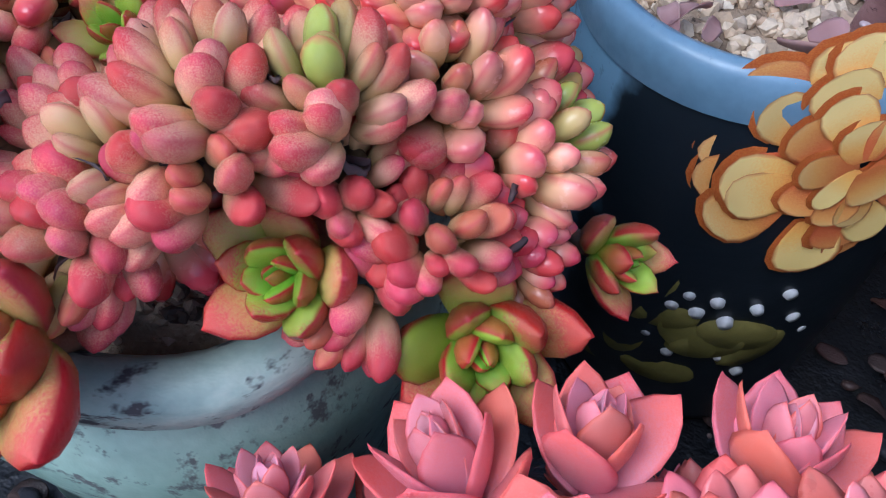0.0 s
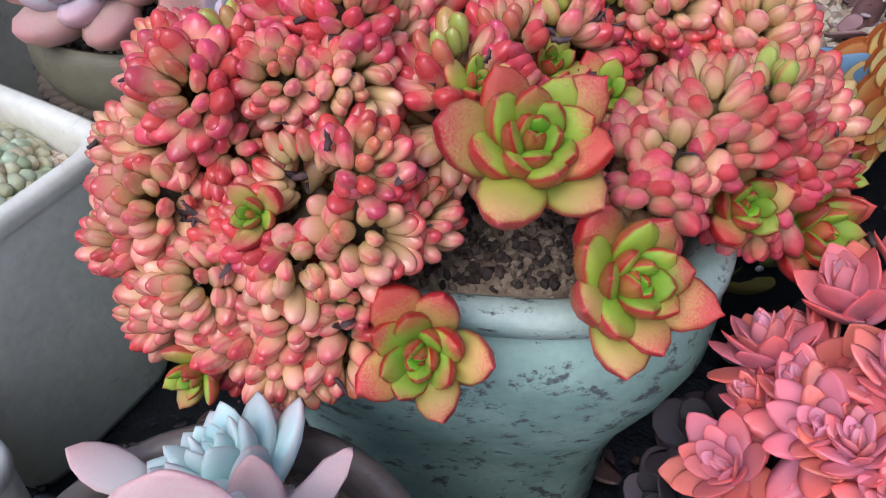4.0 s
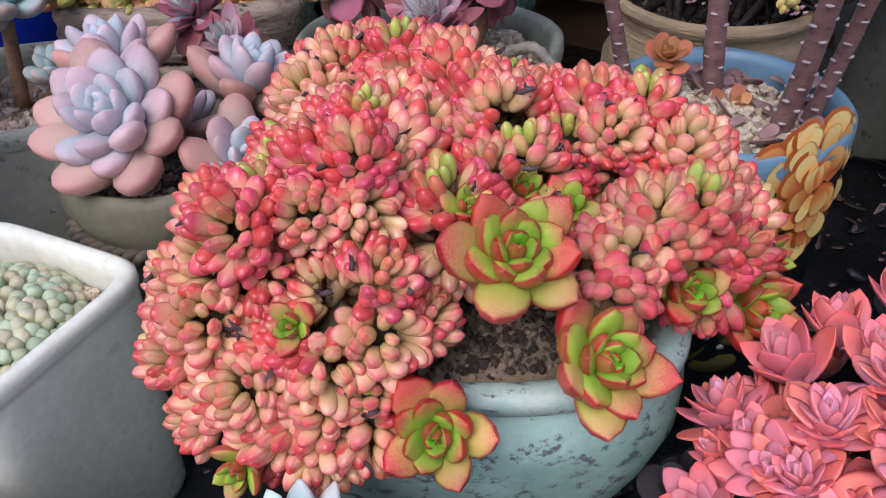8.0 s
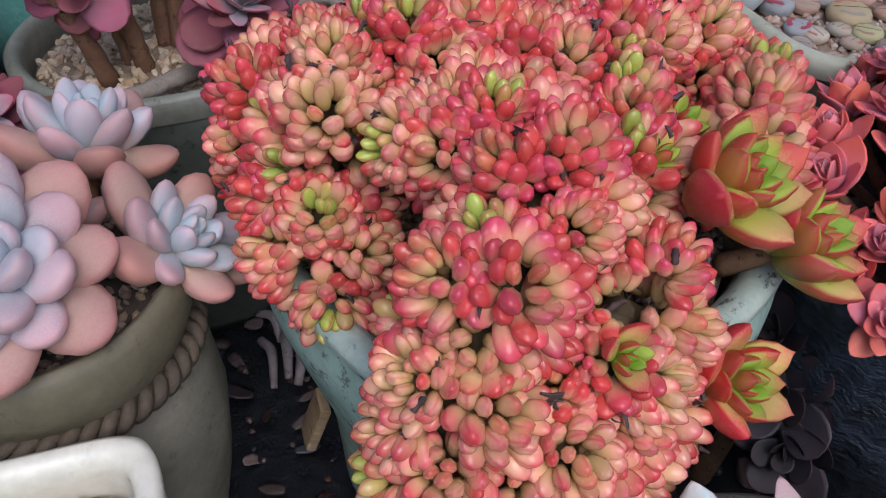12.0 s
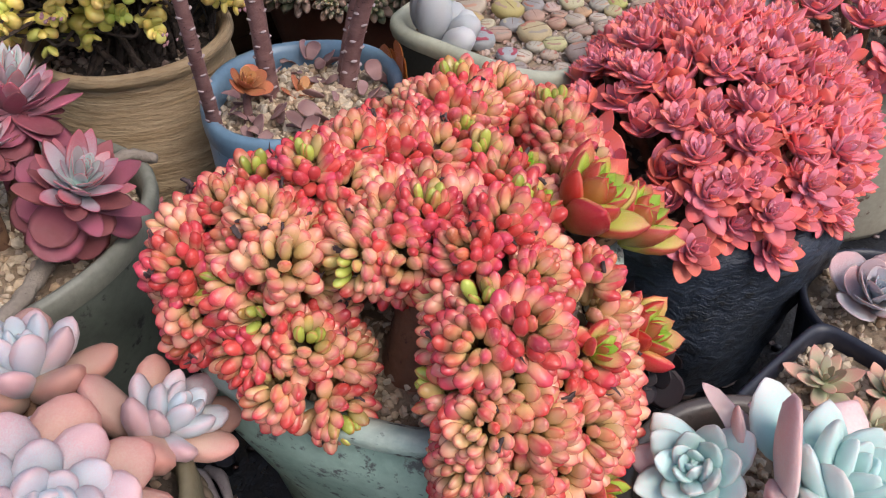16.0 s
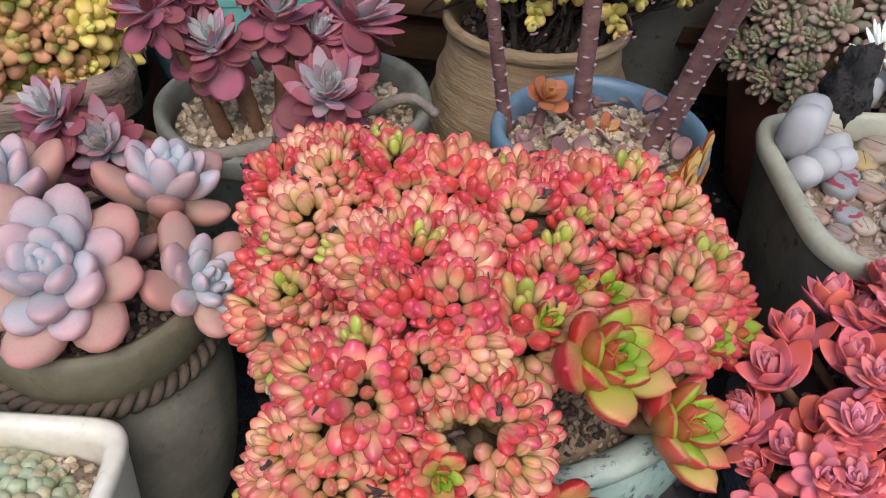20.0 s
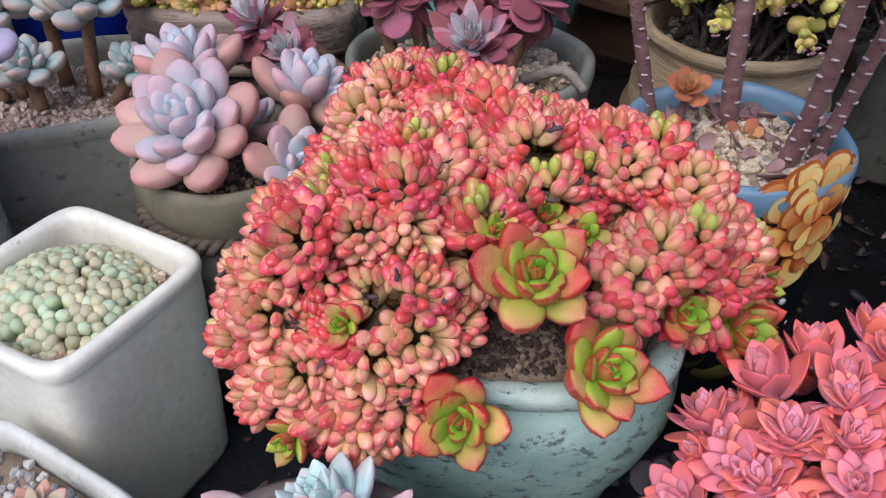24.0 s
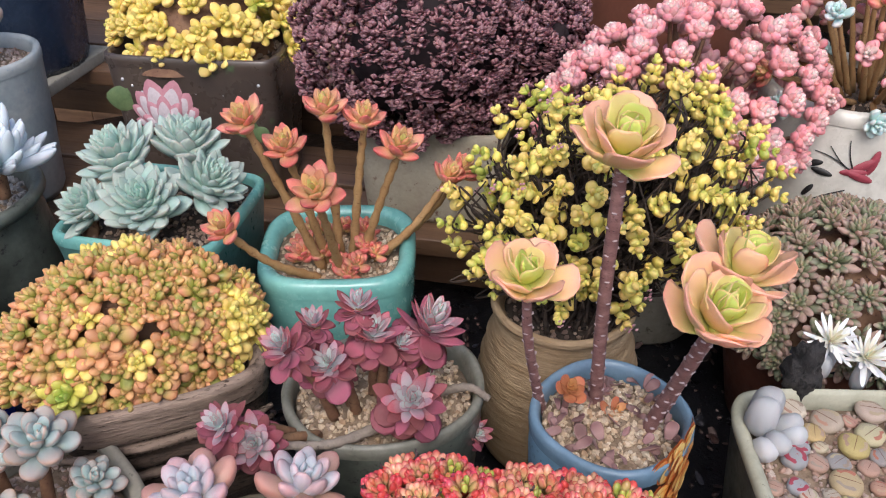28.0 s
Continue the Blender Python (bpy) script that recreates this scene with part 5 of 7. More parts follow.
for at, s in (((0.112, 0.141, 0.142), 0.009), ((0.122, 0.148, 0.142), 0.008), ((0.098, 0.122, 0.142), 0.007)):
    red_lith = thing("red_stone_plant", at, "small dark red split stone plant", "stone plant")
    rm = facing((at[0], at[1], 0.137), (0, 0, 1), 0.8 + at[0] * 90) @ Matrix.Diagonal((s, s, s * 1.3, 1))
    rbody = part("body", Bag().add(lathe_piece([(0.02, 0.60), (0.45, 0.61), (0.78, 0.56), (0.95, 0.42), (1.0, 0.22), (0.85, 0.0)], 1, 0.97, 2.1, 20, 0.10)).mesh("body", LITHWHITE), red_lith, rm)
    for k in (-1, 1):
        part("window", Bag().add(lathe_piece([(0.02, 0.016), (0.7, 0.014), (1.0, -0.02)], 0.66, 0.34, 2.4, 18, 0.4)).mesh("window", CRIMSON), rbody, rm @ Matrix.Translation((0, 0.43 * k, 0.59)))
lava = Bag()
rng = np.random.default_rng(24)
bm = bmesh.new()
bmesh.ops.create_icosphere(bm, subdivisions=4, radius=1.0)
for q in bm.verts:
    q.co *= 1 + 0.5 * noise.noise(q.co * 1.6 + Vector((3, 1, 7))) + 0.22 * noise.noise(q.co * 6)
lava.add((np.array([tuple(q.co) for q in bm.verts]) * (0.014, 0.012, 0.026), [tuple(q.index for q in g.verts) for g in bm.faces], np.zeros((len(bm.verts), 3))), Matrix.Translation((0.160, 0.190, 0.158)))
bm.free()
tagged(part("lava_stone", lava.mesh("lava_stone", LAVA)), "rough black lava stone standing in the grit", "stone")
for at, s in (((0.192, 0.200, 0.168), 0.022), ((0.206, 0.180, 0.164), 0.024), ((0.222, 0.150, 0.158), 0.018)):
    daisy = thing("white_daisy_flower", (at[0], at[1], 0.14), "white thin-petalled flower on a grey stone plant", "flower")
    rosette(daisy, at, s, (-0.3, -0.4, 0.9), "ray", PETAL, 34, 80, 12, 0.6, 0, seed=int(at[0] * 1e4), drop=0.1, name="flower_head")
    for k in (-1, 1):
        part("body", leaf_mesh("bead", LITHWHITE, 0.0, 2), daisy, facing((at[0], at[1], 0.150), (0, 0, 1), 0.5) @ Matrix.Translation((k * 0.005, 0, -0.012)) @ Matrix.Rotation(radians(90), 4, "X") @ Matrix.Diagonal((0.014, 0.020, 0.015, 1)))

# ---- blue painted pot with tall tree houseleeks ----
AP = Vector((0.016, 0.213, 0))
blue_pot = pot("painted_blue_pot", "sky-blue and black pot painted with an orange flower", AP, 0.053, 0.053, [(0.78, 0.0), (0.82, 0.006), (0.93, 0.06), (0.97, 0.11), (0.985, 0.120), (0.985, 0.155)], 0.006, 0.135, INKBLUE, BLUE, power=2.3, rot=20, wobble=0.015, lip=0.014, seed=25)
gravel(AP + Vector((0, 0, 0.141)), 0.046, 0.046, 2, 0, 420, 0.0028, GRIT, "pale tan grit in the blue pot", 0.005, seed=26)


def on_pot(deg, z, r, lift=0.0):
    """A pose on the wall of the blue pot, its z axis outwards."""
    t = radians(deg)
    return facing((AP.x + math.cos(t) * (r + lift), AP.y + math.sin(t) * (r + lift), z), (math.cos(t), math.sin(t), 0.0), 0.0)


rng = np.random.default_rng(27)
for ring, (rad, cnt, sz) in enumerate(((0.0205, 15, 0.0175), (0.0140, 12, 0.0170), (0.0076, 9, 0.0150), (0.0018, 6, 0.0125))):
    for i in range(cnt):
        t = 2 * math.pi * i / cnt + ring * 0.4 + rng.uniform(-0.3, 0.3)
        du, dz = math.cos(t) * rad, math.sin(t) * rad * 0.95
        m = on_pot(-60 + math.degrees(du / 0.054), 0.1325 + dz, 0.0524 + ring * 0.0006, 0.0)
        w = sz * rng.uniform(0.75, 1.3)
        tm = m @ Matrix.Rotation(t - math.pi / 2 + rng.uniform(-0.6, 0.6), 4, "Z")
        ph = sz * rng.uniform(0.85, 1.1)
        part("petal_edge", leaf_mesh("petal", FLOWER_EDGE, 0.0, 1 + i % 4), blue_pot, tm @ Matrix.Translation((0, -0.0003, -0.0009)) @ Matrix.Diagonal((w * 1.26, ph * 1.10, sz * 0.11, 1)))
        part("petal", leaf_mesh("petal", FLOWERPETAL, 0.0, 1 + i % 4), blue_pot, tm @ Matrix.Diagonal((w * 1.1, ph, sz * 0.12, 1)))
for deg, z, s in ((-128, 0.114, 0.0022), (-122, 0.106, 0.0025), (-117, 0.116, 0.0019), (-112, 0.098, 0.0022), (-105, 0.091, 0.002), (-100, 0.112, 0.0018), (-88, 0.078, 0.002), (-92, 0.072, 0.0024), (-84, 0.071, 0.0026), (-79, 0.077, 0.0022), (-74, 0.068, 0.0026), (-97, 0.055, 0.002), (-88, 0.048, 0.0022), (-66, 0.075, 0.002), (-58, 0.082, 0.0022), (-52, 0.070, 0.0024), (-70, 0.05, 0.0022), (-45, 0.062, 0.002), (-60, 0.04, 0.0022), (-135, 0.09, 0.0022)):
    r = 0.0515 * float(np.interp(z, [0, 0.006, 0.06, 0.11, 0.12], [0.78, 0.82, 0.93, 0.97, 0.985])) * 1.02
    part("dot", Bag().add(lathe_piece([(0.02, 0.0014), (0.8, 0.001), (1.0, -0.0006)], s, s, 2, 12)).mesh("dot", DOT), blue_pot, on_pot(deg, z, r, 0.0008))
for deg, z, t in ((-118, 0.082, 30), (-110, 0.066, -20), (-100, 0.078, 60), (-96, 0.066, 10), (-84, 0.058, -40), (-76, 0.056, 20), (-104, 0.048, 70), (-68, 0.062, -10), (-60, 0.055, 50), (-90, 0.036, 0), (-112, 0.034, 40)):
    r = 0.0515 * float(np.interp(z, [0, 0.006, 0.06, 0.11, 0.12], [0.78, 0.82, 0.93, 0.97, 0.985])) * 1.02
    part("painted_leaf", Bag().add(lathe_piece([(0.02, 0.0012), (0.8, 0.001), (1.0, -0.0008)], 0.0125, 0.0072, 2, 16)).mesh("painted_leaf", OLIVE), blue_pot, on_pot(deg, z, r, 0.0006) @ Matrix.Rotation(radians(t), 4, "Z"))
aeon = thing("tree_houseleek", AP + Vector((0, 0, 0.138)), "tall bare purple-brown stems with peach-green rosettes", "succulent")
rng = np.random.default_rng(28)
for pts, rads, rose in (
        ([(0.019, 0.235, 0.135), (0.013, 0.231, 0.185), (0.009, 0.229, 0.25), (0.008, 0.228, 0.325), (0.008, 0.228, 0.345)], [0.0052, 0.0045, 0.0043, 0.0042, 0.0040], ((0.008, 0.228, 0.352), 0.036, (0.0, -0.25, 0.95), 24)),
        ([(-0.017, 0.248, 0.135), (-0.027, 0.243, 0.17), (-0.040, 0.236, 0.22), (-0.045, 0.233, 0.262)], [0.0040, 0.0034, 0.0032, 0.0031], ((-0.045, 0.233, 0.272), 0.031, (-0.1, -0.25, 0.95), 20)),
        ([(0.036, 0.200, 0.135), (0.038, 0.190, 0.175), (0.031, 0.166, 0.235), (0.021, 0.145, 0.280)], [0.0052, 0.0045, 0.0042, 0.0040], ((0.019, 0.142, 0.290), 0.036, (0.05, -0.35, 0.92), 23)),
        ([(0.052, 0.208, 0.135), (0.056, 0.197, 0.18), (0.055, 0.176, 0.245), (0.052, 0.166, 0.285)], [0.0038, 0.0034, 0.0032, 0.0031], ((0.052, 0.165, 0.298), 0.033, (0.25, -0.1, 0.95), 20))):
    s = stem(aeon, pts, rads, AEOSTEM, "stem", 12, 0.025)
    scars = Bag()
    n = int((pts[-1][2] - 0.14) / 0.0026)
    for i in range(n):
        q = i / n * (len(pts) - 1.02)
        j = int(q)
        c = Vector(pts[j]).lerp(Vector(pts[j + 1]), q - j)
        r = rads[j] + (rads[j + 1] - rads[j]) * (q - j)
        t = i * GOLDEN
        scars.add(lathe_piece([(0.05, 0.0009), (0.8, 0.0006), (1.0, -0.0006)], 0.0019, 0.0007, 2, 8), facing((c.x + math.cos(t) * r, c.y + math.sin(t) * r, c.z), (math.cos(t), math.sin(t), 0.1), 0.0))
    tagged(part("scarring", scars.mesh("scarring", SCAR), s), kind="stuff")
    at, radius, up, n = rose
    rosette(aeon, at, radius, up, "scoop", AEON, n, 86, 12, 0.46, rng.uniform(0, 6), wide=1.06, jitter=1.5, fresh=1.7, seed=int(at[2] * 1000), drop=0.42)
small_orange = thing("orange_rosette_succulent", (-0.006, 0.234, 0.14), "small orange rosettes and dry leaves in the blue pot", "succulent")
rosette(small_orange, (-0.006, 0.233, 0.166), 0.014, (-0.1, -0.5, 0.85), "petal", ORANGEY, 13, 75, 15, 0.5, seed=2)
rosette(small_orange, (0.024, 0.218, 0.146), 0.013, (0.2, -0.4, 0.85), "petal", ORANGEY, 9, 60, 10, 0.5, seed=3)
stem(small_orange, [(-0.006, 0.234, 0.162), (-0.008, 0.236, 0.136)], [0.002, 0.003], AEOSTEM, "stem", 8)
husks = Bag()
for x, y in inside(52, 0.042, 0.042, 2, rng):
    ln = rng.uniform(0.008, 0.014)
    husks.add(leaf_piece("curl" if rng.random() < 0.6 else "petal", 0.0, 8, int(rng.integers(1, 5))), Matrix.Translation((AP.x + x, AP.y + y, 0.149)) @ Euler((rng.uniform(-0.6, 0.6), rng.uniform(-0.8, 0.8), rng.uniform(0, 6.3))).to_matrix().to_4x4() @ Matrix.Diagonal((ln, ln, ln, 1)))
tagged(part("fallen_dry_leaves", husks.mesh("fallen_dry_leaves", HUSK)), "withered purple-brown leaves lying on the grit", "dry leaves", kind="stuff")

# ---- wine-red rosettes in the dark oval pot ----
DP = Vector((-0.115, 0.304, 0))
pot("dark_oval_pot", "dark grey-green glazed oval pot with worn rim", DP, 0.071, 0.060, [(0.72, 0.0), (0.78, 0.01), (0.92, 0.07), (0.98, 0.12), (0.985, 0.150)], 0.006, 0.132, DARKGLAZE, DARKRIM, power=2.3, rot=-8, wobble=0.05, lip=0.012, seed=30)
gravel(DP + Vector((0, 0, 0.136)), 0.063, 0.052, 2.2, -8, 520, 0.0028, GRIT, "tan grit in the dark oval pot", 0.006, seed=31)
plum = thing("wine_red_rosette_succulent", DP + Vector((0, 0, 0.14)), "wine-red grey-centred rosettes on short woody stems", "succulent")
for at, radius, up, n, s in (((-0.114, 0.249, 0.184), 0.025, (-0.1, -0.55, 0.8), 34, 1), ((-0.186, 0.290, 0.222), 0.018, (-0.4, -0.1, 0.9), 22, 2), ((-0.160, 0.305, 0.222), 0.014, (0, 0, 1), 16, 3), ((-0.158, 0.288, 0.198), 0.021, (-0.25, -0.4, 0.85), 26, 4), ((-0.128, 0.310, 0.224), 0.016, (0.1, 0, 1), 18, 5), ((-0.122, 0.300, 0.205), 0.020, (0.0, -0.3, 0.95), 24, 6), ((-0.100, 0.300, 0.188), 0.015, (0.3, -0.3, 0.85), 16, 7), ((-0.076, 0.302, 0.200), 0.025, (0.35, -0.15, 0.9), 30, 8), ((-0.214, 0.268, 0.166), 0.022, (-0.2, -0.6, 0.75), 26, 9), ((-0.232, 0.276, 0.184), 0.018, (-0.3, -0.3, 0.9), 22, 10), ((-0.060, 0.262, 0.118), 0.015, (0.3, -0.6, 0.6), 18, 11)):
    rosette(plum, at, radius * 1.12, up, "blade", PLUM, int(n * 1.7), 88, 26, 0.36, s, seed=s, wide=0.74, drop=0.6, jitter=1.9, old=PLUM_DRY, old_from=0.80)
    skirt = Bag()
    for j in range(34):
        ln = radius * (0.85 + 0.40 * ((j * 7) % 5) / 5)
        skirt.add(leaf_piece("curl" if j % 3 else "petal", 0.0, 8, 1 + j % 4), facing(Vector(at) - Vector(up).normalized() * radius * 0.55, up) @ Matrix.Rotation(j * GOLDEN, 4, "Z") @ Matrix.Rotation(radians(-12 - 9 * (j % 5)), 4, "X") @ Matrix.Diagonal((ln, ln, ln, 1)))
    tagged(part("withered_skirt", skirt.mesh("withered_skirt", PLUM_DRY), plum, None, "dry purple-brown leaves under the rosette"), kind="stuff")
    foot = (-0.115 + (at[0] + 0.115) * 0.55, 0.302 + (at[1] - 0.302) * 0.5, 0.138)
    stem(plum, [Vector(at) - Vector(up).normalized() * radius * 0.3, Vector(at).lerp(Vector(foot), 0.5) + Vector((0.004, 0, 0)), foot], [0.0028, 0.0034, 0.0042], BARK, "stem", 9, 0.05)
stem(plum, [(-0.20, 0.268, 0.158), (-0.165, 0.262, 0.151), (-0.125, 0.27, 0.146)], [0.0028, 0.0034, 0.0038], ROOT, "stem", 9, 0.10)
stem(plum, [(-0.052, 0.262, 0.148), (-0.064, 0.272, 0.155), (-0.085, 0.29, 0.14)], [0.0026, 0.003, 0.0034], ROOT, "stem", 9, 0.10)

# ---- ochre clay jar with yellow-green bush ----
JP = Vector((0.047, 0.332, 0))
ring = [(0.95 + (0.018 if i % 2 else -0.012) + 0.10 * math.sin(i / 14 * math.pi) - 0.16 * (i / 13) ** 2, 0.012 + i * 0.0098) for i in range(14)]
pot("ochre_clay_jar", "ochre ribbed clay jar with flared rim", JP, 0.066, 0.066, [(0.80, 0.0)] + ring + [(0.80, 0.150), (0.86, 0.160)], 0.006, 0.144, TERRA, TERRA, wobble=0.02, lip=0.010, seed=33)
gravel(JP + Vector((0, 0, 0.147)), 0.050, 0.050, 2, 0, 180, 0.0028, GRIT_DARK, "brown grit in the ochre jar", seed=34)
jade = thing("yellow_green_bush", JP + Vector((0, 0, 0.147)), "branching bush of round yellow-green leaf clusters", "succulent")
rng = np.random.default_rng(35)
jp, jn = spread(215, dome((0.098, 0.345, 0.225), 0.140, 0.085, 0.112, -0.55), 8, 36)
twigs, kept = Bag(), []
for i, (p, q) in enumerate(zip(jp, jn)):
    p = np.array((0.075, 0.34, 0.2)) + (p - np.array((0.075, 0.34, 0.2))) * rng.uniform(0.62, 1.02)
    if p[2] < 0.150 or np.linalg.norm(p[:2] - np.array(AP[:2])) < 0.05 and p[2] < 0.2:
        continue
    kept.append((p, q))
    mid = Vector((0.065, 0.335, 0.16)).lerp(Vector(p), 0.55) + Vector(rng.normal(size=3) * 0.008)
    bend_at = mid.lerp(Vector(p), 0.5) + Vector(rng.normal(size=3) * 0.006)
    twigs.add(tube_piece([(JP.x + rng.normal() * 0.014, JP.y + rng.normal() * 0.014, 0.148), mid, bend_at, p], [0.0022, 0.0016, 0.0013, 0.0009], 6))
    for _ in range(3):
        twigs.add(tube_piece([mid.lerp(bend_at, rng.uniform(0, 1)), bend_at + Vector(rng.normal(size=3) * 0.011), Vector(p) * 0.96 + bend_at * 0.04 + Vector(rng.normal(size=3) * 0.007) - Vector(q) * 0.010], [0.0012, 0.0009, 0.0006], 5))
tagged(part("brushwood", twigs.mesh("brushwood", LOGDARK), jade, None, "thin dark brown twigs"), kind="stuff")
rest = {}
for i, (p, q) in enumerate(kept):
    up = Vector(q + rng.normal(size=3) * 0.35).normalized()
    mt = YELLOW if rng.random() < 0.8 else LIME
    fm = facing(p, up, rng.uniform(0, 6))
    alone = i % 7 == 0
    if alone:
        bud = part("leaf_cluster", Bag().add(pebble_piece(2), Matrix.Diagonal((0.002, 0.002, 0.003, 1))).mesh("leaf_cluster", mt), jade, fm)
    for j in range(3):
        for t in range(4 if j else 3):
            ln = rng.uniform(0.0074, 0.0112) * (1 - 0.18 * (2 - j))
            shape, fresh, tw = "bead" if t % 2 else "plump", 0.55 if rng.random() < 0.2 else 0.0, int(rng.integers(1, 4))
            m = fm @ Matrix.Translation((0, 0, (1 - j) * 0.0075)) @ Matrix.Rotation(t * 1.57 + j * 0.78 + rng.normal() * 0.2, 4, "Z") @ Matrix.Rotation(radians(38 - 14 * j + rng.normal() * 8), 4, "X") @ Matrix.Diagonal((ln * 1.15, ln, ln, 1))
            if alone:
                part("leaf", leaf_mesh(shape, mt, fresh, tw), bud, m)
            else:
                rest.setdefault(mt, Bag()).add(leaf_piece(shape, fresh, 8, tw), m)
pour(rest, jade)
buds = Bag()
for i in range(0, len(kept), 6):
    p, q = kept[i]
    for _ in range(7):
        s = rng.uniform(0.0011, 0.0018)
        buds.add(pebble_piece(1), Matrix.Translation(Vector(p) + Vector(q) * 0.012 + Vector(rng.normal(size=3) * 0.0022)) @ Matrix.Diagonal((s, s, s, 1)))
tagged(part("flower_buds", buds.mesh("flower_buds", surface("pink_bud_skin", (0.5, 0.2, 0.28), (0.6, 0.35, 0.38), 300.0, 0.5, 0.2)), jade, None, "tiny pink flower buds"), kind="stuff")

# ---- aqua pot with coral rosettes ----
CQ = Vector((-0.101, 0.452, 0.075))
pot("aqua_square_pot", "rounded square aqua glazed pot", CQ, 0.064, 0.062, [(0.70, 0.0), (0.80, 0.008), (0.95, 0.04), (1.0, 0.075), (0.985, 0.103)], 0.012, 0.085, AQUA, AQUA, power=3.6, rot=-22, wobble=0.01, lip=0.016, seed=40)
stand = tagged(part("upturned_pot", Bag().add(lathe_piece([(0.9, 0.0), (0.92, 0.004), (0.8, 0.066), (0.72, 0.075)], 0.055, 0.055, 2, 40, close=True)).mesh("upturned_pot", SEAPOT), None, Matrix.Translation((-0.101, 0.452, 0))), "dark green upturned pot used as a stand", "stand")
gravel(CQ + Vector((0, 0, 0.088)), 0.052, 0.050, 3.4, -22, 300, 0.0028, GRIT, "pale tan grit in the aqua pot", seed=41)
coral = thing("coral_rosette_succulent", CQ + Vector((0, 0, 0.09)), "coral-red rosettes on long tan stems", "succulent")
rng = np.random.default_rng(42)
for foot, at, radius, s in (((-0.118, 0.44), (-0.168, 0.43, 0.312), 0.021, 1), ((-0.112, 0.446), (-0.142, 0.425, 0.288), 0.021, 2), ((-0.106, 0.43), (-0.135, 0.375, 0.275), 0.024, 3), ((-0.100, 0.452), (-0.104, 0.45, 0.302), 0.021, 4), ((-0.090, 0.45), (-0.076, 0.44, 0.292), 0.020, 5), ((-0.084, 0.444), (-0.056, 0.416, 0.276), 0.023, 6), ((-0.078, 0.436), (-0.016, 0.415, 0.242), 0.018, 7), ((-0.074, 0.44), (0.000, 0.425, 0.240), 0.018, 8), ((-0.124, 0.43), (-0.196, 0.415, 0.238), 0.020, 9)):
    d = Vector((at[0] - foot[0], at[1] - foot[1], 0.12))
    rosette(coral, at, radius, (d.x, d.y - 0.02, 0.14), "wedge", CORAL, 20, 80, 14, 0.46, s, seed=s, drop=0.4, wide=1.25)
    mid = Vector((foot[0], foot[1], 0.163)).lerp(Vector(at), 0.55) + Vector((0, 0, -0.012 if s > 6 else 0.0))
    stem(coral, [(foot[0], foot[1], 0.160), mid, Vector(at) + Vector((0, 0, -0.004))], [0.0040, 0.0032, 0.0029], CORALSTEM, "stem", 10, 0.16)
for i, (x, y) in enumerate(inside(20, 0.044, 0.040, 2, rng)):
    rosette(coral, (CQ.x + x, CQ.y + y, 0.170 + rng.uniform(0, 0.010)), rng.uniform(0.012, 0.016), (x * 8, y * 8, 1), "plump", CORAL, 11, 70, 12, 0.45, i, seed=i, fresh=0.3)

# ---- green square pot with sea-green rosettes ----
GP, GROT = Vector((-0.228, 0.553, 0.06)), -34
pot("green_square_pot", "square sea-green glazed pot", GP, 0.073, 0.067, [(0.80, 0.0), (0.84, 0.006), (0.93, 0.07), (0.985, 0.115), (0.985, 0.130)], 0.006, 0.118, SEAPOT, AQUA, power=8, rot=GROT, wobble=0.01, lip=0.012, seed=45)
tagged(part("brick_stand", Bag().add(box_piece(0.11, 0.10, 0.06, 0.004)).mesh("brick_stand", TRUNK), None, pose(GP.x, GP.y, 0.03, 0, 0, GROT)), "dark brick under the green pot", "brick")
gravel(GP + Vector((0, 0, 0.120)), 0.066, 0.060, 7, GROT, 380, 0.0028, GRIT_DARK, "brown grit in the green pot", seed=46)
sea = thing("sea_green_rosettes", GP + Vector((0, 0, 0.12)), "tight clump of sea-green rosettes", "succulent")
for at, radius, up, n, s in (((-0.245, 0.508, 0.222), 0.043, (-0.1, -0.45, 0.9), 58, 1), ((-0.256, 0.560, 0.245), 0.042, (-0.3, -0.1, 0.95), 52, 2), ((-0.196, 0.565, 0.242), 0.042, (0.2, -0.05, 0.95), 50, 3), ((-0.186, 0.520, 0.222), 0.040, (0.4, -0.35, 0.85), 52, 4), ((-0.290, 0.538, 0.212), 0.032, (-0.5, -0.3, 0.8), 40, 5)):
    rosette(sea, at, radius * 0.96, up, "wedge", JADEGREEN, int(n * 1.25), 86, 14, 0.3, s, seed=s, wide=0.98, drop=0.5)
    stem(sea, [Vector(at) - Vector(up).normalized() * radius * 0.3, (at[0], at[1], 0.178)], [0.006, 0.007], BARK, "stem", 8)

# ---- hollow log with golden stonecrop ----
log = thing("hollow_log_planter", (-0.262, 0.385, 0), "weathered grey hollow log used as a planter", "planter")
lm2 = pose(-0.262, 0.388, 0, 0, 0, -4)
part("bark", Bag().add(lathe_piece([(0.55, 0.0), (0.90, 0.012), (1.02, 0.05), (0.94, 0.085), (0.97, 0.128)], 0.082, 0.048, 3.0, 72, 0.20, 9)).mesh("bark", LOGDARK), log, lm2, "dark brown bark below the rim")
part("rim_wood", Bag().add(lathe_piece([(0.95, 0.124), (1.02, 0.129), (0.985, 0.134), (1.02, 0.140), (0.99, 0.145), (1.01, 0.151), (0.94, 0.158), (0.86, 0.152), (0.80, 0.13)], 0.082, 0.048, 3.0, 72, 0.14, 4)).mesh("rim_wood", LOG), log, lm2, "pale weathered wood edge")
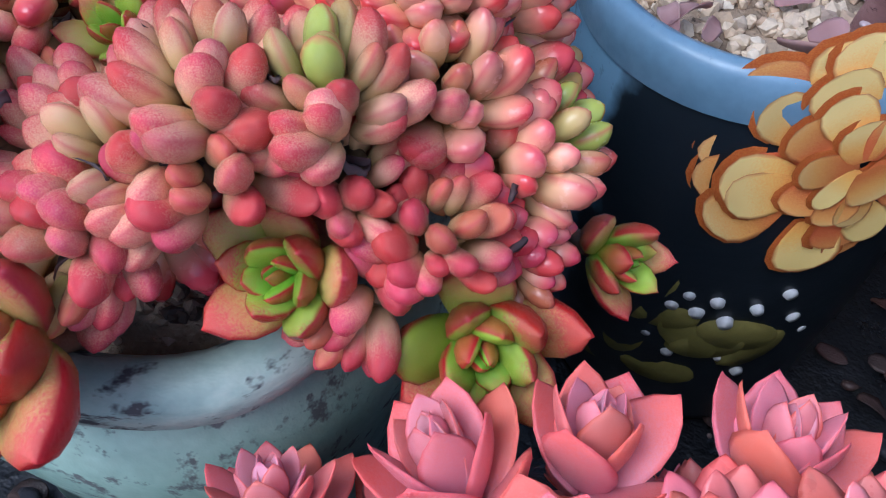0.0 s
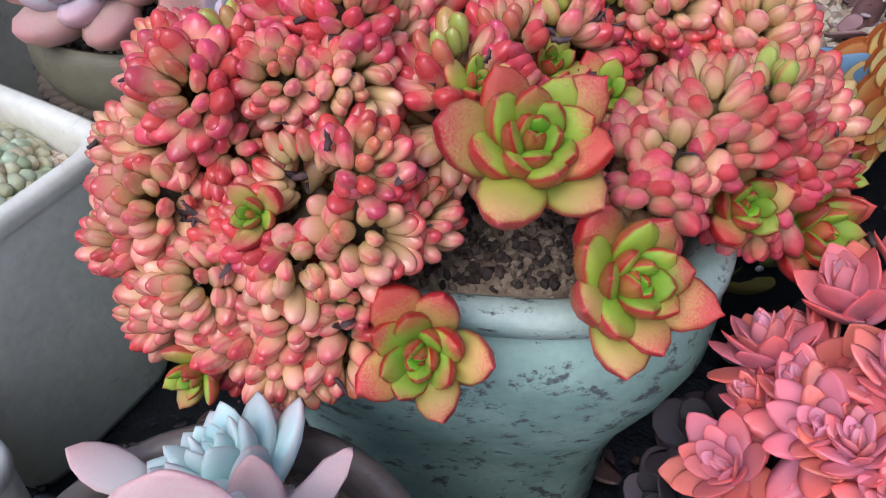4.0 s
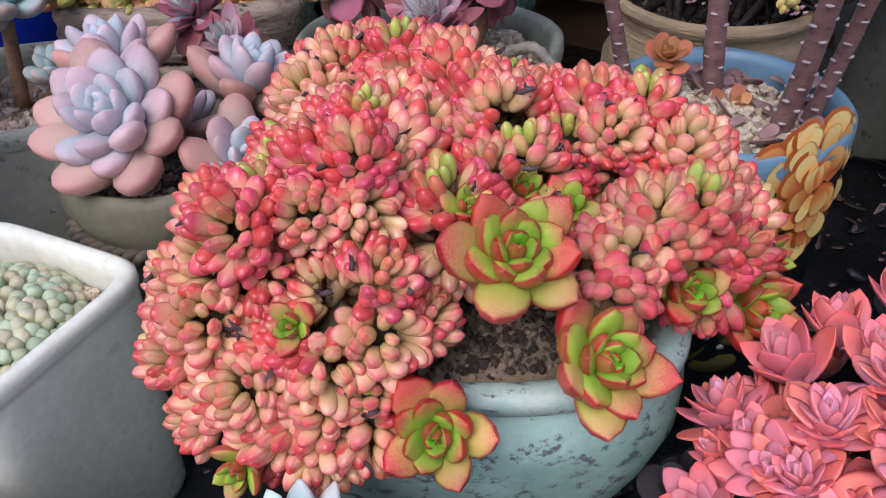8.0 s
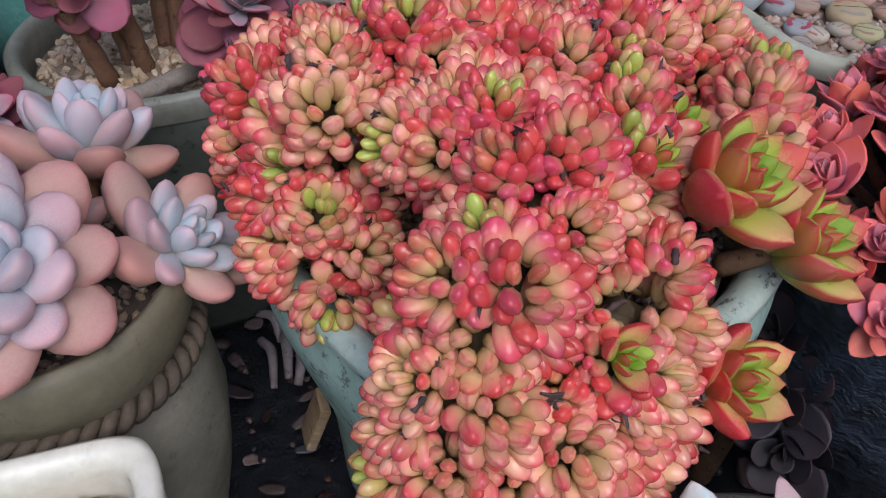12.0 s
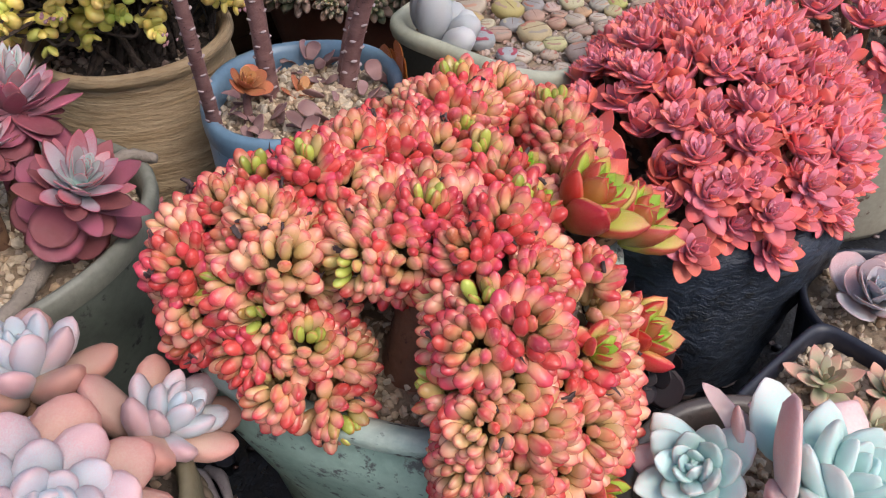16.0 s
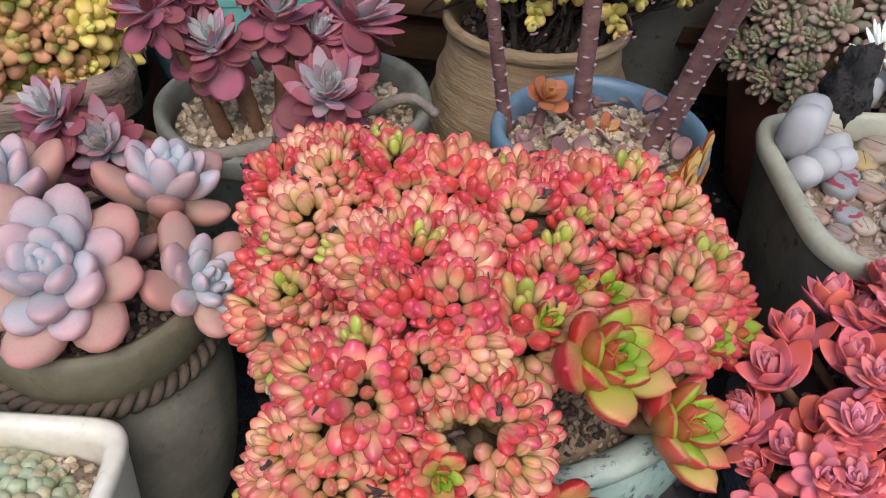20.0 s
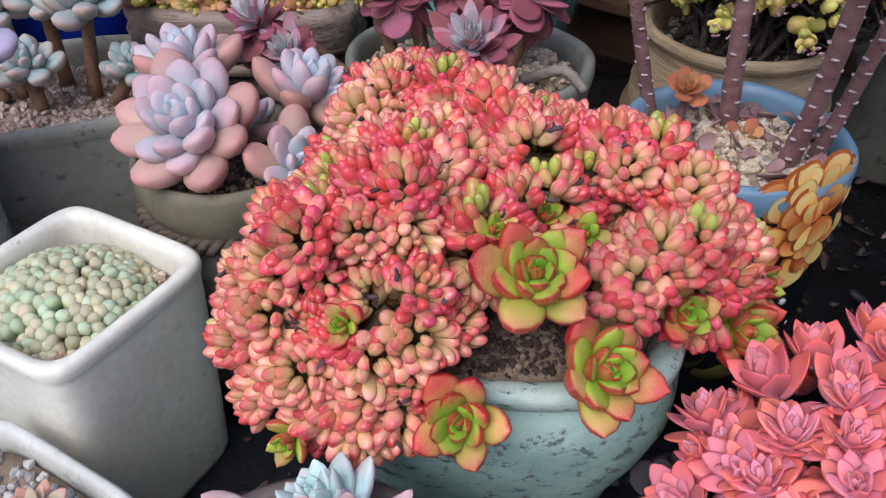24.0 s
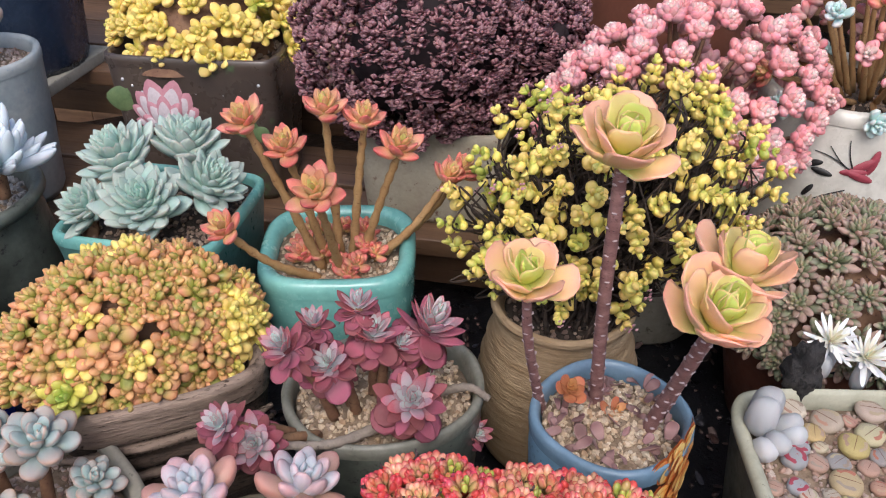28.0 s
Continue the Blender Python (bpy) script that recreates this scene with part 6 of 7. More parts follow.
for i, z in enumerate((0.018, 0.034, 0.052, 0.070, 0.088, 0.102, 0.116)):
    pts = [(-0.262 + 0.078 * q, 0.388 - 0.0475 * (1 - 0.25 * q * q) + 0.004 * noise.noise(Vector((q * 3, i, 0))), z + 0.006 * noise.noise(Vector((q * 2.5, i * 3.1, 5)))) for q in np.linspace(-0.95, 0.95, 9)]
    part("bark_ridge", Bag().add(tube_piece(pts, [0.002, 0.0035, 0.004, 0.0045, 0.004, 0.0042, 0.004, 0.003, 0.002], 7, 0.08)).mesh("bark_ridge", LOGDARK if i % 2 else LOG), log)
gravel(Vector((-0.262, 0.388, 0.145)), 0.070, 0.034, 2.6, -4, 120, 0.003, GRIT_DARK, "dark grit in the hollow log", seed=50)
gold = thing("golden_stonecrop", (-0.262, 0.39, 0.145), "mound of orange and yellow stubby rosettes", "succulent")
gp, gn = spread(190, dome((-0.270, 0.402, 0.155), 0.090, 0.052, 0.078, 0.0), 12, 51)
rng = np.random.default_rng(52)
rest = {}
for i, (p, q) in enumerate(zip(gp, gn)):
    p = p + q * (0.010 * noise.noise(Vector(p) * 38) + rng.normal() * 0.002)
    mt = YELLOW if (p[0] > -0.212 and p[1] < 0.39) or rng.random() < 0.06 else GOLD
    rosette(gold, tuple(p), rng.uniform(0.0125, 0.0175), tuple(q * 0.8 + np.array((0, 0, 0.4))), "bean", mt, 11, 82, 12, 0.55, rng.uniform(0, 6), split=p[1] < 0.374 and p[2] < 0.21 and p[0] > -0.32, bags=rest, seed=i, fresh=0.5, wide=1.05, coarse=True)
pour(rest, gold)
rosette(gold, (-0.319, 0.352, 0.172), 0.021, (-0.3, -0.7, 0.6), "plump", LIME, 16, 78, 10, 0.45, seed=3)
part("root_mass", Bag().add(lathe_piece([(0.02, 0.074), (0.5, 0.062), (0.85, 0.03), (0.95, 0.0)], 0.078, 0.043, 2, 30, 0.1)).mesh("root_mass", BARK), gold, Matrix.Translation((-0.270, 0.402, 0.150)))

# ---- cement planter with pale rosettes ----
CM, CMR = Vector((-0.362, 0.300, 0)), 20
pot("cement_planter", "weathered grey cement planter", CM, 0.072, 0.062, [(0.86, 0.0), (0.92, 0.008), (0.97, 0.06), (0.985, 0.130)], 0.008, 0.108, CEMENT, CEMENT, power=4, rot=CMR, wobble=0.05, lip=0.010, seed=55)
gravel(CM + Vector((0, 0, 0.114)), 0.062, 0.052, 3.6, CMR, 480, 0.0026, GRIT_PINK, "grey-pink grit in the cement planter", seed=56)
pale = thing("pale_blue_rosettes", CM + Vector((0, 0, 0.115)), "pale blue-green pink-tipped rosettes on short stems", "succulent")
for at, radius, s in (((-0.335, 0.310, 0.180), 0.029, 1), ((-0.366, 0.322, 0.178), 0.025, 2), ((-0.394, 0.306, 0.172), 0.022, 3), ((-0.408, 0.300, 0.150), 0.020, 4), ((-0.370, 0.290, 0.148), 0.022, 5), ((-0.312, 0.300, 0.143), 0.020, 6)):
    rosette(pale, at, radius, ((at[0] + 0.36) * 5, -0.3, 0.95), "plump", PALE, 22, 80, 2, 0.34, s, seed=s, drop=0.4)
    stem(pale, [Vector(at) + Vector((0, 0, -0.006)), (at[0] * 0.7 - 0.109, at[1], 0.116)], [0.0035, 0.0045], BARK, "stem", 8)

# ---- white round pot with lilac rosettes ----
LW = Vector((-0.402, 0.176, 0))
pot("white_round_pot", "round white glazed pot", LW, 0.058, 0.058, [(0.66, 0.0), (0.75, 0.01), (0.93, 0.06), (0.92, 0.11), (0.94, 0.130), (0.985, 0.140)], 0.006, 0.122, IVORY, IVORY, wobble=0.008, lip=0.010, seed=60)
gravel(LW + Vector((0, 0, 0.126)), 0.049, 0.049, 2, 0, 260, 0.0028, GRIT, "tan grit in the white round pot", seed=61)
lilac = thing("lilac_rosette_succulent", LW + Vector((0, 0, 0.126)), "lilac thick-leaved rosettes on a bent grey stem", "succulent")
for at, radius, s in (((-0.351, 0.203, 0.200), 0.027, 1), ((-0.388, 0.200, 0.208), 0.024, 2), ((-0.385, 0.190, 0.176), 0.022, 3), ((-0.392, 0.185, 0.150), 0.022, 4), ((-0.370, 0.180, 0.148), 0.018, 5), ((-0.360, 0.165, 0.160), 0.016, 6)):
    rosette(lilac, at, radius, ((at[0] + 0.38) * 6, -0.35, 0.95), "plump", LILAC, 14, 76, 0, 0.42, s, seed=s, drop=0.35, wide=1.15)
    stem(lilac, [Vector(at) + Vector((0, 0, -0.005)), (-0.385 + (at[0] + 0.385) * 0.8, 0.19, 0.128)], [0.0032, 0.004], BARK, "stem", 8)
stem(lilac, [(-0.42, 0.150, 0.128), (-0.405, 0.138, 0.190), (-0.378, 0.130, 0.232), (-0.356, 0.130, 0.220), (-0.345, 0.134, 0.185), (-0.356, 0.144, 0.15), (-0.37, 0.155, 0.125)], [0.008, 0.0075, 0.007, 0.007, 0.0075, 0.008, 0.008], ROOT, "looped_stem", 12, 0.05, "gnarled grey stem bent in a loop")

# ---- yellow pot, cobalt pot, grey-green pot ----
YP = Vector((-0.470, 0.360, 0))
pot("yellow_pot", "round yellow ochre glazed pot", YP, 0.052, 0.052, [(0.7, 0.0), (0.8, 0.01), (0.97, 0.06), (1.0, 0.11), (0.97, 0.150), (0.985, 0.158)], 0.006, 0.145, CREAMY, CREAMY, wobble=0.01, lip=0.010, seed=65)
gravel(YP + Vector((0, 0, 0.146)), 0.044, 0.044, 2, 0, 120, 0.003, GRIT_DARK, "dark grit in the yellow pot", seed=66)
redbean = thing("red_bean_stonecrop", YP + Vector((0, 0, 0.146)), "low mound of orange-red stubby rosettes", "succulent")
yp, yn = spread(46, dome((-0.474, 0.358, 0.145), 0.042, 0.042, 0.022, 0.0), 12, 67)
rest = {}
for i, (p, q) in enumerate(zip(yp, yn)):
    rosette(redbean, tuple(p), 0.0125, tuple(q), "plump", CORAL, 12, 76, 12, 0.5, i, split=i < 14, bags=rest, seed=i, fresh=0.2)
pour(rest, redbean)
part("root_mass", Bag().add(lathe_piece([(0.02, 0.018), (0.6, 0.014), (0.9, 0.0)], 0.040, 0.040, 2, 24)).mesh("root_mass", BARK), redbean, Matrix.Translation((-0.470, 0.360, 0.142)))

BP = Vector((-0.434, 0.480, 0))
pot("cobalt_pot", "glossy cobalt blue glazed pot with worn rim", BP, 0.062, 0.062, [(0.75, 0.0), (0.85, 0.01), (1.0, 0.05), (1.04, 0.09), (0.98, 0.135), (0.93, 0.150), (0.985, 0.170)], 0.010, 0.150, COBALT, COBALTRIM, wobble=0.008, lip=0.016, seed=70)
gravel(BP + Vector((0, 0, 0.154)), 0.052, 0.052, 2, 0, 260, 0.003, GRIT_GREY, "grey grit in the cobalt pot", seed=71)
pink = thing("dusty_pink_rosettes", BP + Vector((0, 0, 0.154)), "dusty pink thick rosettes on bare stems", "succulent")
for at, radius, s in (((-0.384, 0.478, 0.296), 0.031, 1), ((-0.394, 0.474, 0.252), 0.031, 2), ((-0.432, 0.472, 0.238), 0.024, 3), ((-0.442, 0.474, 0.205), 0.022, 4), ((-0.446, 0.480, 0.172), 0.020, 5)):
    rosette(pink, at, radius, ((at[0] + 0.41) * 4, -0.3, 0.95), "plump", PINK, 15, 78, 2, 0.4, s, seed=s, drop=0.3, wide=1.1)
    stem(pink, [Vector(at) + Vector((0, 0, -0.006)), (-0.42 + (at[0] + 0.42) * 0.7, 0.492, 0.154)], [0.0055, 0.0065], CORALSTEM, "stem", 9, 0.06)

QP = Vector((-0.398, 0.626, 0.0))
pot("grey_green_pot", "wide dark grey-green glazed pot", QP, 0.078, 0.078, [(0.6, 0.0), (0.72, 0.01), (0.96, 0.07), (1.02, 0.12), (0.94, 0.170), (0.92, 0.185), (0.985, 0.200)], 0.010, 0.175, DARKGLAZE, DARKGLAZE, wobble=0.015, lip=0.014, seed=75)
gravel(QP + Vector((0, 0, 0.183)), 0.066, 0.066, 2, 0, 420, 0.0034, GRIT_GREY, "pale grey grit in the wide pot", seed=76)
chalk = thing("chalk_finger_plant", QP + Vector((0, 0, 0.18)), "chalky blue finger-leaved succulent", "succulent")
rng = np.random.default_rng(77)
for c, n in (((-0.400, 0.63, 0.215), 60), ((-0.352, 0.600, 0.225), 55), ((-0.45, 0.62, 0.215), 50)):
    stem(chalk, [(c[0], c[1], 0.198), c], [0.006, 0.008], BARK, "stem", 8)
    for i in range(n):
        d = Vector((rng.normal(), rng.normal(), abs(rng.normal()) * 0.9 + 0.1)).normalized()
        ln = rng.uniform(0.030, 0.048)
        part("finger_leaf", leaf_mesh("finger", CHALK, 0.0, 1 + i % 3), chalk, Matrix.Translation(Vector(c) + d * 0.008) @ d.to_track_quat("Y", "Z").to_matrix().to_4x4() @ Matrix.Diagonal((ln, ln, ln, 1)))

# ---- the back row on the steps ----
BL = Vector((-0.366, 0.800, 0.10))
pot("pale_blue_pot", "pale blue-white mottled tall pot", BL, 0.062, 0.062, [(0.74, 0.0), (0.8, 0.008), (0.92, 0.08), (0.985, 0.15), (0.985, 0.160)], 0.007, 0.142, PALEBLUE, PALEBLUE, wobble=0.03, lip=0.012, seed=80)
gravel(BL + Vector((0, 0, 0.145)), 0.053, 0.053, 2, 0, 220, 0.003, GRIT_PINK, "brown grit in the pale blue pot", seed=81)
paleros = thing("pale_green_echeveria", BL + Vector((0, 0, 0.145)), "pale sea-green rosette on a dark stem", "succulent")
rosette(paleros, tuple(BL + Vector((-0.01, -0.01, 0.205))), 0.050, (0.1, -0.2, 1), "plump", PALE, 24, 76, 4, 0.36, seed=1)
stem(paleros, [BL + Vector((-0.01, -0.01, 0.19)), BL + Vector((0, 0, 0.142))], [0.008, 0.010], BARK, "stem", 10, 0.06)

NV = Vector((-0.335, 0.985, 0.180))
pot("navy_ribbed_pot", "tall navy ribbed glazed pot on a pale tile", NV, 0.085, 0.085, [(0.82, 0.0), (0.86, 0.01), (0.95, 0.10), (0.98, 0.2), (0.985, 0.215)], 0.008, 0.19, NAVY, NAVY, wobble=0.0, lip=0.014, ribs=30, rib=0.022, seed=82)
gravel(NV + Vector((0, 0, 0.192)), 0.075, 0.075, 2, 0, 160, 0.004, GRIT_DARK, "dark grit in the navy pot", seed=83)
tagged(part("tile_stand", Bag().add(box_piece(0.14, 0.14, 0.015, 0.002)).mesh("tile_stand", CEMENT), None, pose(-0.335, 0.985, 0.1725, 0, 0, -35)), "pale square tile under the navy pot", "tile")

MP = Vector((-0.149, 0.747, 0.10))
MROT = -30
mottled = pot("mottled_brown_pot", "square dark brown and green glazed pot", MP, 0.090, 0.053, [(0.86, 0.0), (0.90, 0.008), (0.96, 0.08), (0.985, 0.15), (0.985, 0.160)], 0.007, 0.142, MOTTLE, MOTTLE, power=8, rot=MROT, wobble=0.015, lip=0.012, seed=85)
gravel(MP + Vector((0, 0, 0.145)), 0.080, 0.044, 7, MROT, 260, 0.004, GRIT_DARK, "dark grit in the brown pot", seed=86)
mm = Matrix.Translation(MP) @ Matrix.Rotation(radians(MROT), 4, "Z")
for i in range(16):
    part("dot", Bag().add(lathe_piece([(0.02, 0.001), (0.8, 0.0008), (1, -0.0004)], 0.0018, 0.0018, 2, 10)).mesh("dot", DOT), mottled, mm @ pose(-0.070 + i * 0.0094, -0.0508, 0.134 - 0.006 * (i % 3), 90, 0, 0))
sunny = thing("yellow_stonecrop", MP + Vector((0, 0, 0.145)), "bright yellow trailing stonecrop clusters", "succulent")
rng = np.random.default_rng(87)
sp_, sn_ = spread(62, dome((0, 0.012, 0.152), 0.098, 0.062, 0.085, 0.05), 12, 88)
rest = {}
for i, (p, q) in enumerate(zip(sp_, sn_)):
    rosette(sunny, tuple(mm @ Vector(p)), rng.uniform(0.016, 0.024), tuple((mm.to_3x3() @ Vector(q)) + Vector((0, 0, 0.3))), "plump", YELLOW if rng.random() < 0.75 else LIME, 15, 80, 4, 0.45, i, split=q[1] < -0.5, bags=rest, seed=i, fresh=0.4)
pour(rest, sunny)
part("root_mass", Bag().add(lathe_piece([(0.02, 0.07), (0.6, 0.055), (0.95, 0.0)], 0.080, 0.050, 2, 24)).mesh("root_mass", BARK), sunny, Matrix.Translation(MP + Vector((0, 0, 0.140))))
LOTUS = surface("painted_pale_pink", (0.62, 0.54, 0.58), (0.70, 0.63, 0.66), 60.0, 0.4, 0.2)
LOTUS_EDGE = surface("painted_pink_outline", (0.52, 0.22, 0.28), (0.6, 0.3, 0.34), 60.0, 0.4, 0.2)
LOTUS_LEAF = surface("painted_moss_green", (0.10, 0.16, 0.07), (0.16, 0.22, 0.10), 40.0, 0.4, 0.2)
petal = [(0.02, 0.0012), (0.75, 0.001), (1, -0.0006)]
for i, (deg, ln) in enumerate(((-80, 0.030), (80, 0.030), (-58, 0.034), (58, 0.034), (-36, 0.038), (36, 0.038), (-14, 0.042), (16, 0.042), (-66, 0.022), (64, 0.022), (-30, 0.026), (30, 0.026), (0, 0.028))):
    m = mm @ pose(-0.030, -0.0500 - i * 0.0004, 0.084, 90, 0, 0) @ Matrix.Rotation(radians(-deg), 4, "Z") @ Matrix.Translation((0, ln * 0.62, 0)) @ Matrix.Diagonal((1.3, 1.2, 1, 1))
    part("petal_outline", Bag().add(lathe_piece(petal, ln * 0.26, ln * 0.56, 1.6, 16)).mesh("petal_outline", LOTUS_EDGE), mottled, m)
    part("petal", Bag().add(lathe_piece(petal, ln * 0.23, ln * 0.52, 1.6, 16)).mesh("petal", LOTUS), mottled, m @ Matrix.Translation((0, -0.001, 0.0003)))
for x, z, s in ((-0.072, 0.112, 0.020), (-0.062, 0.118, 0.014), (0.052, 0.086, 0.018), (0.064, 0.080, 0.014)):
    part("painted_leaf", Bag().add(lathe_piece(petal, s, s * 0.7, 2, 16, 0.15)).mesh("painted_leaf", LOTUS_LEAF), mottled, mm @ pose(x, -0.0498, z, 90, 0, 0))

PP = Vector((0.050, 0.602, 0.10))
pot("speckled_stone_pot", "cream stoneware pot with brown speckles", PP, 0.076, 0.052, [(0.86, 0.0), (0.90, 0.006), (0.96, 0.06), (0.985, 0.095), (0.985, 0.105)], 0.007, 0.088, STONEPOT, STONEPOT, power=7, rot=-30, wobble=0.02, lip=0.012, seed=91)
gravel(PP + Vector((0, 0, 0.092)), 0.067, 0.044, 6, -30, 160, 0.004, GRIT_DARK, "dark grit in the speckled pot", seed=92)
purple = thing("purple_black_bush", PP + Vector((0, 0, 0.092)), "dense rounded bush of tiny purple-black leaves", "succulent")
rng = np.random.default_rng(93)
pc = np.array((0.042, 0.595, 0.285))
rest = {}
for blob, (c, r, n) in enumerate(((pc, (0.120, 0.078, 0.090), 330), (np.array((0.150, 0.560, 0.258)), (0.040, 0.040, 0.064), 80))):
    qp, qn = spread(n, dome(c, *r, -0.85), 8, 94 + blob)
    for i, (p, q) in enumerate(zip(qp, qn)):
        p, lump = p + q * rng.normal() * 0.005, rng.uniform(0.010, 0.017)
        alone = i % 25 == 0
        if alone:
            bud = part("leaf_cluster", Bag().add(pebble_piece(2), Matrix.Diagonal((0.005, 0.005, 0.005, 1))).mesh("leaf_cluster", PURPLE), purple, Matrix.Translation(p))
        for j in range(44 if not alone else 30):
            d = Vector(rng.normal(size=3) * 0.75 + q).normalized()
            ln = rng.uniform(0.0040, 0.0066)
            m = Matrix.Translation(Vector(p) + d * (lump * 0.8 - ln * 0.5)) @ Vector(d + Vector(rng.normal(size=3) * 0.35)).to_track_quat("Y", "Z").to_matrix().to_4x4() @ Matrix.Diagonal((ln * 1.7, ln, ln * 1.5, 1))
            if alone:
                part("leaf", leaf_mesh("petal", PURPLE, 0.0, 1 + j % 3), bud, m)
            else:
                rest.setdefault(PURPLE, Bag()).add(leaf_piece("plump" if j % 3 else "petal", 0.0, 4, 1 + j % 3, True), m)
    # added solid core, its dark colour standing for shade between the leaf lumps
    part("twig_mass", Bag().add(lathe_piece([(0.05, -r[2] * 0.85), (0.6, -r[2] * 0.65), (0.88, -0.01), (0.6, r[2] * 0.58), (0.05, r[2] * 0.78)], r[0] * 0.78, r[1] * 0.78, 2, 24, 0.08)).mesh("twig_mass", HEART_SHADE), purple, Matrix.Translation(c))
pour(rest, purple)
stem(purple, [PP + Vector((0, 0, 0.09)), PP + Vector((0.0, 0, 0.14))], [0.012, 0.014], BARK, "stem", 10)

FP = Vector((0.225, 0.452, 0))
pot("grey_clay_pot", "plain grey clay pot under the pink bush", FP, 0.07, 0.07, [(0.75, 0.0), (0.8, 0.006), (0.95, 0.12), (0.985, 0.185), (0.985, 0.2)], 0.007, 0.18, CEMENT, CEMENT, lip=0.012, seed=96)
gravel(FP + Vector((0, 0, 0.184)), 0.061, 0.061, 2, 0, 120, 0.003, GRIT_DARK, "dark grit in the grey clay pot", seed=97)
blush = thing("pink_white_bush", FP + Vector((0, 0, 0.184)), "branching bush of pink rosettes with white hearts", "succulent")
rng = np.random.default_rng(98)
hp, hn = spread(96, dome((0.228, 0.440, 0.232), 0.146, 0.085, 0.108, -0.3), 12, 99)
rest = {}
for i, (p, q) in enumerate(zip(hp, hn)):
    if p[1] < 0.395 and p[0] < 0.17:
        continue
    rosette(blush, tuple(p), rng.uniform(0.0135, 0.0175), tuple(q + np.array((0, 0, 0.25))), "bean", BLUSH, 24, 88, 16, 0.50, i, split=i % 7 == 0, seed=i, wide=1.1, drop=0.45, bags=rest)
    if i % 3:
        continue
    stem(blush, [Vector(p) - Vector(q) * 0.004, Vector((0.225, 0.45, 0.2)).lerp(Vector(p), 0.5), (0.225 + rng.normal() * 0.012, 0.452 + rng.normal() * 0.012, 0.184)], [0.0018, 0.0026, 0.0036], BARK, "stem", 7, 0.05)

pour(rest, blush)
VP = Vector((0.418, 0.430, 0))
tall_white = pot("tall_white_pot", "tall ivory pot painted with black twigs and red flowers", VP, 0.092, 0.092, [(0.86, 0.0), (0.92, 0.01), (1.0, 0.09), (0.98, 0.18), (0.90, 0.235), (0.88, 0.245)], 0.008, 0.228, IVORY, IVORY, wobble=0.02, lip=0.014, seed=100)
gravel(VP + Vector((0, 0, 0.232)), 0.072, 0.072, 2, 0, 160, 0.004, GRIT_DARK, "dark grit in the tall white pot", seed=101)
mixed_plant = thing("pink_green_bush", VP + Vector((0, 0, 0.232)), "pink and mint rosettes on tan branches", "succulent")
hp, hn = spread(44, dome((0.418, 0.425, 0.245), 0.100, 0.085, 0.100, -0.05), 12, 102)
rest = {}
for i, (p, q) in enumerate(zip(hp, hn)):
    mt = (BLUSH, BLUSH, MINT, CORAL)[i % 4]
    rosette(mixed_plant, tuple(p), rng.uniform(0.014, 0.019), tuple(q), "plump", mt, 15, 82, 10, 0.42, i, split=i < 12, bags=rest, seed=i, wide=1.1, drop=0.45)
    stem(mixed_plant, [Vector(p) - Vector(q) * 0.004, (0.448 + (p[0] - 0.448) * 0.4, 0.43 + (p[1] - 0.43) * 0.4, 0.232)], [0.002, 0.0034], CORALSTEM, "stem", 7, 0.05)
pour(rest, mixed_plant)
wv = lambda deg, z: (VP.x + math.cos(radians(deg)) * 0.0925 * float(np.interp(z, [0, 0.09, 0.18, 0.235], [0.93, 1.0, 0.985, 0.915])), VP.y + math.sin(radians(deg)) * 0.0925 * float(np.interp(z, [0, 0.09, 0.18, 0.235], [0.93, 1.0, 0.985, 0.915])), z)
for line in (((-150, 0.205), (-140, 0.202), (-128, 0.192)), ((-142, 0.212), (-135, 0.2), (-128, 0.192), (-118, 0.185)), ((-150, 0.15), (-140, 0.162), (-128, 0.172)), ((-145, 0.135), (-136, 0.15), (-126, 0.168)), ((-132, 0.22), (-130, 0.205), (-126, 0.19))):
    part("twig", Bag().add(tube_piece([wv(*q) for q in line], [0.0004, 0.0006, 0.0008][:len(line)] + [0.0008] * (len(line) - 3), 6)).mesh("twig", INKLINE), tall_white)
for deg, z, t, mt, ln in ((-150, 0.192, 20, INKLINE, 0.011), (-143, 0.186, -10, INKLINE, 0.010), (-148, 0.165, 60, INKLINE, 0.008), (-138, 0.145, 70, INKLINE, 0.008), (-130, 0.158, 15, INKLINE, 0.010), (-122, 0.196, 35, CRIMSON, 0.014), (-122, 0.186, -20, CRIMSON, 0.013), (-116, 0.200, 80, CRIMSON, 0.013), (-126, 0.190, 5, CRIMSON, 0.012)):
    at = wv(deg, z)
    part("painted_leaf", Bag().add(lathe_piece([(0.02, 0.0009), (0.8, 0.0007), (1, -0.0006)], ln, ln * 0.33, 2, 14)).mesh("painted_leaf", mt), tall_white, facing(at, (math.cos(radians(deg)), math.sin(radians(deg)), 0.0)) @ Matrix.Rotation(radians(t), 4, "Z"))

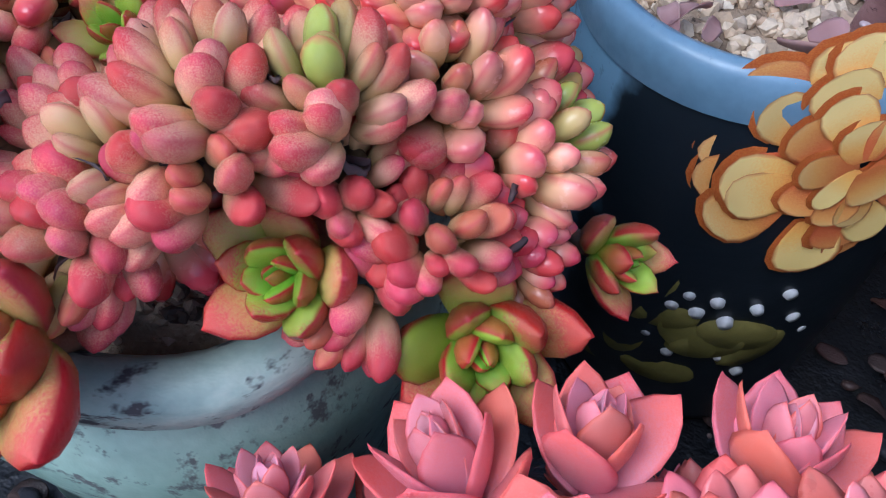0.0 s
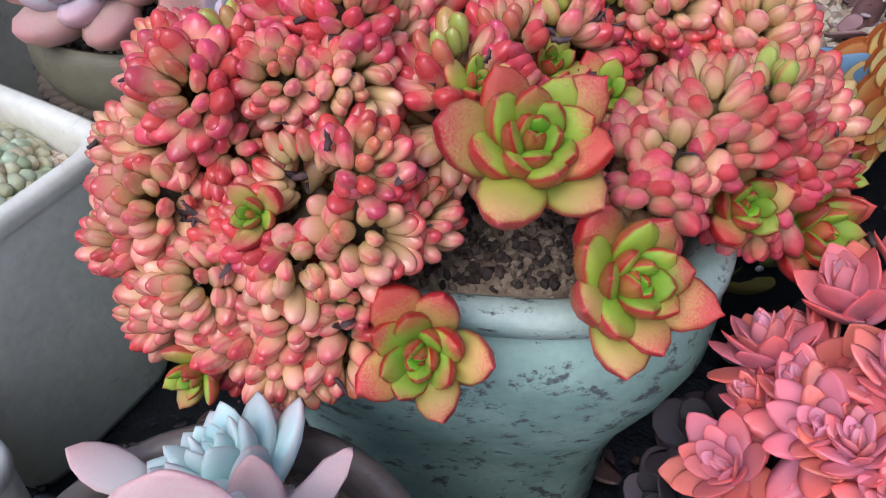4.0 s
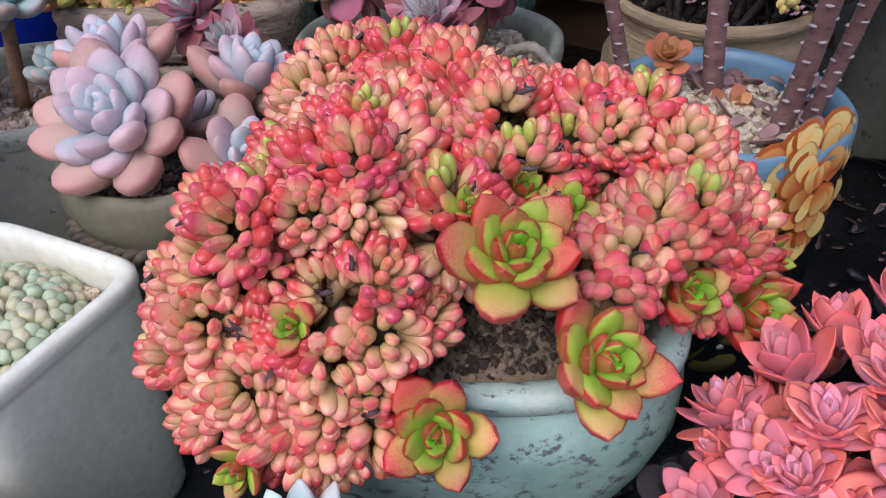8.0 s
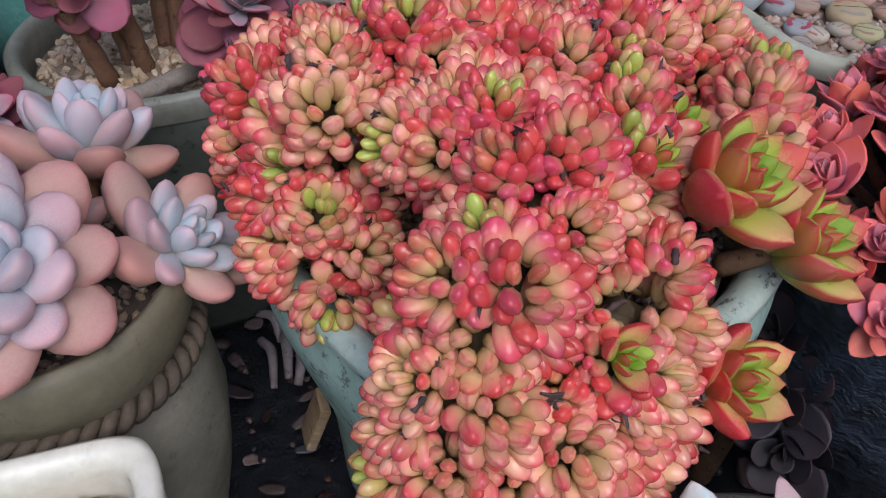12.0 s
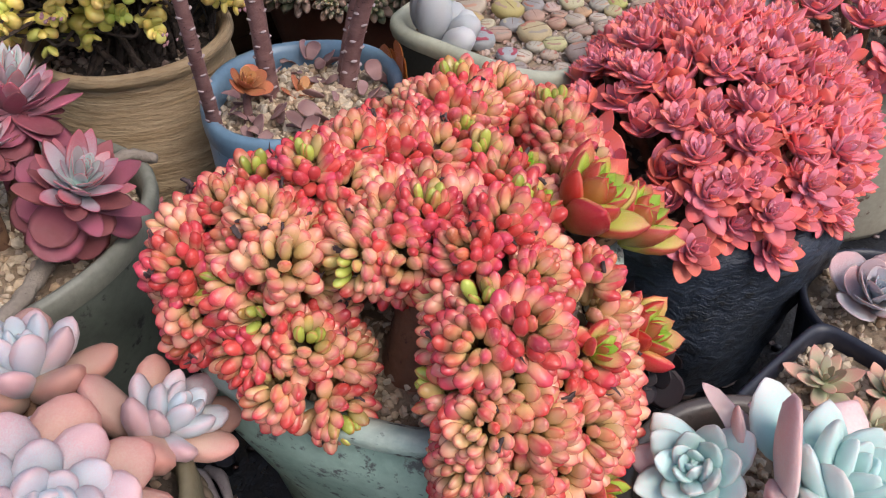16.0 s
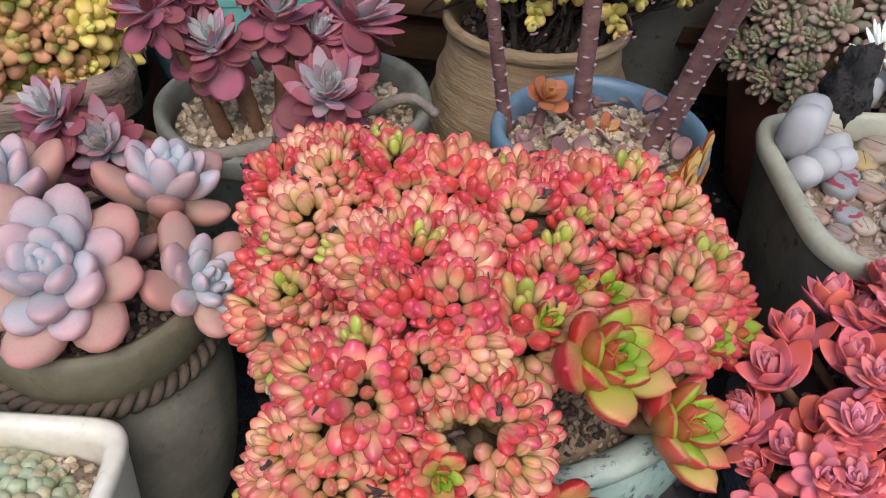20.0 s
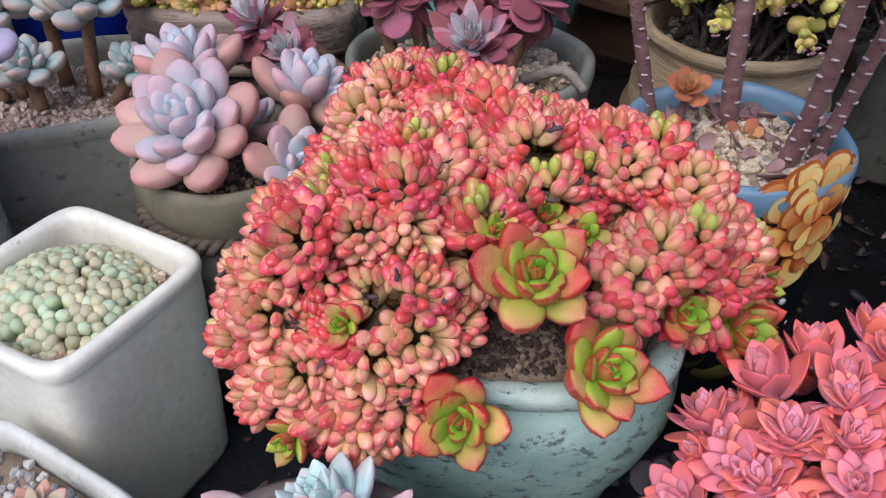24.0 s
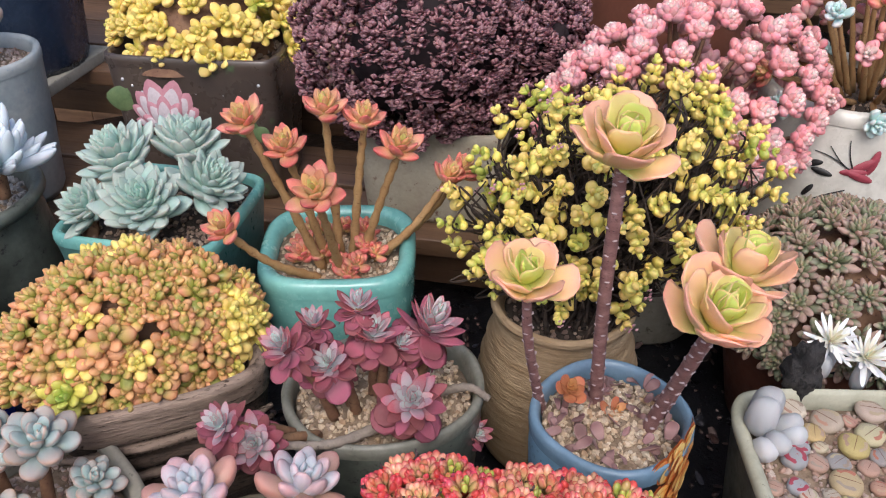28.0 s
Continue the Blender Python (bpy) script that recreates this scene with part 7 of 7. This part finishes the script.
HP = Vector((0.278, 0.268, 0))
pot("red_brown_bowl", "wide red-brown plastic bowl", HP, 0.092, 0.092, [(0.7, 0.0), (0.75, 0.006), (0.92, 0.08), (0.985, 0.125), (0.985, 0.135)], 0.005, 0.12, RUST, PLASTIC, lip=0.010, seed=105)
gravel(HP + Vector((0, 0, 0.122)), 0.083, 0.083, 2, 0, 200, 0.004, GRIT_DARK, "dark grit in the red-brown bowl", seed=106)
clump = thing("grey_green_clump", HP + Vector((0, 0, 0.122)), "crowded clump of grey-green stubby rosettes", "succulent")
hp, hn = spread(92, dome((0.278, 0.272, 0.122), 0.098, 0.092, 0.085, 0.0), 12, 107)
rest = {}
for i, (p, q) in enumerate(zip(hp, hn)):
    rosette(clump, tuple(p), rng.uniform(0.015, 0.020), tuple(q + np.array((0, 0, 0.3))), "bean", GREY, 34, 86, 10, 0.5, i, split=q[0] < -0.5 and q[1] < 0.3, bags=rest, seed=i, wide=0.66, fresh=0.5, coarse=True)
pour(rest, clump)
part("root_mass", Bag().add(lathe_piece([(0.02, 0.07), (0.6, 0.055), (0.95, 0.0)], 0.086, 0.080, 2, 24)).mesh("root_mass", BARK), clump, Matrix.Translation((0.278, 0.272, 0.122)))

OP = Vector((0.195, 0.735, 0.10))
striped_pot = pot("painted_white_pot", "white pot with an azure painted band", OP, 0.07, 0.07, [(0.8, 0.0), (0.85, 0.008), (0.97, 0.1), (0.985, 0.26)], 0.007, 0.24, IVORY, IVORY, lip=0.014, seed=110)
for deg, wd, z in ((-108, 0.010, 0.175), (-96, 0.006, 0.205), (-120, 0.005, 0.215)):
    part("stripe", Bag().add(lathe_piece([(0.02, 0.0016), (0.8, 0.0012), (1, -0.0008)], wd, 0.05, 3, 20, 0.15, wd * 999)).mesh("stripe", AZURE), striped_pot, facing((OP.x + math.cos(radians(deg)) * 0.0695, OP.y + math.sin(radians(deg)) * 0.0695, 0.10 + z), (math.cos(radians(deg)), math.sin(radians(deg)), 0.0)))
BRN = Vector((0.335, 0.640, 0.10))
pot("brown_tall_pot", "plain brown glazed tall pot", BRN, 0.10, 0.10, [(0.8, 0.0), (0.85, 0.008), (0.97, 0.1), (0.985, 0.28)], 0.008, 0.26, RUST, RUST, lip=0.014, seed=111)

# ---- fallen leaves on the bench ----
rng = np.random.default_rng(120)
lit = Bag()
for _ in range(1100):
    x, y = rng.uniform(-0.5, 0.35), rng.uniform(-0.16, 0.52)
    ln = rng.uniform(0.005, 0.016)
    lit.add(leaf_piece(("petal", "curl", "bean", "blade")[int(rng.integers(4))], 0.0, 6, int(rng.integers(1, 5))), Matrix.Translation((x, y, 0.003)) @ Euler((rng.uniform(-0.3, 0.3), rng.uniform(-0.4, 0.4), rng.uniform(0, 6.3))).to_matrix().to_4x4() @ Matrix.Diagonal((ln, ln, ln, 1)))
for _ in range(900):
    s = rng.uniform(0.0012, 0.0045)
    lit.add(pebble_piece(int(rng.integers(8))), Matrix.Translation((rng.uniform(-0.5, 0.35), rng.uniform(-0.16, 0.52), s * 0.5)) @ Matrix.Diagonal((s, s, s * 0.7, 1)))
tagged(part("leaf_litter", lit.mesh("leaf_litter", LITTER)), "fallen leaves and grit on the wet bench", "leaf litter", kind="stuff")
for pts, w in ((((-0.128, 0.238, 0.008), (-0.133, 0.228, 0.014), (-0.142, 0.216, 0.006)), 0.0028), (((-0.124, 0.232, 0.006), (-0.130, 0.220, 0.012), (-0.141, 0.210, 0.006)), 0.0030), (((-0.137, 0.246, 0.005), (-0.140, 0.232, 0.010), (-0.150, 0.217, 0.005)), 0.0024), (((-0.128, 0.262, 0.006), (-0.126, 0.25, 0.011), (-0.131, 0.238, 0.006)), 0.0022)):
    tagged(part("dry_stalk", Bag().add(tube_piece(pts, [w, w * 1.1, w * 0.7], 7)).mesh("dry_stalk", DRYSTALK)), "pale grey curled dry stalk on the wet bench", "dry stalk", "dry stalks on the bench")
tagged(part("pot_shard", Bag().add(box_piece(0.016, 0.005, 0.024, 0.001)).mesh("pot_shard", TERRA), None, pose(-0.150, 0.184, 0.013, 24, 8, 62)), "broken piece of orange clay pot on the bench", "shard")
